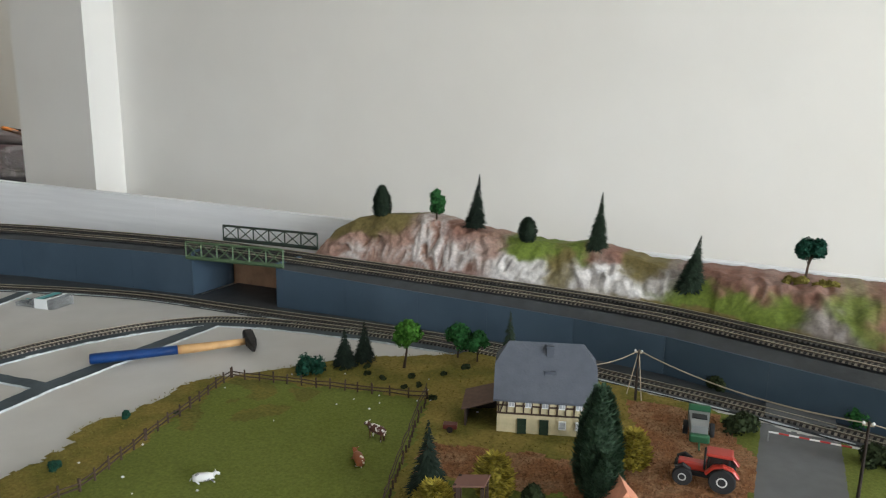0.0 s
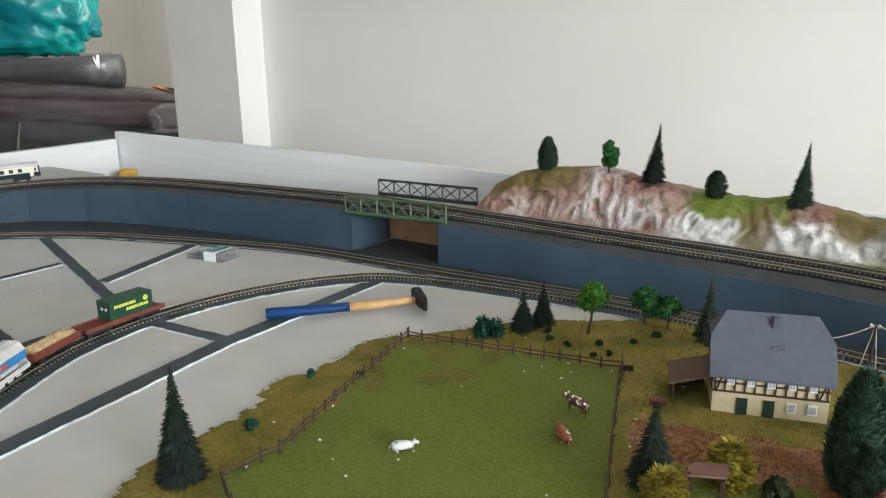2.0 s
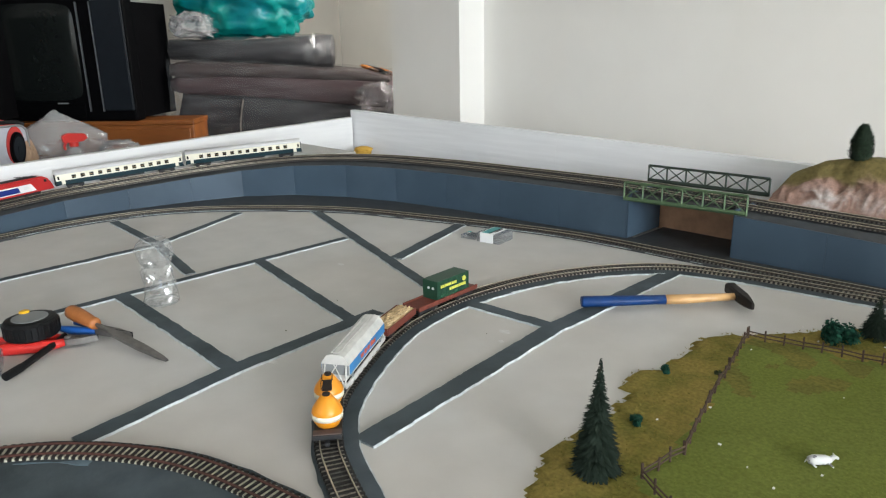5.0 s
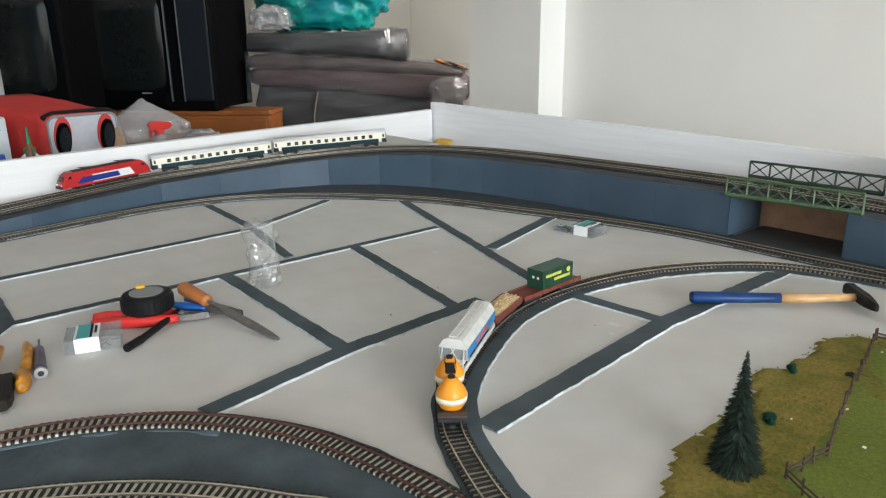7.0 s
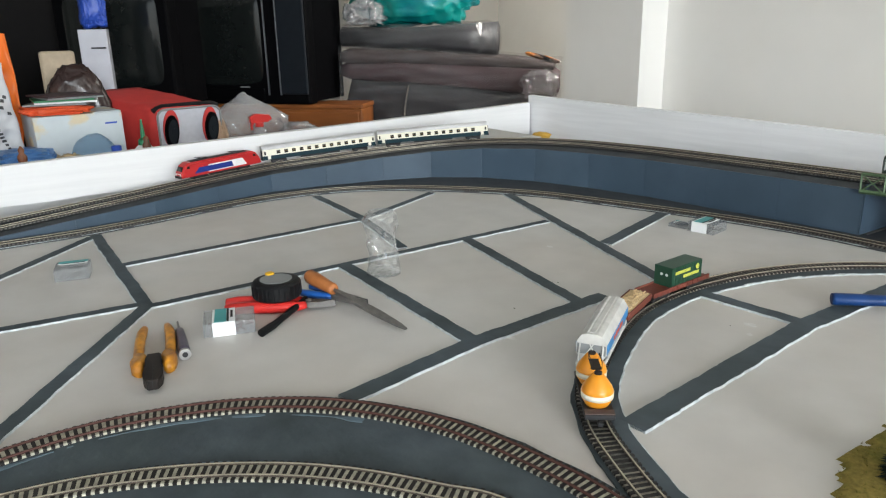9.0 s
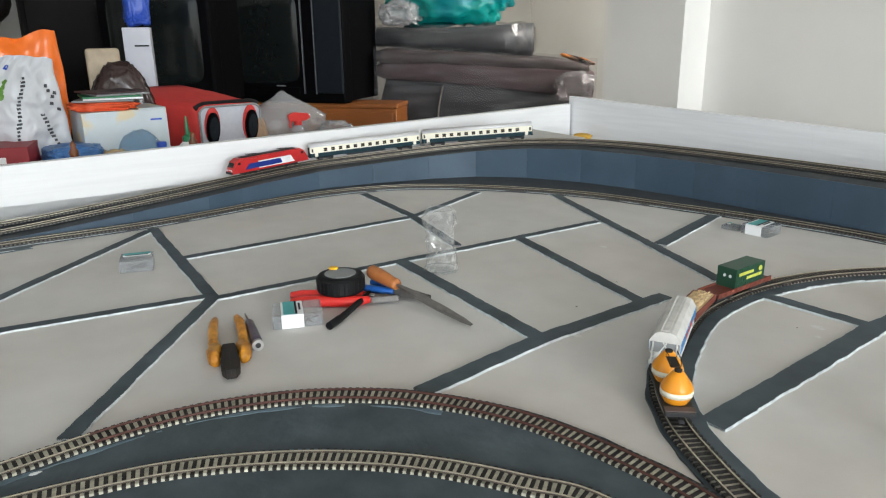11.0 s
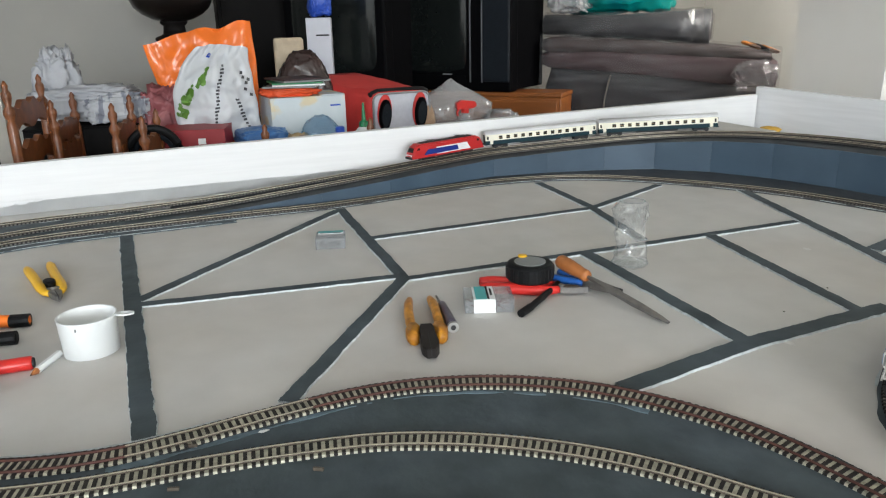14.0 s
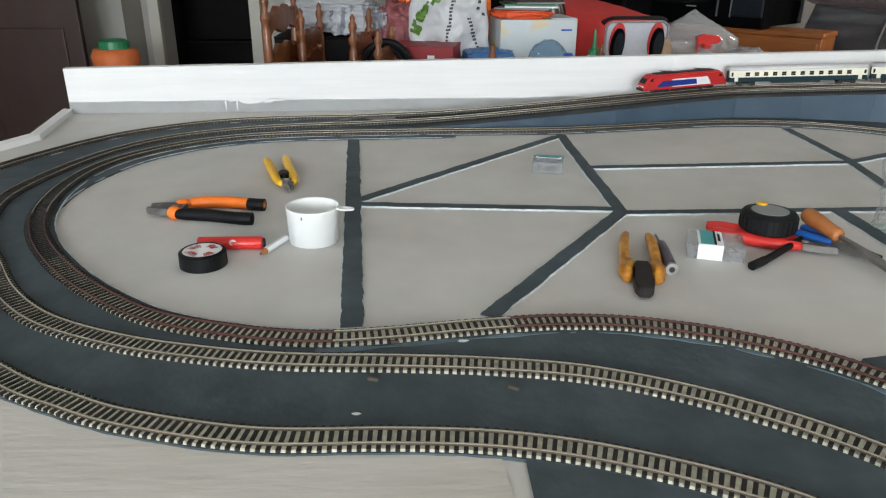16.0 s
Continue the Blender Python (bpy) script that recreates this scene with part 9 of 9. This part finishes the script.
part("head", box(R["x0"], R["x0"] + 0.05, -1.955, -1.295, 1.3305, 1.395, 0.004), M_FRAME, df)
post = thing("wall_pier", "white plastered pier beside the doorway, dimmed in its colour", "pier", kind="structure")
part("pier", box(R["x0"] + 0.002, R["x0"] + 0.30, -2.215, -2.005, R["z0"], R["z1"]), M_WALLDIM, post)
dl = thing("door_1", "dark brown wooden door standing open", "door", kind="structure")
part("leaf", box(-4.30, -4.26, -2.62, -2.06, R["z0"], 1.25, 0.004), M_DOOR, dl)
for z in (-0.65, 0.15):
    part("door_panel", box(-4.262, -4.25, -2.54, -2.14, z, z + 0.65, 0.006), M_DOOR, dl)
pt = thing("flower_pot", "orange pot with a green lid on a low stand", "pot", pose(-4.05, -1.82, -0.19))
part("pot", lathe([(0.085, 0), (0.105, 0.03), (0.112, 0.08), (0.098, 0.115)], 24), material("terracotta_orange", (0.50, 0.12, 0.03), 0.6, vary=0.08), pt, smooth=True)
part("lid", lathe([(0.072, 0.1155), (0.068, 0.15), (0.05, 0.158)], 20), M_GLUEGREEN, pt)
ps = thing("pot_stand", "small dark wooden stand under a pot", "stand", pose(-4.05, -1.82, R["z0"]))
part("top", box(-0.12, 0.12, -0.12, 0.12, 0.56, 0.589, 0.004), M_DARKWOOD, ps)
for x in (-0.1, 0.1):
    for y in (-0.1, 0.1):
        part("leg", box(x - 0.015, x + 0.015, y - 0.015, y + 0.015, 0, 0.5595, 0.002), M_DARKWOOD, ps)

# vase grey lowered to paint in the dim hallway
M_DIMVASE = material("gloom_grey_vase", (0.06, 0.065, 0.07), 0.25, vary=0.1)
# cabinet colour carries the hallway's darkness too
hc = thing("hall_cabinet", "glass-fronted cabinet in the unlit hallway, coloured near black for the gloom", "cabinet", pose(-5.8, -1.5, R["z0"]))
part("carcass", box(-0.15, 0.02, -0.5, 0.5, 0, 1.7, 0.004), M_DARKCAB, hc)
for z in (0.55, 0.9, 1.25):
    part("shelf", box(0.0205, 0.16, -0.48, 0.48, z, z + 0.02, 0.002), M_DARKCAB, hc)
for y, z, s2 in ((-0.16, 0.921, 1.0), (0.02, 0.921, 1.25), (0.18, 0.571, 1.0)):
    vs2 = part("vase", lathe([(0.03 * s2, 0), (0.045 * s2, 0.05), (0.04 * s2, 0.11), (0.018 * s2, 0.15), (0.028 * s2, 0.18)], 16), M_DIMVASE, smooth=True)
    vs2.matrix_world = pose(-5.70, -1.5 + y, R["z0"] + z)
    tagged(vs2, "vase on a shelf in the dark hallway, the gloom put into its grey", "vase", group="vases in the hallway")


# ---- sleepers, last ----
for ob, line, near in LATER:
    rest_v, rest_f = [], []
    count = 0
    for p, s in zip(line, sides(line)):
        ang = math.atan2(-s.x, s.y)
        if near and near(p) and count < 300:
            sl = new("sleeper", SLEEPER)
            sl.matrix_world = Matrix.Translation(p + Vector((0, 0, 0.0002))) @ Matrix.Rotation(ang, 4, "Z")
            sl.parent = ob
            count += 1
        else:
            d = Vector((s.y, -s.x, 0)) * (SLEEPER_W / 2)
            e = s * (SLEEPER_L / 2)
            k = len(rest_v)
            for z in (0.0006, 0.0032):
                for c in (d + e, -d + e, -d - e, d - e):
                    rest_v.append(tuple(p + c + Vector((0, 0, z))))
            rest_f += [(k + 4, k + 5, k + 6, k + 7), (k, k + 1, k + 5, k + 4), (k + 1, k + 2, k + 6, k + 5), (k + 2, k + 3, k + 7, k + 6), (k + 3, k, k + 4, k + 7)]
    if rest_v:
        me = bpy.data.meshes.new("track_grid")
        me.from_pydata(rest_v, [], rest_f)
        me.materials.append(M_SLEEPER)
        rest = new("track_grid", me)
        rest.parent = ob
        tagged(rest, kind="stuff")
